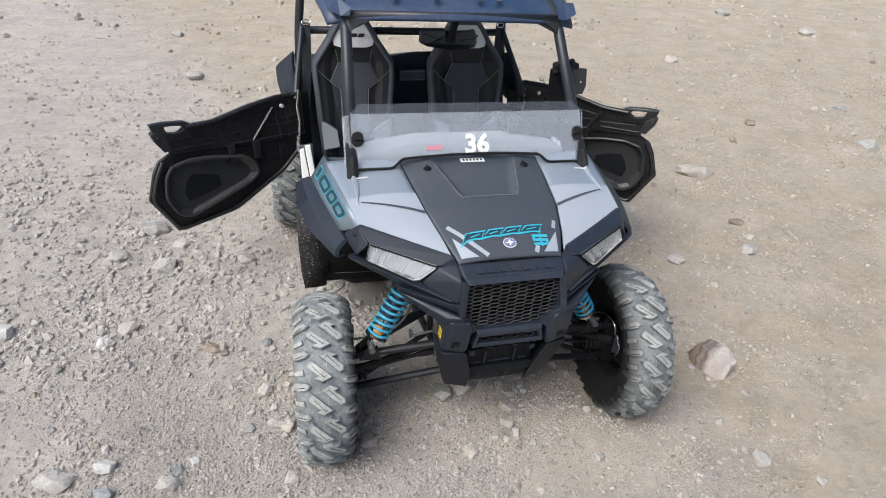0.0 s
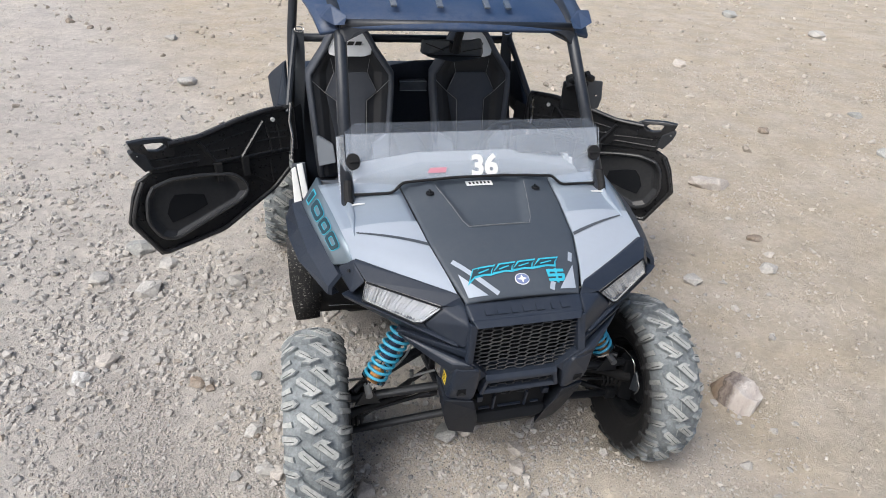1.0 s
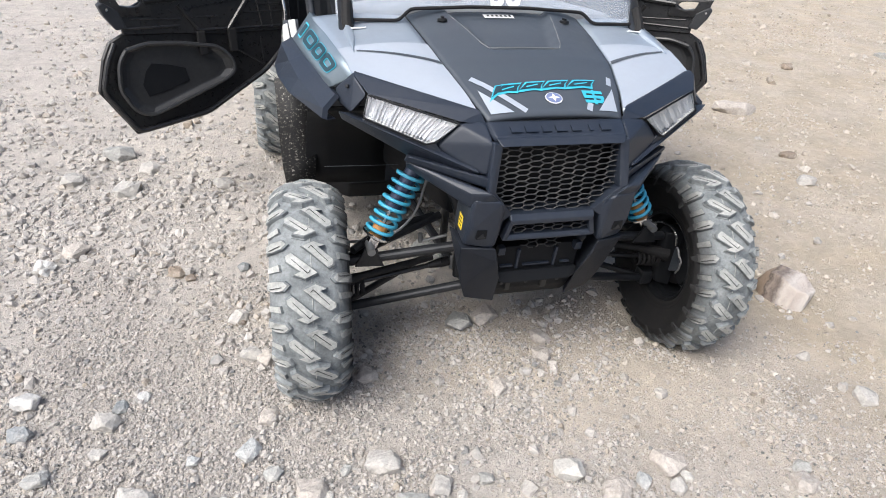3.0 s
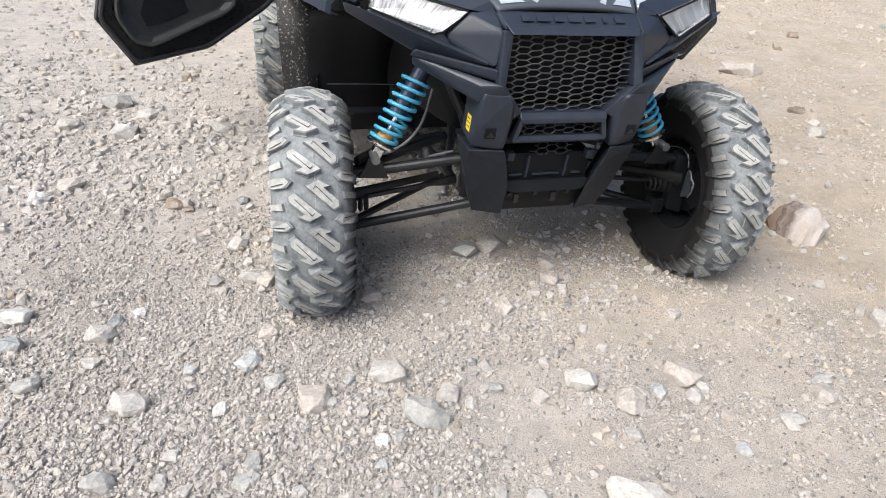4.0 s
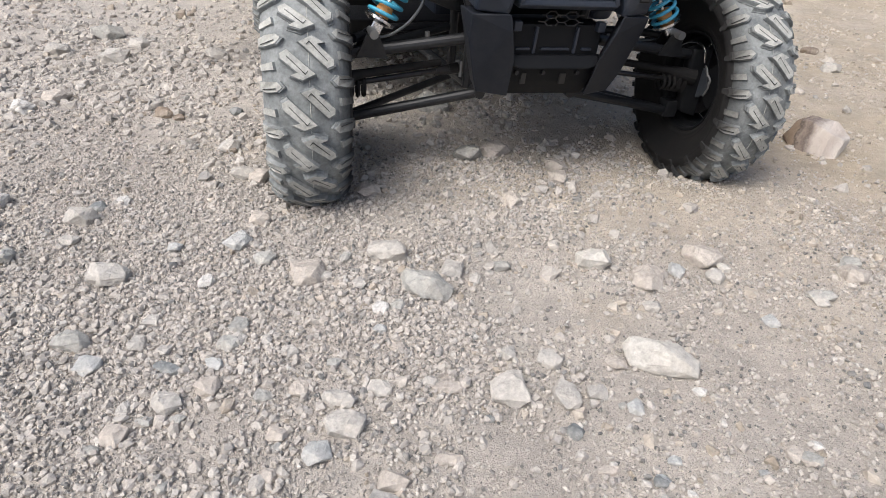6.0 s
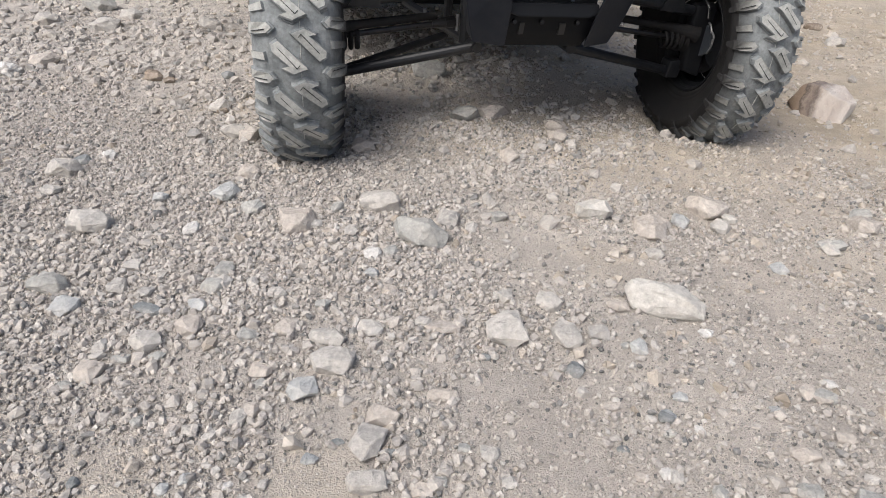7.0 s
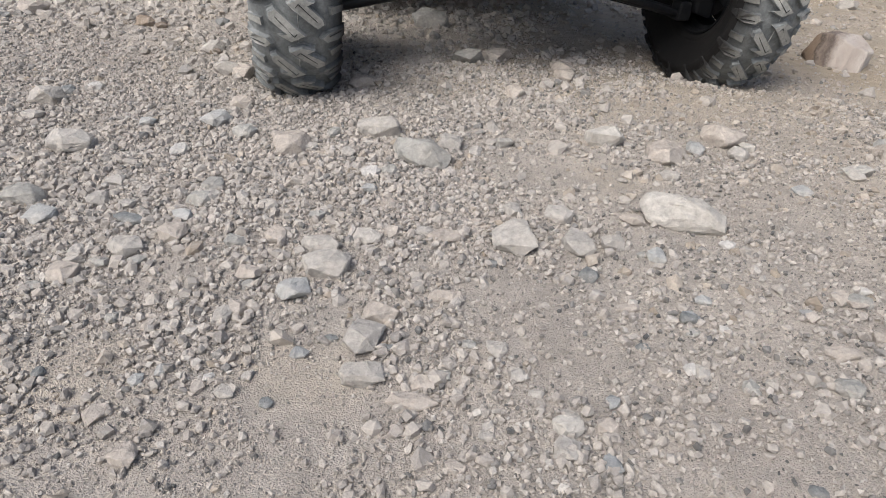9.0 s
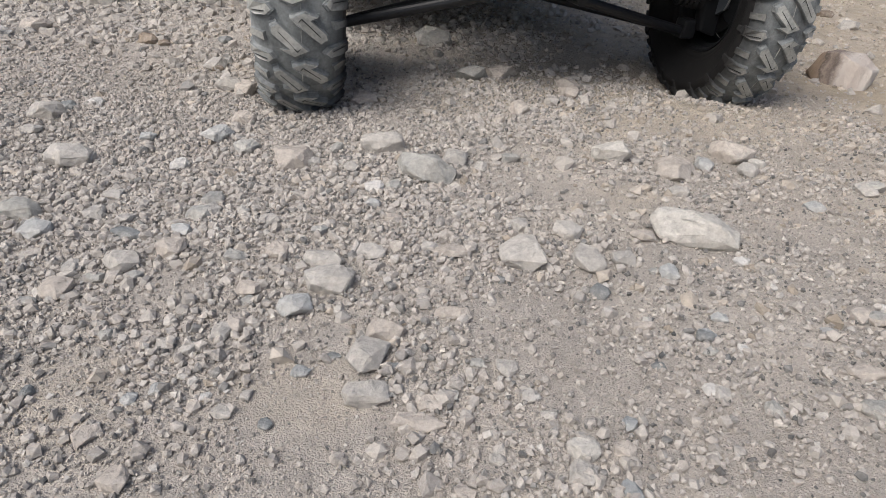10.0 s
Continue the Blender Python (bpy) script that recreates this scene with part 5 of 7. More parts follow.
BELT = worn("slate_webbing", (0.040, 0.047, 0.058), DUST, 0.06, 0.7, grain=700, relief=0.4)
CAGE = worn("cage_paint", (0.013, 0.017, 0.025), DUST, 0.05, 0.36, grain=500, relief=0.06)
for s in (-1, 1):
    bm = tube(bent([(s * 0.500, 0.315, 1.06), (s * 0.470, 0.755, 1.590), (s * 0.490, 1.00, 1.675), (s * 0.560, 1.80, 1.740), (s * 0.605, 1.78, 1.30), (s * 0.615, 1.70, 0.75)], 0.09, 6), 0.0235, 14)
    part("cage_tube", bm, CAGE, vehicle, "dark grey roll-cage tube", smooth=True)
    bm = slab([(s * 0.345, 0.722, 1.590), (s * 0.345, 0.735, 1.606), (s * 0.472, 0.742, 1.618), (s * 0.476, 0.690, 1.530), (s * 0.452, 0.694, 1.545), (s * 0.425, 0.708, 1.572), (s * 0.390, 0.718, 1.586)], (0, 0.012, -0.004), 0.002)
    part("gusset", bm, STEEL, vehicle, "black corner gusset")
    # belt webbing hanging from a bright ring on the cage
    rows = [[(s * (x + w), y, z) for w in (-0.026, 0.0, 0.026)] for x, y, z in ((0.570, 1.722, 1.352), (0.568, 1.715, 1.25), (0.572, 1.70, 1.13), (0.585, 1.67, 0.98), (0.595, 1.62, 0.82))]
    part("seat_belt", grid(rows, (0, 0.004, 0)), BELT, vehicle, "dark slate seat-belt webbing")
    ring = [(s * (0.566 + 0.024 * math.cos(k * math.tau / 14)), 1.722 + 0.010 * math.sin(k * math.tau / 14), 1.355 + 0.011 * math.sin(k * math.tau / 14)) for k in range(14)]
    part("belt_ring", tube(ring, 0.0035, 6, closed=True), CHROME, vehicle, "bright belt ring")
    bm = tube(bent([(s * 0.585, 1.75, 1.34), (s * 0.64, 1.50, 1.10), (s * 0.655, 1.42, 1.02)], 0.05), 0.016, 10)
    part("rear_brace", bm, CAGE, vehicle)
part("cage_tube", tube([(-0.60, 1.76, 1.305), (0.60, 1.76, 1.305)], 0.021, 14), CAGE, vehicle, "dark grey rear cross tube", smooth=True)
part("cage_tube", tube([(-0.468, 0.740, 1.598), (0.468, 0.740, 1.598)], 0.019, 14), CAGE, vehicle, "dark grey front cross tube", smooth=True)

# roof
rows = []
for t in np.linspace(0, 1, 14):
    y = 0.715 + 1.2 * t
    z = 1.615 + 0.125 * (1 - (1 - t) ** 2.2)
    half = 0.545 + 0.075 * min(t * 3, 1)
    row = []
    for u in np.linspace(-1, 1, 25):
        x = u * half
        drop = 0.050 * max(abs(u) - 0.80, 0) / 0.2
        front = (0.022 * abs(u) ** 2.5) * max(0, 1 - t * 3)
        ridge = 0.010 * (1 if 0.28 < abs(u) < 0.62 else 0) * min(1, t * 5)
        row.append((x, y + front - 0.02 * (1 - abs(u)) * max(0, 1 - t * 4), z - drop * 0.35 + 0.012 * (1 - u * u) + ridge - 0.028 * max(0, 1 - t * 9)))
    rows.append(row)
roof = part("roof", grid(rows, (0, 0.004, -0.014)), BLUEROOF, vehicle, "dark blue moulded plastic roof", smooth=True)
for x in (-0.262, -0.080, 0.112, 0.200):
    part("roof_boss", box((x, 0.80, 1.668), (0.024, 0.050, 0.010), 0.003, (24, 0, 0)), BOSSBLUE, roof, "pale blue roof boss")
for s in (-1, 1):
    bm = slab([(s * x, y, z) for x, y, z in ((0.448, 0.718, 1.630), (0.458, 0.704, 1.602), (0.495, 0.704, 1.600), (0.545, 0.722, 1.622), (0.560, 0.790, 1.650), (0.500, 0.770, 1.655))], (0, 0.010, 0.006), 0.003)
    part("roof_lip", bm, BLUEROOF, roof)

# mirrors
bm = tube(bent([(0.004, 0.745, 1.60), (0.006, 0.79, 1.545), (0.012, 0.835, 1.478)], 0.04), [0.017] * 7 + [0.019], 12)
part("mirror_stalk", bm, DARK, vehicle, "black rear-view mirror stalk")
shape = [(-0.106, 1.438), (-0.102, 1.494), (0.004, 1.512), (0.030, 1.500), (0.154, 1.502), (0.178, 1.440), (0.163, 1.419), (0.02, 1.424), (-0.080, 1.430)]
bm = slab([(x, 0.855 + 0.10 * (x - 0.03) ** 2 / 0.02, z) for x, z in shape], (0, 0.030, 0), 0.007, 2)
mirror = part("rear_view_mirror", bm, SHELLGREY, vehicle, "wide slate-grey rear-view mirror")
part("mirror_socket", hull([(0.012 + dx, y, z) for dx in (-0.024, 0.024) for y, z in ((0.862, 1.462), (0.862, 1.512), (0.838, 1.470), (0.838, 1.505))], 0.006), DARK, mirror, "black mirror socket")
for a, b in (((-0.092, 1.484), (-0.030, 1.470)), ((0.050, 1.470), (0.165, 1.462)), ((-0.085, 1.437), (0.160, 1.428))):
    part("mirror_groove", tube([(x, 0.853 + 0.10 * (x - 0.03) ** 2 / 0.02, z) for x, z in (a, b)], 0.0022, 6), DARK, mirror)
bm = tube(bent([(0.480, 0.66, 1.40), (0.545, 0.68, 1.415), (0.58, 0.70, 1.40)], 0.03), 0.015, 10)
add(bm, tube([(0.478, 0.652, 1.375), (0.484, 0.682, 1.415)], 0.031, 14))
for x, y, z in ((0.455, 0.640, 1.412), (0.520, 0.655, 1.430), (0.512, 0.640, 1.392)):
    add(bm, tube([(x, y, z), (x + 0.004, y - 0.020, z + 0.012)], [0.013, 0.011], 10))
mirror = part("side_mirror", bm, DARK, vehicle, "black folding side mirror on the cage")
bm = hull([(0.556, 0.70, 1.398), (0.652, 0.725, 1.382), (0.666, 0.73, 1.300), (0.655, 0.73, 1.255), (0.572, 0.71, 1.262), (0.57, 0.76, 1.375), (0.64, 0.765, 1.36), (0.645, 0.765, 1.27), (0.57, 0.76, 1.28)], 0.008)
part("mirror_housing", bm, SHELLGREY, mirror, "slate back of the folded mirror")
part("mirror_bolt", tube([(0.618, 0.712, 1.325), (0.618, 0.704, 1.325)], 0.004, 8), CHROME, mirror)
bm = hull([(0.456, 0.70, 1.388), (0.530, 0.69, 1.40), (0.552, 0.70, 1.250), (0.468, 0.72, 1.260), (0.47, 0.74, 1.38), (0.525, 0.735, 1.38), (0.540, 0.735, 1.27), (0.475, 0.745, 1.275)], 0.008)
part("mirror_housing", bm, DARK, mirror)


DASHGREY = worn("grey_dash_plastic", (0.34, 0.35, 0.36), DUST, 0.15, 0.5, grain=500)


# ---- cabin ----
def seat(s):
    c = s * 0.325
    ob = new("seat")
    ob.parent = vehicle
    ob.matrix_basis = pose(c, 1.50, 0, 0, 0, 0)
    tagged(ob, "black and grey bucket seat with a pale headrest")

    # the backrest leans back
    def lean(z):
        return 0.16 * (z - 0.70) / 0.7 - 0.03
    prof = [(0.66, 0.185), (0.85, 0.202), (0.98, 0.212), (1.10, 0.222), (1.180, 0.222), (1.295, 0.140), (1.345, 0.112), (1.385, 0.084), (1.404, 0.055)]
    bm = bmesh.new()
    rings = []
    for z, h in prof:
        y = lean(z)
        flat = 1.0 if z < 1.2 else 0.35
        ring = [(-h, y + 0.02), (-h * 0.93, y - 0.030), (-h * 0.72, y - 0.024), (-h * 0.56, y - 0.02 + 0.02 * flat), (0, y - 0.016 + 0.022 * flat), (h * 0.56, y - 0.02 + 0.02 * flat), (h * 0.72, y - 0.024), (h * 0.93, y - 0.030), (h, y + 0.02), (h * 0.9, y + 0.09), (0, y + 0.11), (-h * 0.9, y + 0.09)]
        rings.append([bm.verts.new((x, yy, z)) for x, yy in ring])
    for a, b in zip(rings, rings[1:]):
        n = len(a)
        for k in range(n):
            bm.faces.new((a[k], a[(k + 1) % n], b[(k + 1) % n], b[k]))
    bm.faces.new(rings[-1])
    bm.faces.new(rings[0][::-1])
    bevelled(bm, 0.008, 2)
    part("backrest", bm, SEAT, ob, "black vinyl backrest with raised bolsters")

    def plate(pts, mat, name, label, lift, thick=0.012):
        lo = [(x, lean(z) + 0.004 - lift, z) for x, z in pts]
        return part(name, slab(lo, (0, -thick, 0), 0.004, 2), mat, ob, label)
    plate([(-0.070, 0.76), (0.070, 0.76), (0.070, 0.92), (0.076, 1.042), (0.133, 1.083), (0.086, 1.178), (-0.086, 1.178), (-0.133, 1.083), (-0.076, 1.042), (-0.070, 0.92)], SEATGREY, "centre_panel", "grey cloth centre panel, wide at the shoulders", 0.012)
    pale = [(-0.106, 1.268), (-0.070, 1.258), (0.070, 1.258), (0.106, 1.268), (0.112, 1.292), (0.090, 1.340), (0.064, 1.380), (0.045, 1.392), (-0.045, 1.392), (-0.064, 1.380), (-0.090, 1.340), (-0.112, 1.292)]
    plate(pale, SEATPALE, "headrest_panel", "pale grey headrest panel", 0.024)
    # dark slanting mark on the headrest
    for x in (-0.034, 0.004, 0.042):
        z = 1.322
        part("headrest_mark", slab([(x - 0.018, lean(z) - 0.034, z - 0.009), (x + 0.012, lean(z) - 0.034, z - 0.009), (x + 0.020, lean(z) - 0.034, z + 0.009), (x - 0.010, lean(z) - 0.034, z + 0.009)], (0, -0.004, 0), 0), INK, ob)
    # slate edge all round the front of the backrest
    loop = [(-h, z) for z, h in prof] + [(h, z) for z, h in prof[::-1]]
    rows = []
    for k, (x, z) in enumerate(loop):
        (xa, za), (xb, zb) = loop[max(k - 1, 0)], loop[min(k + 1, len(loop) - 1)]
        d = math.hypot(xb - xa, zb - za)
        nx, nz = (zb - za) / d, -(xb - xa) / d
        y = lean(z)
        rows.append([(x + nx * w, y + o, z + nz * w) for w, o in ((-0.006, 0.010), (-0.003, -0.030), (0.008, -0.046), (0.020, -0.044), (0.028, -0.030))])
    part("edge_band", grid(rows, (0, 0.014, 0)), SEATEDGE, ob, "slate vinyl band round the backrest", smooth=True)
    for g in (-1, 1):
        pts = [(g * 0.205, lean(1.150) - 0.034, 1.150), (g * 0.135, lean(1.083) - 0.024, 1.083), (g * 0.078, lean(1.042) - 0.022, 1.040), (g * 0.072, lean(0.80) - 0.022, 0.80)]
        part("seam", tube(pts, 0.0014, 5), STITCH, ob)
        pts = [(g * 0.100, lean(1.25) - 0.030, 1.250), (g * 0.086, lean(1.178) - 0.024, 1.180), (g * 0.133, lean(1.083) - 0.024, 1.085)]
        part("seam", tube(pts, 0.0009, 5), STITCH, ob)
        hip = [(g * x, lean(z) + o, z) for x, z, o in ((0.196, 0.885, -0.044), (0.108, 0.830, -0.060), (0.098, 0.745, -0.070), (0.186, 0.725, -0.060))]
        part("hip_panel", slab(hip, (0, 0.03, 0), 0.006, 2), SEATHIP, ob, "pale slate hip bolster panel")
    bm = hull([(g * x, y, z) for g in (-1, 1) for x, y, z in ((0.20, -0.48, 0.60), (0.20, -0.50, 0.52), (0.21, 0.02, 0.50), (0.21, 0.02, 0.62), (0.17, -0.46, 0.63), (0.12, -0.1, 0.62))], 0.02)
    part("cushion", bm, SEAT, ob, "black vinyl seat cushion")
    part("cushion_panel", box((0, -0.24, 0.632), (0.20, 0.36, 0.012), 0.005, (2, 0, 0)), SEATGREY, ob)
    return ob


for s in (-1, 1):
    seat(s)
# console between the seats
bm = hull([(g * x, y, z) for g in (-1, 1) for x, y, z in ((0.085, 0.78, 0.72), (0.085, 1.00, 0.76), (0.075, 1.74, 0.80), (0.095, 0.76, 0.38), (0.095, 1.78, 0.38))], 0.02)
part("console", bm, BLACK, vehicle, "black console between the seats")
# engine cover between and behind the seats
bm = hull([(-0.60, 1.80, 0.38), (0.60, 1.80, 0.38), (-0.56, 1.72, 1.08), (0.56, 1.72, 1.08), (-0.20, 1.68, 1.165), (-0.005, 1.69, 1.182), (0.055, 1.69, 1.208), (0.17, 1.68, 1.214), (0.22, 1.69, 1.17), (-0.25, 1.90, 1.12), (0.25, 1.90, 1.12), (0.6, 2.2, 0.95), (-0.6, 2.2, 0.95), (-0.6, 2.2, 0.4), (0.6, 2.2, 0.4)], 0.02)
part("engine_cover", bm, BLACK, vehicle, "black moulded engine cover behind the seats")
vent = part("cover_vent", box((0.023, 1.640, 1.086), (0.152, 0.05, 0.052), 0.005, (10, 0, 0)), SLATE, vehicle, "grey vent panel")
for z in (1.112, 1.101, 1.064):
    part("vent_edge", box((0.023, 1.616 - (z - 1.086) * -0.17, z), (0.150, 0.006, 0.0035), 0.001, (10, 0, 0)), SEATHIP, vent)

bm = hull([(g * x, y, z) for g in (-1, 1) for x, y, z in ((0.60, 1.95, 0.90), (0.60, 2.75, 0.92), (0.56, 1.95, 0.70), (0.56, 2.7, 0.70))], 0.02)
part("cargo_bed", bm, BLACK, vehicle, "black cargo bed at the rear")
for s in (-1, 1):
    bm = hull(mir([(0.655, 1.66, 1.20), (0.64, 1.70, 1.21), (0.700, 1.55, 1.03), (0.705, 1.70, 0.98), (0.64, 1.50, 0.98), (0.64, 2.20, 1.05), (0.735, 2.20, 0.98), (0.73, 2.25, 0.86), (0.66, 1.62, 0.90), (0.715, 1.60, 0.93)], s), 0.012)
    part("rear_fender", bm, REARBLUE, vehicle, "dark slate rear fender")
    # door sill trim
    for strip_at in ([(0.648, 0.907, 0.969), (0.622, 0.909, 0.972), (0.604, 0.855, 0.836), (0.630, 0.851, 0.827)], [(0.671, 0.900, 0.951), (0.652, 0.904, 0.959), (0.634, 0.850, 0.825), (0.657, 0.808, 0.720), (0.667, 0.817, 0.743)]):
        part("sill_trim", slab(mir(strip_at, s), (0, 0.014, -0.006), 0.003), PLATE, vehicle, "white sill trim strip")
    bm = slab(mir([(0.668, 0.918, 0.965), (0.610, 0.922, 0.970), (0.600, 0.862, 0.80), (0.655, 0.822, 0.70), (0.672, 0.826, 0.74)], s), (0, 0.02, -0.006), 0.002)
    part("sill_panel", bm, SLATE, vehicle, "slate sill panel behind the trim")
    bm = hull(mir([(0.66, 0.70, 0.40), (0.64, 1.50, 0.40), (0.70, 0.72, 0.48), (0.68, 1.50, 0.50), (0.60, 0.70, 0.52), (0.60, 1.5, 0.52), (0.58, 0.7, 0.40), (0.58, 1.5, 0.40)], s), 0.015)
    part("rocker", bm, BLACK, vehicle, "black rocker panel")
    bm = hull(mir([(0.625, 1.42, 0.50), (0.655, 1.44, 1.02), (0.58, 1.50, 1.05), (0.56, 1.50, 0.50), (0.645, 1.52, 0.75)], s), 0.01)
    part("door_post", bm, DARK, vehicle, "black door post")
    bm = tube(bent([(s * 0.640, 1.40, 1.08), (s * 0.652, 1.41, 0.98), (s * 0.640, 1.39, 0.90), (s * 0.650, 1.40, 0.78)], 0.02), 0.007, 8)
    part("hinge_rod", bm, CHROME, vehicle, "bright hinge rod")
    # footwell wall and knee panel
    bm = hull(mir([(0.585, 0.55, 1.06), (0.60, 0.62, 1.02), (0.59, 0.72, 0.60), (0.46, 0.70, 0.60), (0.48, 0.52, 1.07), (0.52, 0.46, 1.08)], s), 0.012)
    part("knee_panel", bm, SLATE, vehicle, "grey footwell side panel")
    # cables in the wheel well
    bm = tube(bent([(s * 0.575, 0.352, 0.603), (s * 0.462, 0.340, 0.606), (s * 0.320, 0.345, 0.602)], 0.03), 0.0013, 6)
    part("cable", bm, SLATE, vehicle, "thin grey cable")
    bm = tube(bent([(s * 0.286, 0.06, 0.678), (s * 0.304, 0.06, 0.601), (s * 0.321, 0.06, 0.554), (s * 0.358, 0.06, 0.508), (s * 0.417, 0.06, 0.471), (s * 0.56, 0.05, 0.475)], 0.025), 0.0045, 8)
    part("brake_line", bm, GREYMETAL, vehicle, "grey brake line beside the spring")
# dashboard and steering wheel behind the windscreen
bm = hull([(g * x, y, z) for g in (-1, 1) for x, y, z in ((0.47, 0.46, 1.10), (0.46, 0.62, 1.09), (0.44, 0.70, 0.98), (0.44, 0.62, 0.85), (0.46, 0.50, 0.95), (0.20, 0.48, 1.15), (0.20, 0.60, 1.14))], 0.015)
dash = part("dashboard", bm, DASHGREY, vehicle, "grey moulded dashboard")
part("dash_pod", hull([(0.23, 0.60, 1.20), (0.40, 0.60, 1.20), (0.22, 0.56, 1.13), (0.41, 0.56, 1.13), (0.24, 0.68, 1.16), (0.39, 0.68, 1.16)], 0.012), DARK, dash)
wheel_m = axes((0.32, 0.82, 1.00), (1, 0, 0), (0, 0.45, 0.9))
ring = [wheel_m @ Vector((0.165 * math.cos(k * math.tau / 32), 0.165 * math.sin(k * math.tau / 32), 0)) for k in range(32)]
bm = tube(ring, 0.015, 10, closed=True)
for a in (90, 210, 330):
    add(bm, tube([wheel_m @ Vector((0.03 * math.cos(radians(a)), 0.03 * math.sin(radians(a)), -0.02)), wheel_m @ Vector((0.16 * math.cos(radians(a)), 0.16 * math.sin(radians(a)), 0))], 0.012, 8))
add(bm, tube([wheel_m @ Vector((0, 0, 0.0)), wheel_m @ Vector((0, 0, -0.20))], [0.045, 0.025], 12))
part("steering_wheel", bm, DARK, vehicle, "black steering wheel")


DOORBLACK = worn("glossy_door_plastic", (0.011, 0.011, 0.012), DUST, 0.03, 0.24, patch=7, grain=160, relief=0.10)
# paler copy of DOORBLACK, the pocket's lit sheen held in its colour
DOORSHEEN = worn("lit_door_plastic", (0.026, 0.027, 0.029), DUST, 0.05, 0.26, patch=7, grain=160, relief=0.12)


# ---- doors, swung open on rear hinges ----
def door(s, angle, lift=0.0):
    ob = new("door")
    ob.parent = vehicle
    a = radians(angle)
    d = Vector((s * math.cos(a), -math.sin(a), 0))
    n = d.cross(Vector((0, 0, 1)))
    if n.y > 0:
        n = -n
    tagged(ob, "open black plastic door with a moulded pocket and ribs")
    hinge = Vector((s * 0.66, 1.43, 0))

    def at(u, z, out=0.0):
        return hinge + d * u + Vector((0, 0, z + lift)) + n * (0.15 * (0.95 - z) + out)
    upper = [(-0.03, 1.05), (0.106, 1.05), (0.256, 1.03), (0.456, 0.987), (0.585, 0.985), (0.70, 0.930), (0.695, 0.855), (0.52, 0.845), (0.30, 0.825), (0.0, 0.815)]
    part("upper_panel", slab([at(u, z) for u, z in upper], -n * 0.02, 0.005), DOORBLACK, ob, "black ribbed upper door panel")
    lower = [(0.0, 0.820), (0.30, 0.832), (0.52, 0.852), (0.70, 0.858), (0.755, 0.831), (0.790, 0.774), (0.832, 0.653), (0.722, 0.464), (0.409, 0.498), (0.108, 0.641), (0.014, 0.725)]
    part("lower_panel", slab([at(u, z, -0.012) for u, z in lower], -n * 0.016, 0.005), DOORBLACK, ob, "black lower door panel")
    # raised rim all round
    rim = [(-0.02, 0.83), (-0.025, 1.045), (0.106, 1.045), (0.256, 1.025), (0.456, 0.982), (0.60, 0.978)]
    part("top_rail", tube(bent([at(u, z, 0.012) for u, z in rim], 0.03), 0.013, 10), DOORBLACK, ob, "black moulded rail")
    low = [(0.735, 0.83), (0.775, 0.765), (0.815, 0.655), (0.715, 0.480), (0.412, 0.514), (0.115, 0.655), (0.02, 0.735)]
    part("lower_rail", tube(bent([at(u, z, 0.0) for u, z in low], 0.03), 0.011, 10), DOORBLACK, ob)
    # latch handle with a hole through it
    outer = [(0.570, 0.990), (0.600, 1.006), (0.700, 1.016), (0.764, 1.014), (0.756, 0.988), (0.752, 0.944), (0.690, 0.926), (0.575, 0.922)]
    slot = [(0.608, 0.972), (0.624, 0.990), (0.660, 0.996), (0.700, 0.998), (0.696, 0.984), (0.688, 0.966), (0.650, 0.958), (0.620, 0.962)]
    bm = bmesh.new()
    loops = [[bm.verts.new(at(u, z, o)) for u, z in line] for line, o in ((outer, 0.010), (slot, 0.014), (slot, -0.016), (outer, -0.020))]
    for a, b in zip(loops, loops[1:] + loops[:1]):
        for k in range(8):
            bm.faces.new((a[k], a[(k + 1) % 8], b[(k + 1) % 8], b[k]))
    part("handle", bevelled(bm, 0.004, 2), DOORBLACK, ob, "black pull handle with a slot")
    part("latch", hull([at(u, z, o) for u, z in ((0.700, 0.950), (0.752, 0.982), (0.768, 0.972), (0.756, 0.935), (0.720, 0.880), (0.68, 0.885)) for o in (-0.02, 0.02)], 0.005), STEEL, ob, "black steel latch")
    part("latch_bolt", tube([at(0.742, 0.958, 0.020), at(0.742, 0.958, 0.027)], 0.005, 8), CHROME, ob)
    # pocket
    pocket = [(0.704, 0.805), (0.62, 0.824), (0.49, 0.813), (0.328, 0.783), (0.278, 0.734), (0.264, 0.681), (0.308, 0.648), (0.653, 0.543), (0.713, 0.567), (0.757, 0.658), (0.739, 0.761)]
    part("pocket_rim", tube(bent([at(u, z, 0.018) for u, z in pocket] + [at(*pocket[0], 0.018)], 0.03, 3), 0.009, 8), DOORSHEEN, ob, "rounded pocket rim")
    bm = bmesh.new()
    cu, cz = 0.52, 0.685
    rings = []
    for f, o in ((1.0, 0.014), (0.86, -0.004), (0.80, -0.006)):
        rings.append([bm.verts.new(at(cu + (u - cu) * f, cz + (z - cz) * f, o)) for u, z in pocket])
    for r0, r1 in zip(rings, rings[1:]):
        k = len(r0)
        for i in range(k):
            bm.faces.new((r0[i], r0[(i + 1) % k], r1[(i + 1) % k], r1[i]))
    bm.faces.new(rings[-1])
    part("pocket", bm, DOORSHEEN, ob, "moulded black storage pocket")
    # hollow is a flat dark plate: the recess's shade put into its colour
    hollow = [(0.478, 0.707), (0.545, 0.728), (0.612, 0.740), (0.640, 0.712), (0.662, 0.661), (0.647, 0.612), (0.56, 0.628), (0.47, 0.655)]
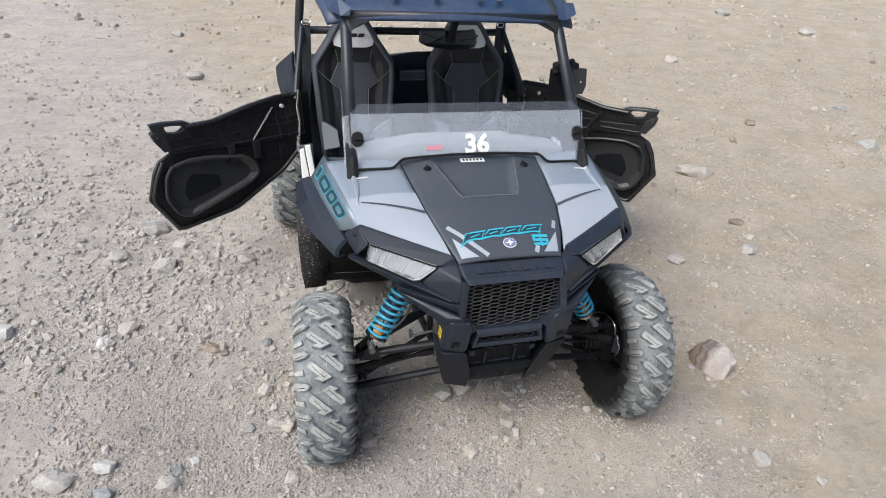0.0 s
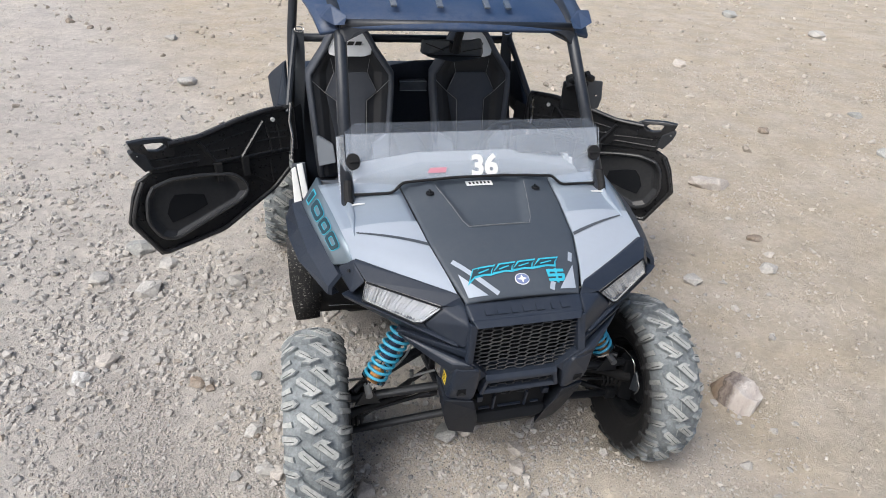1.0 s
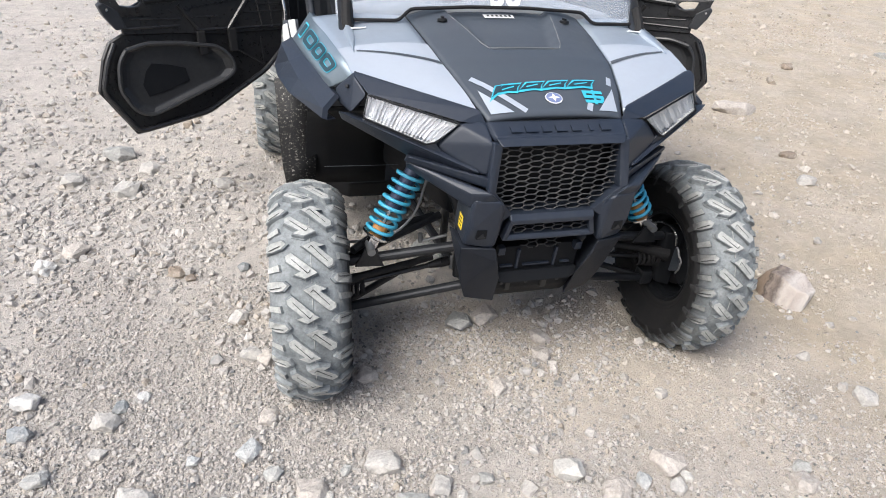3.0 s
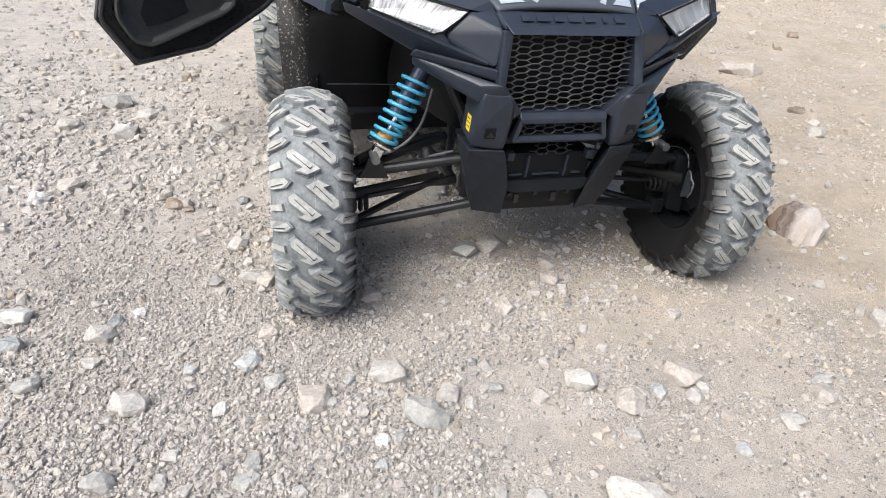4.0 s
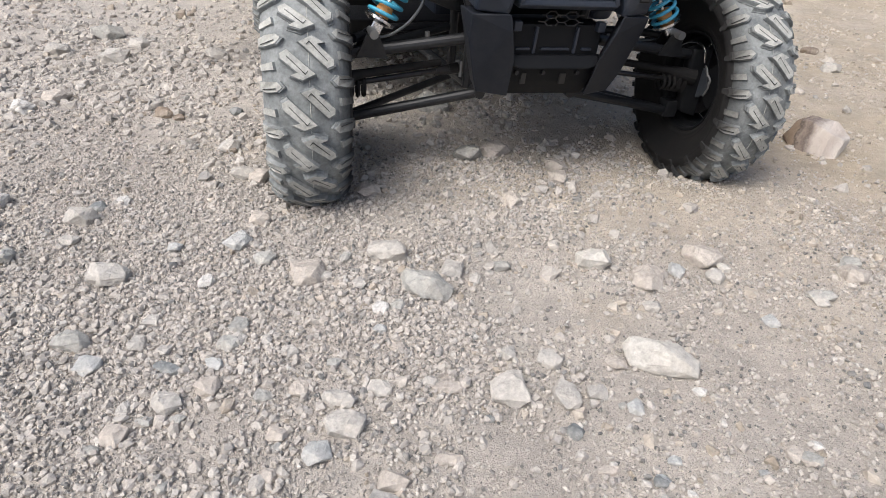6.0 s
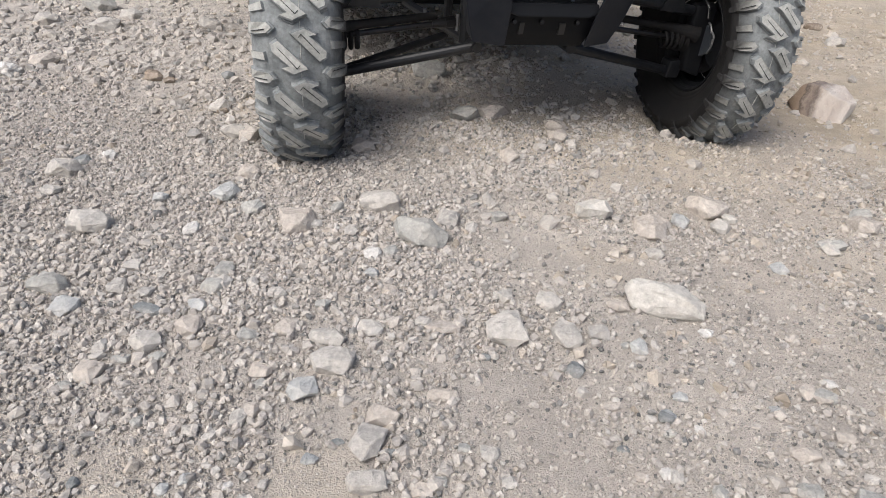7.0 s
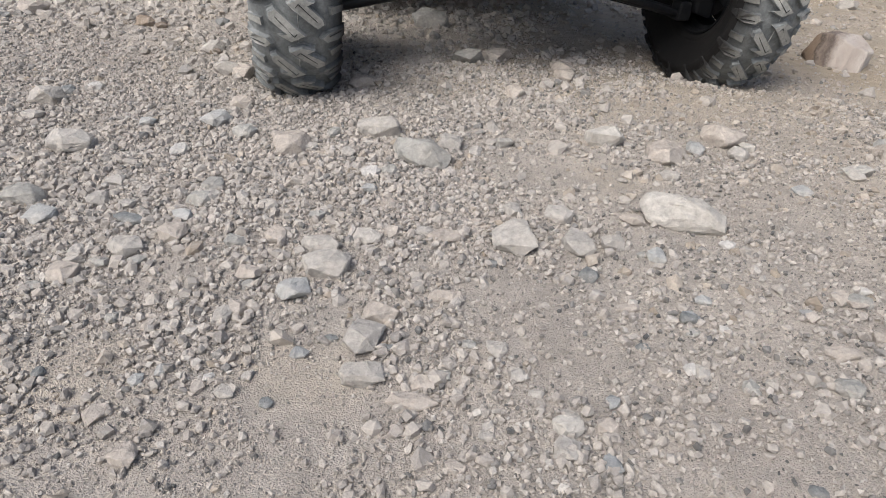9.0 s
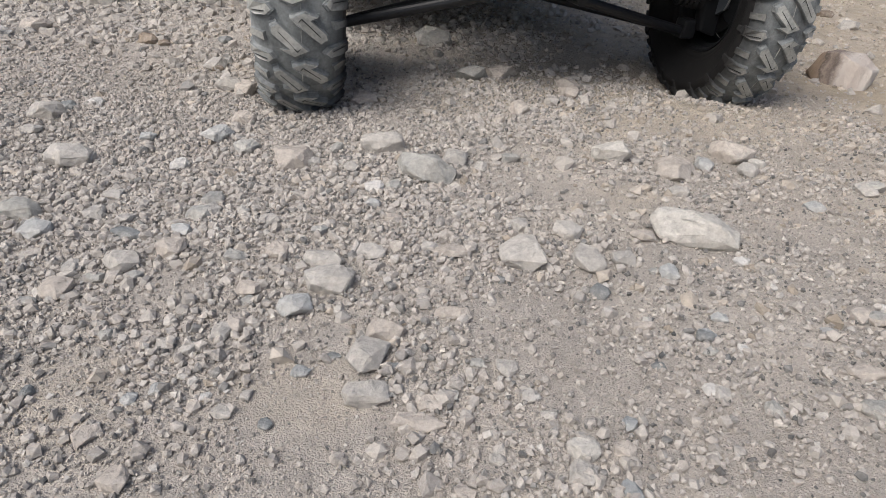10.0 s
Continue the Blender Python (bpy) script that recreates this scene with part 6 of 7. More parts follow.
    part("pocket_shade", slab([at(u, z, -0.006) for u, z in hollow], n * 0.004, 0.001), DARK, ob, "dark plate standing for the shade in the pocket")
    # ribs on the upper panel and two straps over the joint
    for p, q, r in (((0.130, 0.994), (0.262, 0.845), 0.010), ((0.463, 0.955), (0.398, 0.855), 0.010), ((0.262, 0.848), (0.398, 0.852), 0.007), ((0.12, 0.99), (0.10, 0.83), 0.005), ((0.0, 0.93), (0.13, 0.935), 0.004), ((-0.01, 0.90), (0.18, 0.905), 0.004), ((0.20, 0.965), (0.44, 0.935), 0.003), ((0.30, 0.90), (0.43, 0.905), 0.003), ((0.46, 0.90), (0.66, 0.915), 0.003), ((0.47, 0.875), (0.69, 0.88), 0.005), ((0.01, 0.84), (0.25, 0.845), 0.006), ((0.06, 0.99), (0.05, 0.83), 0.003), ((0.30, 0.80), (0.12, 0.68), 0.003), ((0.12, 0.80), (0.12, 0.68), 0.002)):
        part("rib", tube([at(*p, 0.002), at(*q, 0.002)], r, 8), DOORBLACK, ob)
    for u in (0.255, 0.392):
        part("strap", hull([at(u + du, z, o) for du in (-0.018, 0.018) for z in (0.755, 0.850) for o in (0.0, 0.022)], 0.006), RUBBER, ob, "black strap")
    part("bolt", tube([at(0.085, 1.000, 0.01), at(0.085, 1.000, 0.022)], 0.010, 10), PLATE, ob, "bright bolt head")
    for u, z in ((0.15, 0.97), (0.02, 0.84), (0.06, 0.84), (0.41, 0.845), (0.26, 0.845)):
        part("bolt", tube([at(u, z, 0.008), at(u, z, 0.016)], 0.006, 8), STEEL, ob)
    return ob


door(-1, 26.6)
door(1, 35.5, 0.055)


# ---- loose stones ----
def rock_points(rng, n, least=0.80):
    """Corners spread evenly over a ball, then jittered."""
    turn, pts = rng.uniform(0, math.tau), []
    for k in range(n):
        z = 1 - 2 * (k + 0.5) / n
        a = turn + k * 2.39996 + rng.uniform(-0.45, 0.45)
        r = math.sqrt(max(0, 1 - z * z))
        pts.append(Vector((r * math.cos(a), r * math.sin(a), z + rng.uniform(-0.12, 0.12))).normalized() * rng.uniform(least, 1.06))
    return pts


WORDS = {"cream": "flat cream broken stone lying on the gravel", "pale": "pale grey broken stone lying on the gravel", "grey": "dull grey angular stone lying on the gravel",
         "white": "small whitish stone lying on the gravel", "pink": "dusty pinkish beige stone half sunk in gravel", "blue": "light blue-grey stone lying on the gravel",
         "dark": "dark slate-blue stone lying on the gravel", "mist": "pale blue-grey broken stone lying on the gravel", "brown": "brown angular stone lying on dusty ground"}
rock_rng = random.Random(11)


def stone(tone, x, y, w, d, h, turn=None):
    """A broken stone of that width, depth and height, bedded in the ground."""
    bm = bmesh.new()
    for p in rock_points(rock_rng, 20 if w > 1.5 * d else 15, 0.80 if w > 1.5 * d else 0.62):
        # square the ball up a little, so that faces are broad
        q = Vector([math.copysign(abs(c) ** 0.82, c) for c in p])
        bm.verts.new((q.x * w * 0.66, q.y * d * 0.64, q.z * h * 0.86))
    bmesh.ops.convex_hull(bm, input=bm.verts[:])
    bmesh.ops.delete(bm, geom=[v for v in bm.verts if not v.link_faces], context="VERTS")
    bevelled(bm, min(w, d, h) * 0.06, 1)
    bmesh.ops.triangulate(bm, faces=bm.faces[:])
    for _ in range(2):
        bmesh.ops.subdivide_edges(bm, edges=[e for e in bm.edges if e.calc_length() > w * 0.12], cuts=1)
    shift = Vector((x, y, w)) * 31
    for v in bm.verts:
        q = v.co / w
        v.co += v.co.normalized() * (noise.noise(q * 5 + shift) * 0.035 + noise.noise(q * 13 + shift) * 0.022) * w
    me = bpy.data.meshes.new("stone")
    bmesh.ops.recalc_face_normals(bm, faces=bm.faces[:])
    bm.to_mesh(me)
    bm.free()
    me.materials.append(ROCK[tone])
    ob = new("stone", me)
    ob.matrix_basis = pose(x, y, float(ground_z(x, y)) + h * 0.34, rock_rng.uniform(-8, 8), rock_rng.uniform(-8, 8), rock_rng.uniform(-14, 14) if turn is None else turn)
    return tagged(ob, WORDS[tone], "stone", "loose stones")


stone("cream", 0.630, 0.718, 0.146, 0.062, 0.046, -10)
stone("pale", -0.003, 1.020, 0.103, 0.080, 0.043)
stone("grey", 0.113, 0.888, 0.107, 0.089, 0.045)
stone("white", 0.027, 0.792, 0.036, 0.041, 0.015)
stone("cream", 0.512, 1.078, 0.085, 0.083, 0.036)
stone("pink", 0.799, 1.150, 0.086, 0.086, 0.041)
stone("pink", 0.639, 1.027, 0.079, 0.086, 0.033)
stone("pale", 0.166, 0.972, 0.059, 0.068, 0.025)
stone("pink", -0.172, 0.893, 0.090, 0.089, 0.038)
stone("pale", -0.626, 0.800, 0.088, 0.064, 0.037)
stone("pale", -0.298, 0.453, 0.056, 0.054, 0.024)
stone("pink", -0.238, 0.500, 0.045, 0.042, 0.019)
stone("pale", 0.008, 0.513, 0.059, 0.033, 0.019)
stone("mist", 0.007, 0.388, 0.046, 0.053, 0.019)
stone("pale", 0.040, 0.448, 0.070, 0.049, 0.028)
stone("pink", -0.070, 0.524, 0.038, 0.044, 0.016)
stone("pale", 0.322, 0.578, 0.071, 0.082, 0.030)
stone("pale", 0.431, 0.589, 0.056, 0.064, 0.023)
stone("pale", 0.400, 0.681, 0.045, 0.052, 0.019)
stone("pale", 0.316, 0.687, 0.033, 0.038, 0.014)
stone("pink", 0.536, 0.700, 0.041, 0.036, 0.017)
stone("pale", 0.490, 0.606, 0.043, 0.031, 0.018)
stone("dark", 0.443, 0.503, 0.032, 0.037, 0.013)
stone("pale", 0.134, 0.295, 0.057, 0.066, 0.024)
stone("pink", 0.143, 0.346, 0.051, 0.036, 0.019)
stone("pale", 0.144, 0.228, 0.057, 0.041, 0.021)
stone("pale", 0.312, 0.298, 0.030, 0.029, 0.013)
stone("pink", 0.215, 0.198, 0.055, 0.022, 0.011)
stone("pink", 0.230, 0.405, 0.049, 0.022, 0.012)
stone("blue", 0.582, 0.417, 0.024, 0.026, 0.010)
stone("pink", -0.352, 0.370, 0.047, 0.045, 0.020)
stone("grey", -0.256, 0.633, 0.046, 0.043, 0.019)
stone("grey", -0.568, 0.583, 0.065, 0.043, 0.026)
stone("white", -0.846, 1.046, 0.052, 0.060, 0.022)
stone("white", -0.793, 1.154, 0.040, 0.046, 0.017)
stone("brown", -0.653, 1.566, 0.041, 0.047, 0.017)
stone("brown", -0.940, 1.779, 0.038, 0.044, 0.015)
stone("dark", -0.774, 1.895, 0.054, 0.062, 0.023)
stone("grey", 0.139, 1.691, 0.097, 0.103, 0.041)
stone("grey", -0.058, 2.152, 0.134, 0.134, 0.056)
stone("pink", 0.226, 1.749, 0.091, 0.105, 0.038)
stone("pink", 0.298, 1.386, 0.062, 0.071, 0.026)
stone("grey", 0.285, 1.023, 0.038, 0.044, 0.016)
stone("grey", 0.833, 0.290, 0.045, 0.052, 0.019)
stone("pale", 1.054, 1.028, 0.046, 0.053, 0.019)
stone("grey", 1.188, 1.201, 0.056, 0.047, 0.024)
stone("grey", 0.822, 0.509, 0.026, 0.030, 0.011)
stone("grey", 0.847, 0.506, 0.036, 0.022, 0.013)
stone("pink", 0.846, 0.415, 0.034, 0.026, 0.014)
stone("pink", 0.434, 1.565, 0.066, 0.074, 0.028)
stone("pink", -0.133, 1.369, 0.066, 0.076, 0.028)
stone("pink", -0.498, 1.405, 0.068, 0.071, 0.029)
stone("pale", -0.368, 0.428, 0.029, 0.033, 0.012)
stone("grey", -0.129, 0.492, 0.033, 0.030, 0.014)
stone("pink", -0.072, 0.412, 0.037, 0.028, 0.015)
stone("cream", 0.402, 0.183, 0.040, 0.032, 0.017)
stone("pale", 0.401, 0.150, 0.031, 0.032, 0.013)
stone("blue", 0.450, 0.140, 0.025, 0.029, 0.010)
stone("pink", 0.448, 0.196, 0.024, 0.023, 0.010)
stone("blue", 0.459, 0.236, 0.018, 0.021, 0.008)
stone("pale", 0.341, 0.257, 0.020, 0.023, 0.008)
stone("pink", 0.279, 0.109, 0.024, 0.018, 0.009)
stone("dark", 0.046, 0.168, 0.017, 0.017, 0.007)
stone("pale", 0.309, 0.159, 0.019, 0.019, 0.008)
stone("pale", 0.752, 0.300, 0.028, 0.032, 0.012)
stone("pale", -0.070, 0.311, 0.028, 0.032, 0.012)
stone("pink", -0.074, 0.071, 0.030, 0.031, 0.013)
stone("dark", 0.661, 0.137, 0.020, 0.014, 0.007)
stone("blue", 0.059, 0.254, 0.025, 0.019, 0.010)
stone("pale", -1.587, 2.431, 0.118, 0.136, 0.050)
stone("pale", -1.526, 1.729, 0.077, 0.089, 0.032)
stone("white", -2.055, 1.726, 0.101, 0.116, 0.042)
stone("pale", -3.048, 5.841, 0.156, 0.179, 0.065)
stone("pale", 1.438, 3.153, 0.108, 0.106, 0.045)
stone("pink", 1.853, 4.552, 0.286, 0.123, 0.074)
stone("brown", 1.974, 3.752, 0.099, 0.051, 0.031)
stone("brown", 2.661, 5.908, 0.104, 0.120, 0.043)
stone("pale", -0.662, 1.580, 0.067, 0.075, 0.028)
stone("brown", -1.008, 1.797, 0.076, 0.053, 0.030)
stone("pale", -1.158, 2.587, 0.101, 0.080, 0.042)
stone("pale", -0.839, 1.034, 0.087, 0.071, 0.037)
stone("pale", -1.276, 0.976, 0.130, 0.083, 0.044)
stone("pale", -1.901, 2.472, 0.120, 0.117, 0.051)
stone("grey", 3.623, 5.552, 0.157, 0.181, 0.066)
stone("grey", 3.797, 6.648, 0.121, 0.139, 0.051)
stone("pale", 1.520, 1.560, 0.075, 0.085, 0.034)
stone("brown", -5.708, 7.911, 0.106, 0.122, 0.045)
stone("brown", -5.280, 7.688, 0.084, 0.097, 0.035)
stone("pale", -4.045, 7.440, 0.131, 0.151, 0.055)
stone("grey", 3.738, 11.556, 0.195, 0.224, 0.082)
stone("pale", 4.765, 10.469, 0.212, 0.244, 0.089)
stone("pink", 2.290, 8.154, 0.150, 0.180, 0.060)
stone("pale", -0.546, 1.405, 0.073, 0.060, 0.031)
stone("white", -1.531, 1.735, 0.080, 0.092, 0.034)
stone("white", -1.118, 1.067, 0.084, 0.062, 0.035)
stone("grey", -1.850, 2.810, 0.141, 0.152, 0.059)
stone("pale", -1.583, 2.434, 0.121, 0.139, 0.051)
stone("grey", -0.906, 0.819, 0.068, 0.061, 0.029)
stone("pink", 1.172, 1.143, 0.069, 0.066, 0.029)
stone("pale", 0.816, 1.078, 0.046, 0.052, 0.019)
stone("pink", 0.432, 1.658, 0.068, 0.063, 0.029)
stone("pale", -1.610, 2.694, 0.089, 0.102, 0.037)
stone("pale", -0.621, 0.800, 0.087, 0.049, 0.026)
stone("blue", -1.055, 0.954, 0.070, 0.050, 0.029)
stone("pink", -1.483, 1.859, 0.093, 0.096, 0.039)
stone("pale", 1.956, 3.371, 0.095, 0.109, 0.040)
stone("mist", -0.393, 1.007, 0.058, 0.075, 0.024)
stone("grey", -0.298, 0.939, 0.049, 0.047, 0.020)
stone("pink", -0.387, 1.143, 0.056, 0.072, 0.023)
stone("white", -0.399, 0.830, 0.037, 0.048, 0.016)
stone("pale", -0.442, 0.604, 0.038, 0.049, 0.016)
stone("pale", -0.451, 0.680, 0.032, 0.040, 0.014)
stone("pale", -0.375, 0.591, 0.028, 0.035, 0.012)
stone("pale", -0.250, 0.644, 0.045, 0.046, 0.019)
stone("mist", -0.494, 0.525, 0.054, 0.046, 0.019)
stone("dark", -0.345, 0.544, 0.051, 0.025, 0.011)
stone("grey", -0.255, 0.689, 0.039, 0.051, 0.017)
stone("pale", -0.122, 0.625, 0.032, 0.033, 0.013)
stone("pale", -0.366, 0.429, 0.027, 0.035, 0.011)
stone("pink", -0.157, 0.275, 0.022, 0.025, 0.009)
stone("grey", -0.261, 0.419, 0.026, 0.029, 0.011)
stone("grey", -0.316, 0.409, 0.030, 0.025, 0.010)
stone("grey", -0.065, 0.389, 0.018, 0.023, 0.007)
stone("white", -0.038, 0.195, 0.012, 0.016, 0.005)
stone("mist", -0.099, 0.195, 0.016, 0.020, 0.007)
stone("pink", -0.137, 0.118, 0.024, 0.032, 0.010)
stone("grey", -0.104, 0.983, 0.029, 0.038, 0.012)
stone("pale", 0.224, 0.950, 0.030, 0.039, 0.013)
stone("mist", 0.044, 0.721, 0.029, 0.031, 0.012)
stone("grey", 0.063, 0.811, 0.030, 0.039, 0.013)
stone("pale", -0.042, 0.877, 0.032, 0.042, 0.014)
stone("pink", 0.092, 0.671, 0.036, 0.021, 0.009)
stone("pink", 0.206, 0.573, 0.056, 0.028, 0.012)
stone("pale", 0.169, 0.585, 0.031, 0.027, 0.011)
stone("grey", 0.247, 0.247, 0.020, 0.017, 0.007)
stone("pink", 0.226, 0.230, 0.030, 0.022, 0.009)
stone("dark", 0.172, 0.285, 0.017, 0.012, 0.005)
stone("grey", 0.174, 0.241, 0.013, 0.017, 0.006)
stone("dark", 0.089, 0.291, 0.020, 0.012, 0.005)
stone("grey", 0.275, 0.309, 0.023, 0.018, 0.007)
stone("pink", 0.648, 1.043, 0.068, 0.075, 0.029)
stone("mist", 0.724, 1.084, 0.043, 0.055, 0.018)
stone("pale", 0.639, 0.914, 0.046, 0.041, 0.017)
stone("cream", 0.848, 1.114, 0.032, 0.042, 0.014)
stone("grey", 1.060, 1.039, 0.069, 0.047, 0.020)
stone("mist", 0.906, 0.918, 0.035, 0.045, 0.015)
stone("white", 0.691, 0.648, 0.026, 0.026, 0.011)
stone("mist", 0.560, 0.580, 0.028, 0.036, 0.012)
stone("dark", 0.580, 0.415, 0.026, 0.026, 0.011)
stone("grey", 0.579, 0.382, 0.022, 0.017, 0.007)
stone("mist", 0.609, 0.463, 0.024, 0.019, 0.008)
stone("white", 0.629, 0.400, 0.016, 0.020, 0.007)
stone("mist", 0.759, 0.463, 0.021, 0.018, 0.008)
stone("pink", 0.824, 0.512, 0.029, 0.037, 0.012)
stone("pink", 0.848, 0.504, 0.043, 0.022, 0.009)
stone("white", 0.871, 0.544, 0.023, 0.022, 0.009)
stone("pink", 0.774, 0.374, 0.042, 0.023, 0.010)
stone("grey", 0.758, 0.302, 0.031, 0.038, 0.013)
stone("grey", 0.633, 0.287, 0.024, 0.025, 0.010)
stone("dark", 0.507, 0.342, 0.018, 0.016, 0.007)
stone("white", 0.564, 0.307, 0.018, 0.018, 0.007)
stone("pink", 0.527, 0.298, 0.020, 0.019, 0.008)
stone("pale", 0.576, 0.302, 0.022, 0.022, 0.009)
stone("pale", -0.800, 0.924, 0.047, 0.039, 0.016)
stone("mist", -0.531, 0.944, 0.038, 0.037, 0.016)
stone("pale", -0.137, 0.896, 0.051, 0.039, 0.016)
stone("mist", -0.261, 0.567, 0.043, 0.029, 0.012)
stone("pale", -0.132, 0.279, 0.022, 0.022, 0.009)
stone("pale", -0.099, 0.278, 0.020, 0.026, 0.008)
stone("pink", -0.058, 0.330, 0.030, 0.031, 0.013)
stone("pale", -0.005, 0.172, 0.025, 0.022, 0.009)
stone("pale", 0.010, 0.204, 0.015, 0.019, 0.006)
stone("mist", -0.122, 0.176, 0.017, 0.022, 0.007)
stone("dark", -0.835, 1.101, 0.041, 0.053, 0.017)
stone("dark", 0.292, 0.511, 0.022, 0.016, 0.007)
stone("grey", 0.537, 0.584, 0.020, 0.016, 0.007)
stone("pink", 0.497, 0.428, 0.031, 0.018, 0.007)
stone("pale", 0.366, 0.232, 0.019, 0.014, 0.006)
stone("pale", 0.406, 0.207, 0.024, 0.012, 0.005)
stone("grey", -0.027, 0.605, 0.027, 0.028, 0.011)
stone("pale", 0.082, 0.554, 0.048, 0.039, 0.016)
stone("pale", -0.182, 0.650, 0.027, 0.028, 0.011)
stone("grey", -0.216, 0.283, 0.021, 0.024, 0.009)
stone("grey", -0.372, 0.336, 0.026, 0.022, 0.009)
stone("dark", -0.241, 0.166, 0.018, 0.020, 0.008)


# the large split rock beside the wheel: a wedge with a broken brown end, darkened for its shade, and a pale pinkish
# face
def split_rock():
    bm = bmesh.new()
    for p in ((-0.150, 0.000, 0.010), (-0.135, -0.045, 0.030), (-0.095, -0.085, 0.000), (-0.105, -0.015, 0.098), (-0.070, 0.090, 0.105), (-0.010, -0.110, -0.01), (-0.030, -0.055, 0.118), (0.000, -0.080, 0.085),
              (0.050, 0.085, 0.108), (0.065, -0.118, -0.01), (0.062, -0.075, 0.092), (0.120, -0.080, -0.01), (0.125, -0.035, 0.070), (0.135, 0.050, 0.062), (0.110, 0.110, -0.01), (-0.100, 0.110, -0.01)):
        bm.verts.new(p)
    bmesh.ops.convex_hull(bm, input=bm.verts[:])
    bevelled(bm, 0.005, 1)
    bmesh.ops.triangulate(bm, faces=bm.faces[:])
    for _ in range(3):
        bmesh.ops.subdivide_edges(bm, edges=[e for e in bm.edges if e.calc_length() > 0.012], cuts=1)
        bmesh.ops.triangulate(bm, faces=bm.faces[:])
    for v in bm.verts:
        c = v.co
        # layers across the break, and a rough surface
        c += c.normalized() * (noise.noise(Vector((c.x * 60, c.y * 9, c.z * 9))) * 0.0035 + noise.noise(c * 22) * 0.003 + noise.noise(c * 70) * 0.0018)
    me = bpy.data.meshes.new("rock")
    bmesh.ops.recalc_face_normals(bm, faces=bm.faces[:])
    bm.to_mesh(me)
    bm.free()
    m, n, l, b = material("split_rock", 0.85)
    place, sep = n.new("ShaderNodeTexCoord"), n.new("ShaderNodeSeparateXYZ")
    l.new(place.outputs["Object"], sep.inputs[0])
    wob = noise_tex(n, l, 14, 5, 0.7)
    along = n.new("ShaderNodeMath")
    along.operation = "MULTIPLY_ADD"
    l.new(wob.outputs["Fac"], along.inputs[0])
    along.inputs[1].default_value = 0.13
    l.new(sep.outputs["X"], along.inputs[2])
    # brown break to pale face; the darkest stops also hold the end's shade
    tone = ramp(n, [(0.0, (0.15, 0.105, 0.070)), (0.24, (0.27, 0.205, 0.150)), (0.29, (0.12, 0.095, 0.080)), (0.36, (0.30, 0.245, 0.205)), (0.43, (0.17, 0.140, 0.125)), (0.50, (0.36, 0.31, 0.275)), (0.62, (0.55, 0.505, 0.465)), (0.82, (0.46, 0.405, 0.365)), (1.0, (0.58, 0.54, 0.50))])
    fit = n.new("ShaderNodeMapRange")
    fit.inputs["From Min"].default_value, fit.inputs["From Max"].default_value = -0.09, 0.20
    l.new(along.outputs[0], fit.inputs["Value"])
    l.new(fit.outputs[0], tone.inputs["Fac"])
    mot = noise_tex(n, l, 90, 7, 0.75)
    dust = ramp(n, [(0.56, (0, 0, 0)), (0.72, (0.3, 0.3, 0.3))])
    l.new(mot.outputs["Fac"], dust.inputs["Fac"])
    l.new(mixed(n, l, dust.outputs["Color"], tone.outputs["Color"], (0.52, 0.46, 0.40)), b.inputs["Base Color"])
    bump(n, l, b, mot.outputs["Fac"], 0.8, 0.006)
    me.materials.append(m)
    ob = new("rock", me)
    ob.matrix_basis = pose(1.445, 2.165, float(ground_z(1.445, 2.165)) - 0.004, 0, 0, -36) @ Matrix.Diagonal((0.80, 0.78, 0.94, 1))
    return tagged(ob, "large split brown and pinkish rock beside a wheel", "rock")


split_rock()


# ---- gravel ----
def template(rng, n):
    """A broken pebble: few corners, pulled towards a box of its own proportions."""
    bm = bmesh.new()
    for p in rock_points(rng, n, 0.70):
        bm.verts.new([math.copysign(abs(c) ** 0.74, c) * rng.uniform(0.86, 1.08) for c in p])
    bmesh.ops.convex_hull(bm, input=bm.verts[:])
    bmesh.ops.delete(bm, geom=[v for v in bm.verts if not v.link_faces], context="VERTS")
    bmesh.ops.triangulate(bm, faces=bm.faces[:])
    bmesh.ops.recalc_face_normals(bm, faces=bm.faces[:])
    bm.verts.index_update()
    v = np.array([v.co[:] for v in bm.verts])
    f = np.array([[w.index for w in p.verts] for p in bm.faces])
    bm.free()
    return v, f


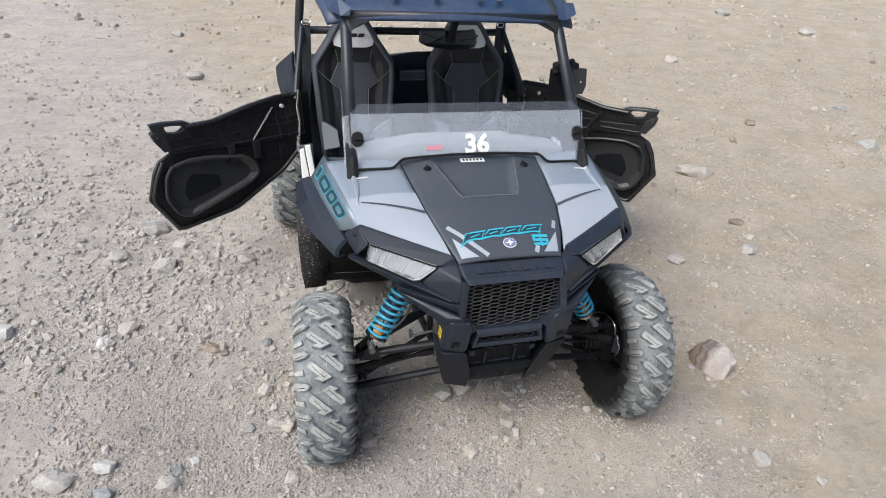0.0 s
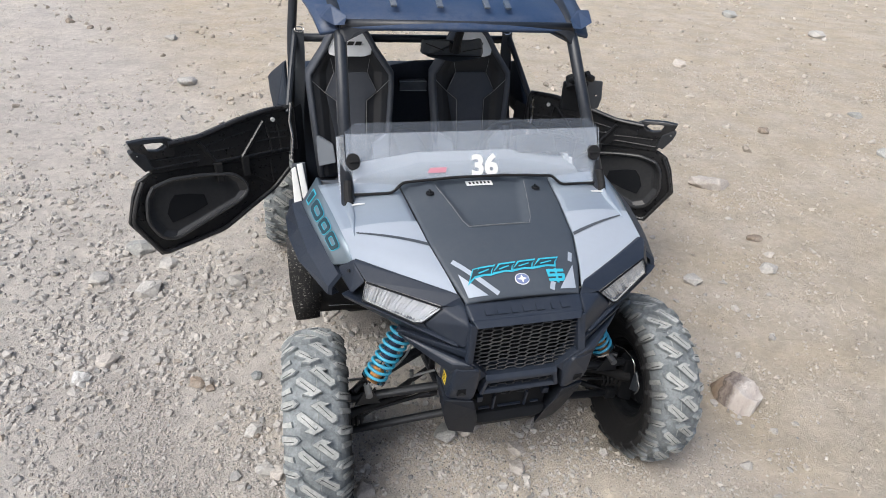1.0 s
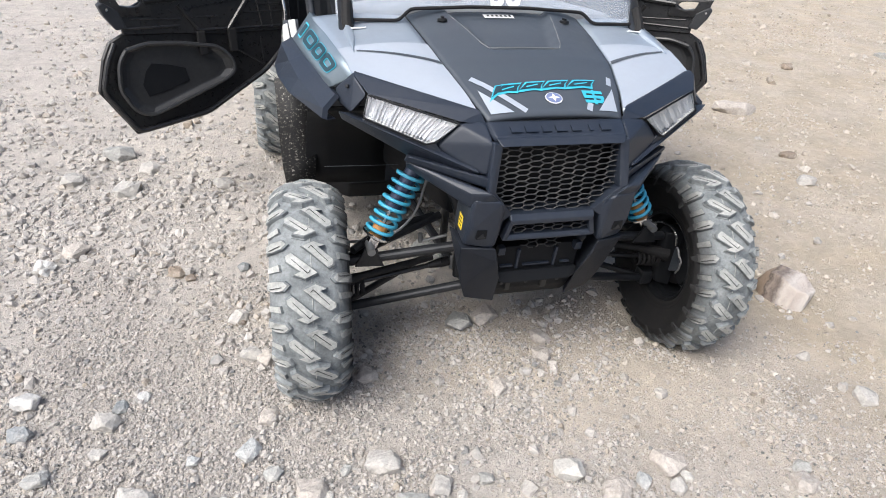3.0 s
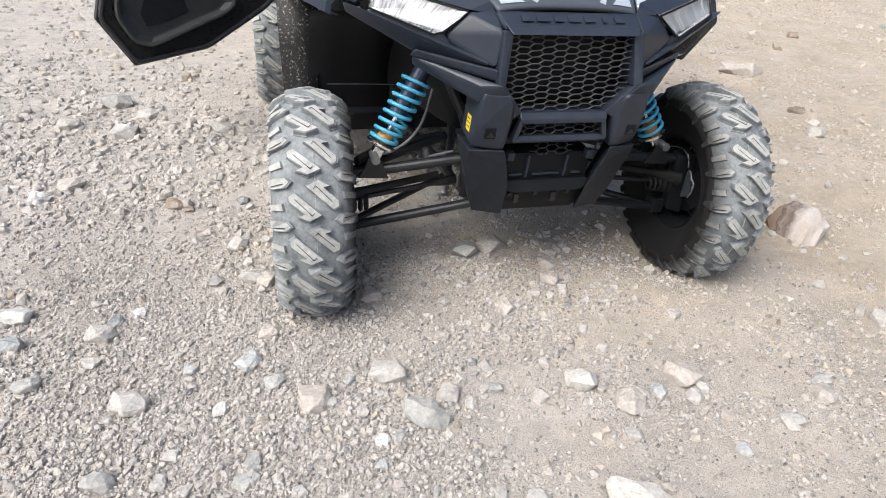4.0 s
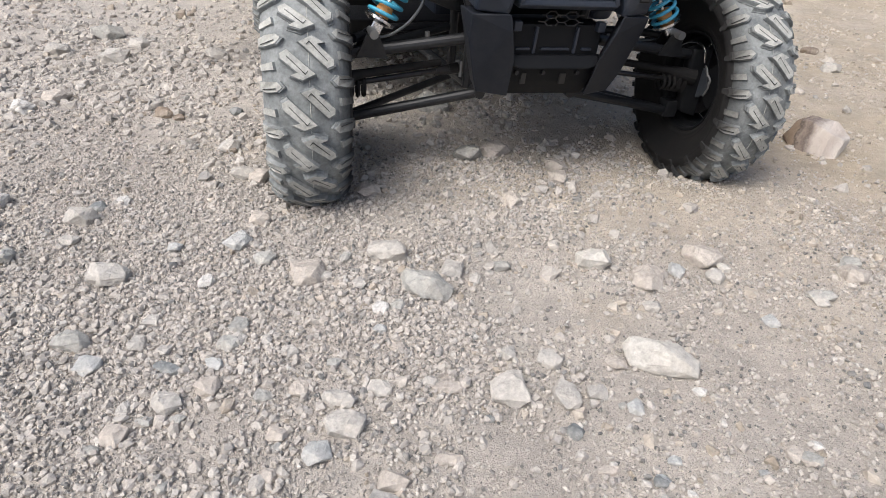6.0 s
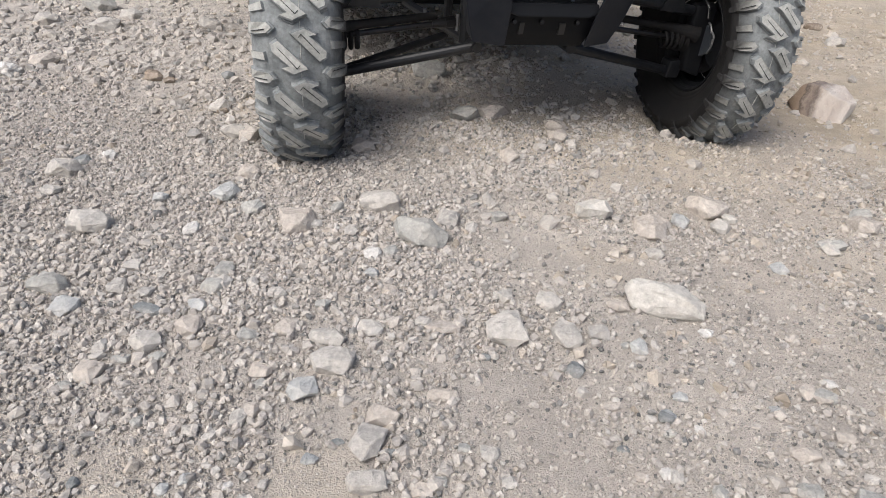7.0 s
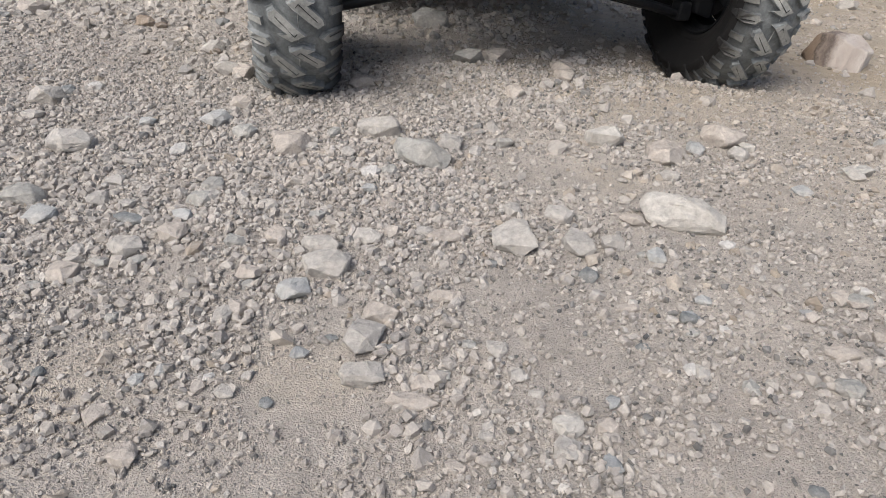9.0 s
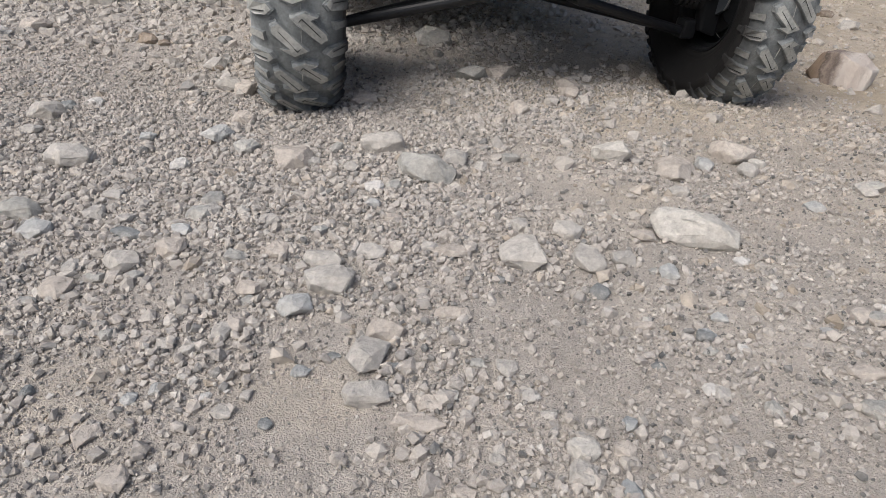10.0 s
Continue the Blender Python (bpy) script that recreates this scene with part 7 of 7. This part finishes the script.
def rubble(name, label, places, sizes, points, seed, mat, round_off, sink=0.50, flat=(0.5, 0.95)):
    """Many small stones in one mesh: places (n, 2), half sizes (n)."""
    rng, rs = random.Random(seed), np.random.RandomState(seed)
    kinds = [template(rng, points) for _ in range(14)]
    pick = rs.randint(0, len(kinds), len(places))
    z = ground_z(places[:, 0], places[:, 1])
    allv, allf, base = [], [], 0
    for k, (tv, tf) in enumerate(kinds):
        idx = np.where(pick == k)[0]
        if not len(idx):
            continue
        n = len(idx)
        s = sizes[idx][:, None] * np.stack([rs.uniform(0.8, 1.25, n), rs.uniform(0.65, 1.05, n), rs.uniform(*flat, n)], 1)
        a, tx, ty = rs.uniform(0, 2 * np.pi, n), rs.normal(0, 0.4, n), rs.normal(0, 0.4, n)
        v = tv[None] * s[:, None]
        y, zz = v[..., 1] * np.cos(tx)[:, None] - v[..., 2] * np.sin(tx)[:, None], v[..., 1] * np.sin(tx)[:, None] + v[..., 2] * np.cos(tx)[:, None]
        x, zz = v[..., 0] * np.cos(ty)[:, None] + zz * np.sin(ty)[:, None], -v[..., 0] * np.sin(ty)[:, None] + zz * np.cos(ty)[:, None]
        c, sn = np.cos(a)[:, None], np.sin(a)[:, None]
        out = np.stack([c * x - sn * y + places[idx, 0][:, None], sn * x + c * y + places[idx, 1][:, None], zz + (z[idx] + s[:, 2] * sink)[:, None]], -1)
        allv.append(out.reshape(-1, 3))
        allf.append((tf[None] + (np.arange(n) * len(tv))[:, None, None] + base).reshape(-1, 3))
        base += n * len(tv)
    v, f = np.concatenate(allv), np.concatenate(allf)
    me = bpy.data.meshes.new(name)
    me.vertices.add(len(v))
    me.vertices.foreach_set("co", v.ravel())
    me.loops.add(f.size)
    me.loops.foreach_set("vertex_index", f.ravel())
    me.polygons.add(len(f))
    me.polygons.foreach_set("loop_start", np.arange(len(f)) * 3)
    me.polygons.foreach_set("use_smooth", np.full(len(f), round_off))
    me.update()
    me.validate()
    me.materials.append(mat)
    return tagged(new(name, me), label, "gravel", kind="stuff")


def scatter(rs, n, x0, x1, y0, y1, weight):
    """Random places in an area, thinned by a weight and petering out raggedly towards its borders."""
    p = np.stack([rs.uniform(x0, x1, n), rs.uniform(y0, y1, n)], 1)
    x, y = p[:, 0], p[:, 1]
    fade_x, fade_y = (0.3, 0.3) if x1 - x0 < 4 else (0.22 * (x1 - x0), 0.16 * (y1 - y0))
    rim = np.minimum(np.minimum(x - x0, x1 - x) / fade_x, np.minimum(y - y0, y1 - y) / fade_y)
    rim = np.clip(rim * 1.5 + value_noise(x, y, 3.0, 40) * 0.9 - 0.55, 0, 1)
    return p[rs.rand(n) < weight(x, y) * rim]


# drifts of gravel and bare patches of silt in front of the wheels: x, y, half widths, more or less
DRIFTS = ((-0.45, 0.75, 0.55, 0.35, 0.75), (0.12, 0.62, 0.28, 0.16, 0.45), (-0.12, 0.27, 0.13, 0.07, 0.7), (-0.40, 0.25, 0.14, 0.25, 0.7), (0.22, 0.30, 0.10, 0.09, 0.45),
          (0.72, 1.02, 0.12, 0.08, 0.6), (1.00, 1.05, 0.16, 0.06, 0.65), (0.43, 0.19, 0.08, 0.05, 0.55), (0.52, 0.40, 0.10, 0.08, 0.3), (-0.18, 0.39, 0.09, 0.05, -0.55),
          (-0.20, 0.19, 0.08, 0.06, -0.6), (0.04, 0.19, 0.10, 0.04, -0.55), (0.53, 0.87, 0.11, 0.06, -0.9), (0.52, 0.45, 0.07, 0.04, -0.5), (0.30, 0.46, 0.13, 0.05, -0.4), (0.55, 1.42, 0.60, 0.14, -0.2), (0.45, 1.80, 0.70, 0.35, 0.2))


def stony(x, y):
    """How thick the gravel lies: in drifts beside the track, thin where wheels have ground it to dust."""
    k = 0.46 + 0.55 * (value_noise(x, y, 3.2, 21) - 0.5) + 0.55 * (value_noise(x, y, 9.0, 22) - 0.5) - 0.22 * np.clip(x - 0.2, -0.6, 2.5) - 0.26 * np.clip((y - 1.3) / 0.9, 0, 1)
    for cx, cy, a, b, more in DRIFTS:
        k = k + 0.62 * more * np.exp(-((x - cx) / a) ** 2 - ((y - cy) / b) ** 2)
    return np.clip(k, 0.03, 1)


def beyond(x, y):
    """Beside and behind the front wheel, where the gravel is trodden in."""
    return np.clip((y - 0.75) / 0.35, 0, 1) * np.clip((0.15 - x) / 0.3, 0, 1)


def gritty(x, y):
    return np.clip(0.30 + 0.8 * stony(x, y), 0, 1) * (1 - 0.5 * beyond(x, y))


def heaped(x, y):
    return np.clip(stony(x, y) * 1.5 - 0.30, 0.02, 1) * (1 - 0.6 * beyond(x, y))


def clear_of_tyres(p, s):
    keep = np.ones(len(p), bool)
    for d in DIPS:
        keep &= (np.hypot(p[:, 0] - d.x, p[:, 1] - d.y) > 0.13) | (s < 0.006)
    return p[keep], s[keep]


def one_side(x, y):
    """Coarse pale gravel lies thick beside the track and thins out across it."""
    drift = np.clip((value_noise(x, y, 1.7, 25) * 0.5 + value_noise(x, y, 5.0, 26) * 0.5 - 0.2) * 2.6, 0.12, 1)
    return 0.8 * drift * np.clip(0.95 - 1.0 * (x + 0.15 - 0.12 * y), 0.08, 1.0) * np.clip(1 - (y - 2.7) / 1.3, 0.12, 1)


def open_ground(x, y):
    drift = np.clip((value_noise(x, y, 1.1, 27) * 0.5 + value_noise(x, y, 3.4, 28) * 0.5 - 0.3) * 2.8, 0.08, 1)
    return drift * np.clip(0.9 - 0.05 * x, 0.4, 1)


rs = np.random.RandomState(5)
# label, number, area, half sizes, corners, seed, where, stone, share of small ones, how proud they lie, flatness
LAYERS = (
    ("fine crushed grit covering dusty ground", 210000, (-1.2, 1.6, -0.30, 1.75), (0.0013, 0.0031), 6, 31, gritty, GRIT, 1.6, 0.6, (0.55, 1.05)),
    ("small angular pebbles lying in drifts on dusty ground", 90000, (-1.35, 1.7, -0.35, 1.9), (0.0028, 0.0066), 7, 37, stony, GRIT, 1.5, 0.6, (0.55, 1.05)),
    ("broken pebbles heaped in drifts on dusty ground", 31000, (-1.5, 1.7, -0.35, 2.0), (0.0046, 0.0102), 12, 40, heaped, GRAVEL, 1.8, 0.6, (0.55, 1.05)),
    ("mixed angular gravel covering dusty ground", 42000, (-2.6, 2.6, 0.9, 3.6), (0.0045, 0.0095), 8, 32, stony, GRAVEL, 2.0, 0.2, (0.40, 0.80)),
    ("coarse broken gravel on dusty ground", 9000, (-3.2, 3.0, -0.8, 4.6), (0.0075, 0.0165), 13, 33, heaped, GRAVEL, 2.2, 0.25, (0.40, 0.80)),
    ("pale broken gravel lying thick beside the track", 11000, (-2.3, 1.0, 0.2, 2.4), (0.0055, 0.0150), 12, 36, one_side, PALEGRAVEL, 2.0, 0.28, (0.42, 0.85)),
    ("coarser pale grey gravel lying beside the track", 36000, (-4.6, 2.4, 1.0, 6.0), (0.008, 0.028), 11, 38, one_side, PALEGRAVEL, 1.9, 0.36, (0.40, 0.82)),
    ("small tan gravel strewn over the dusty side", 52000, (0.0, 6.5, 0.6, 8.5), (0.0040, 0.0145), 8, 39, open_ground, TANGRAVEL, 2.2, 0.25, (0.5, 0.95)),
    ("scattered tan gravel on the open ground", 50000, (-8.0, 9.0, -5.0, 11.0), (0.006, 0.020), 8, 34, open_ground, TANGRAVEL, 2.8, 0.25, (0.5, 0.95)),
    ("scattered larger tan stones on the open ground", 6500, (-11.0, 13.0, 2.0, 16.0), (0.016, 0.052), 13, 35, open_ground, TANGRAVEL, 2.6, 0.25, (0.5, 0.95)),
)
for text, n, area, (lo, hi), corners, seed, weight, mat, small, proud, flat in LAYERS:
    places = scatter(rs, n, *area, weight)
    sizes = lo + (hi - lo) * rs.rand(len(places)) ** small
    places, sizes = clear_of_tyres(places, sizes)
    rubble("gravel", text, places, sizes, corners, seed, mat, False, proud, flat)
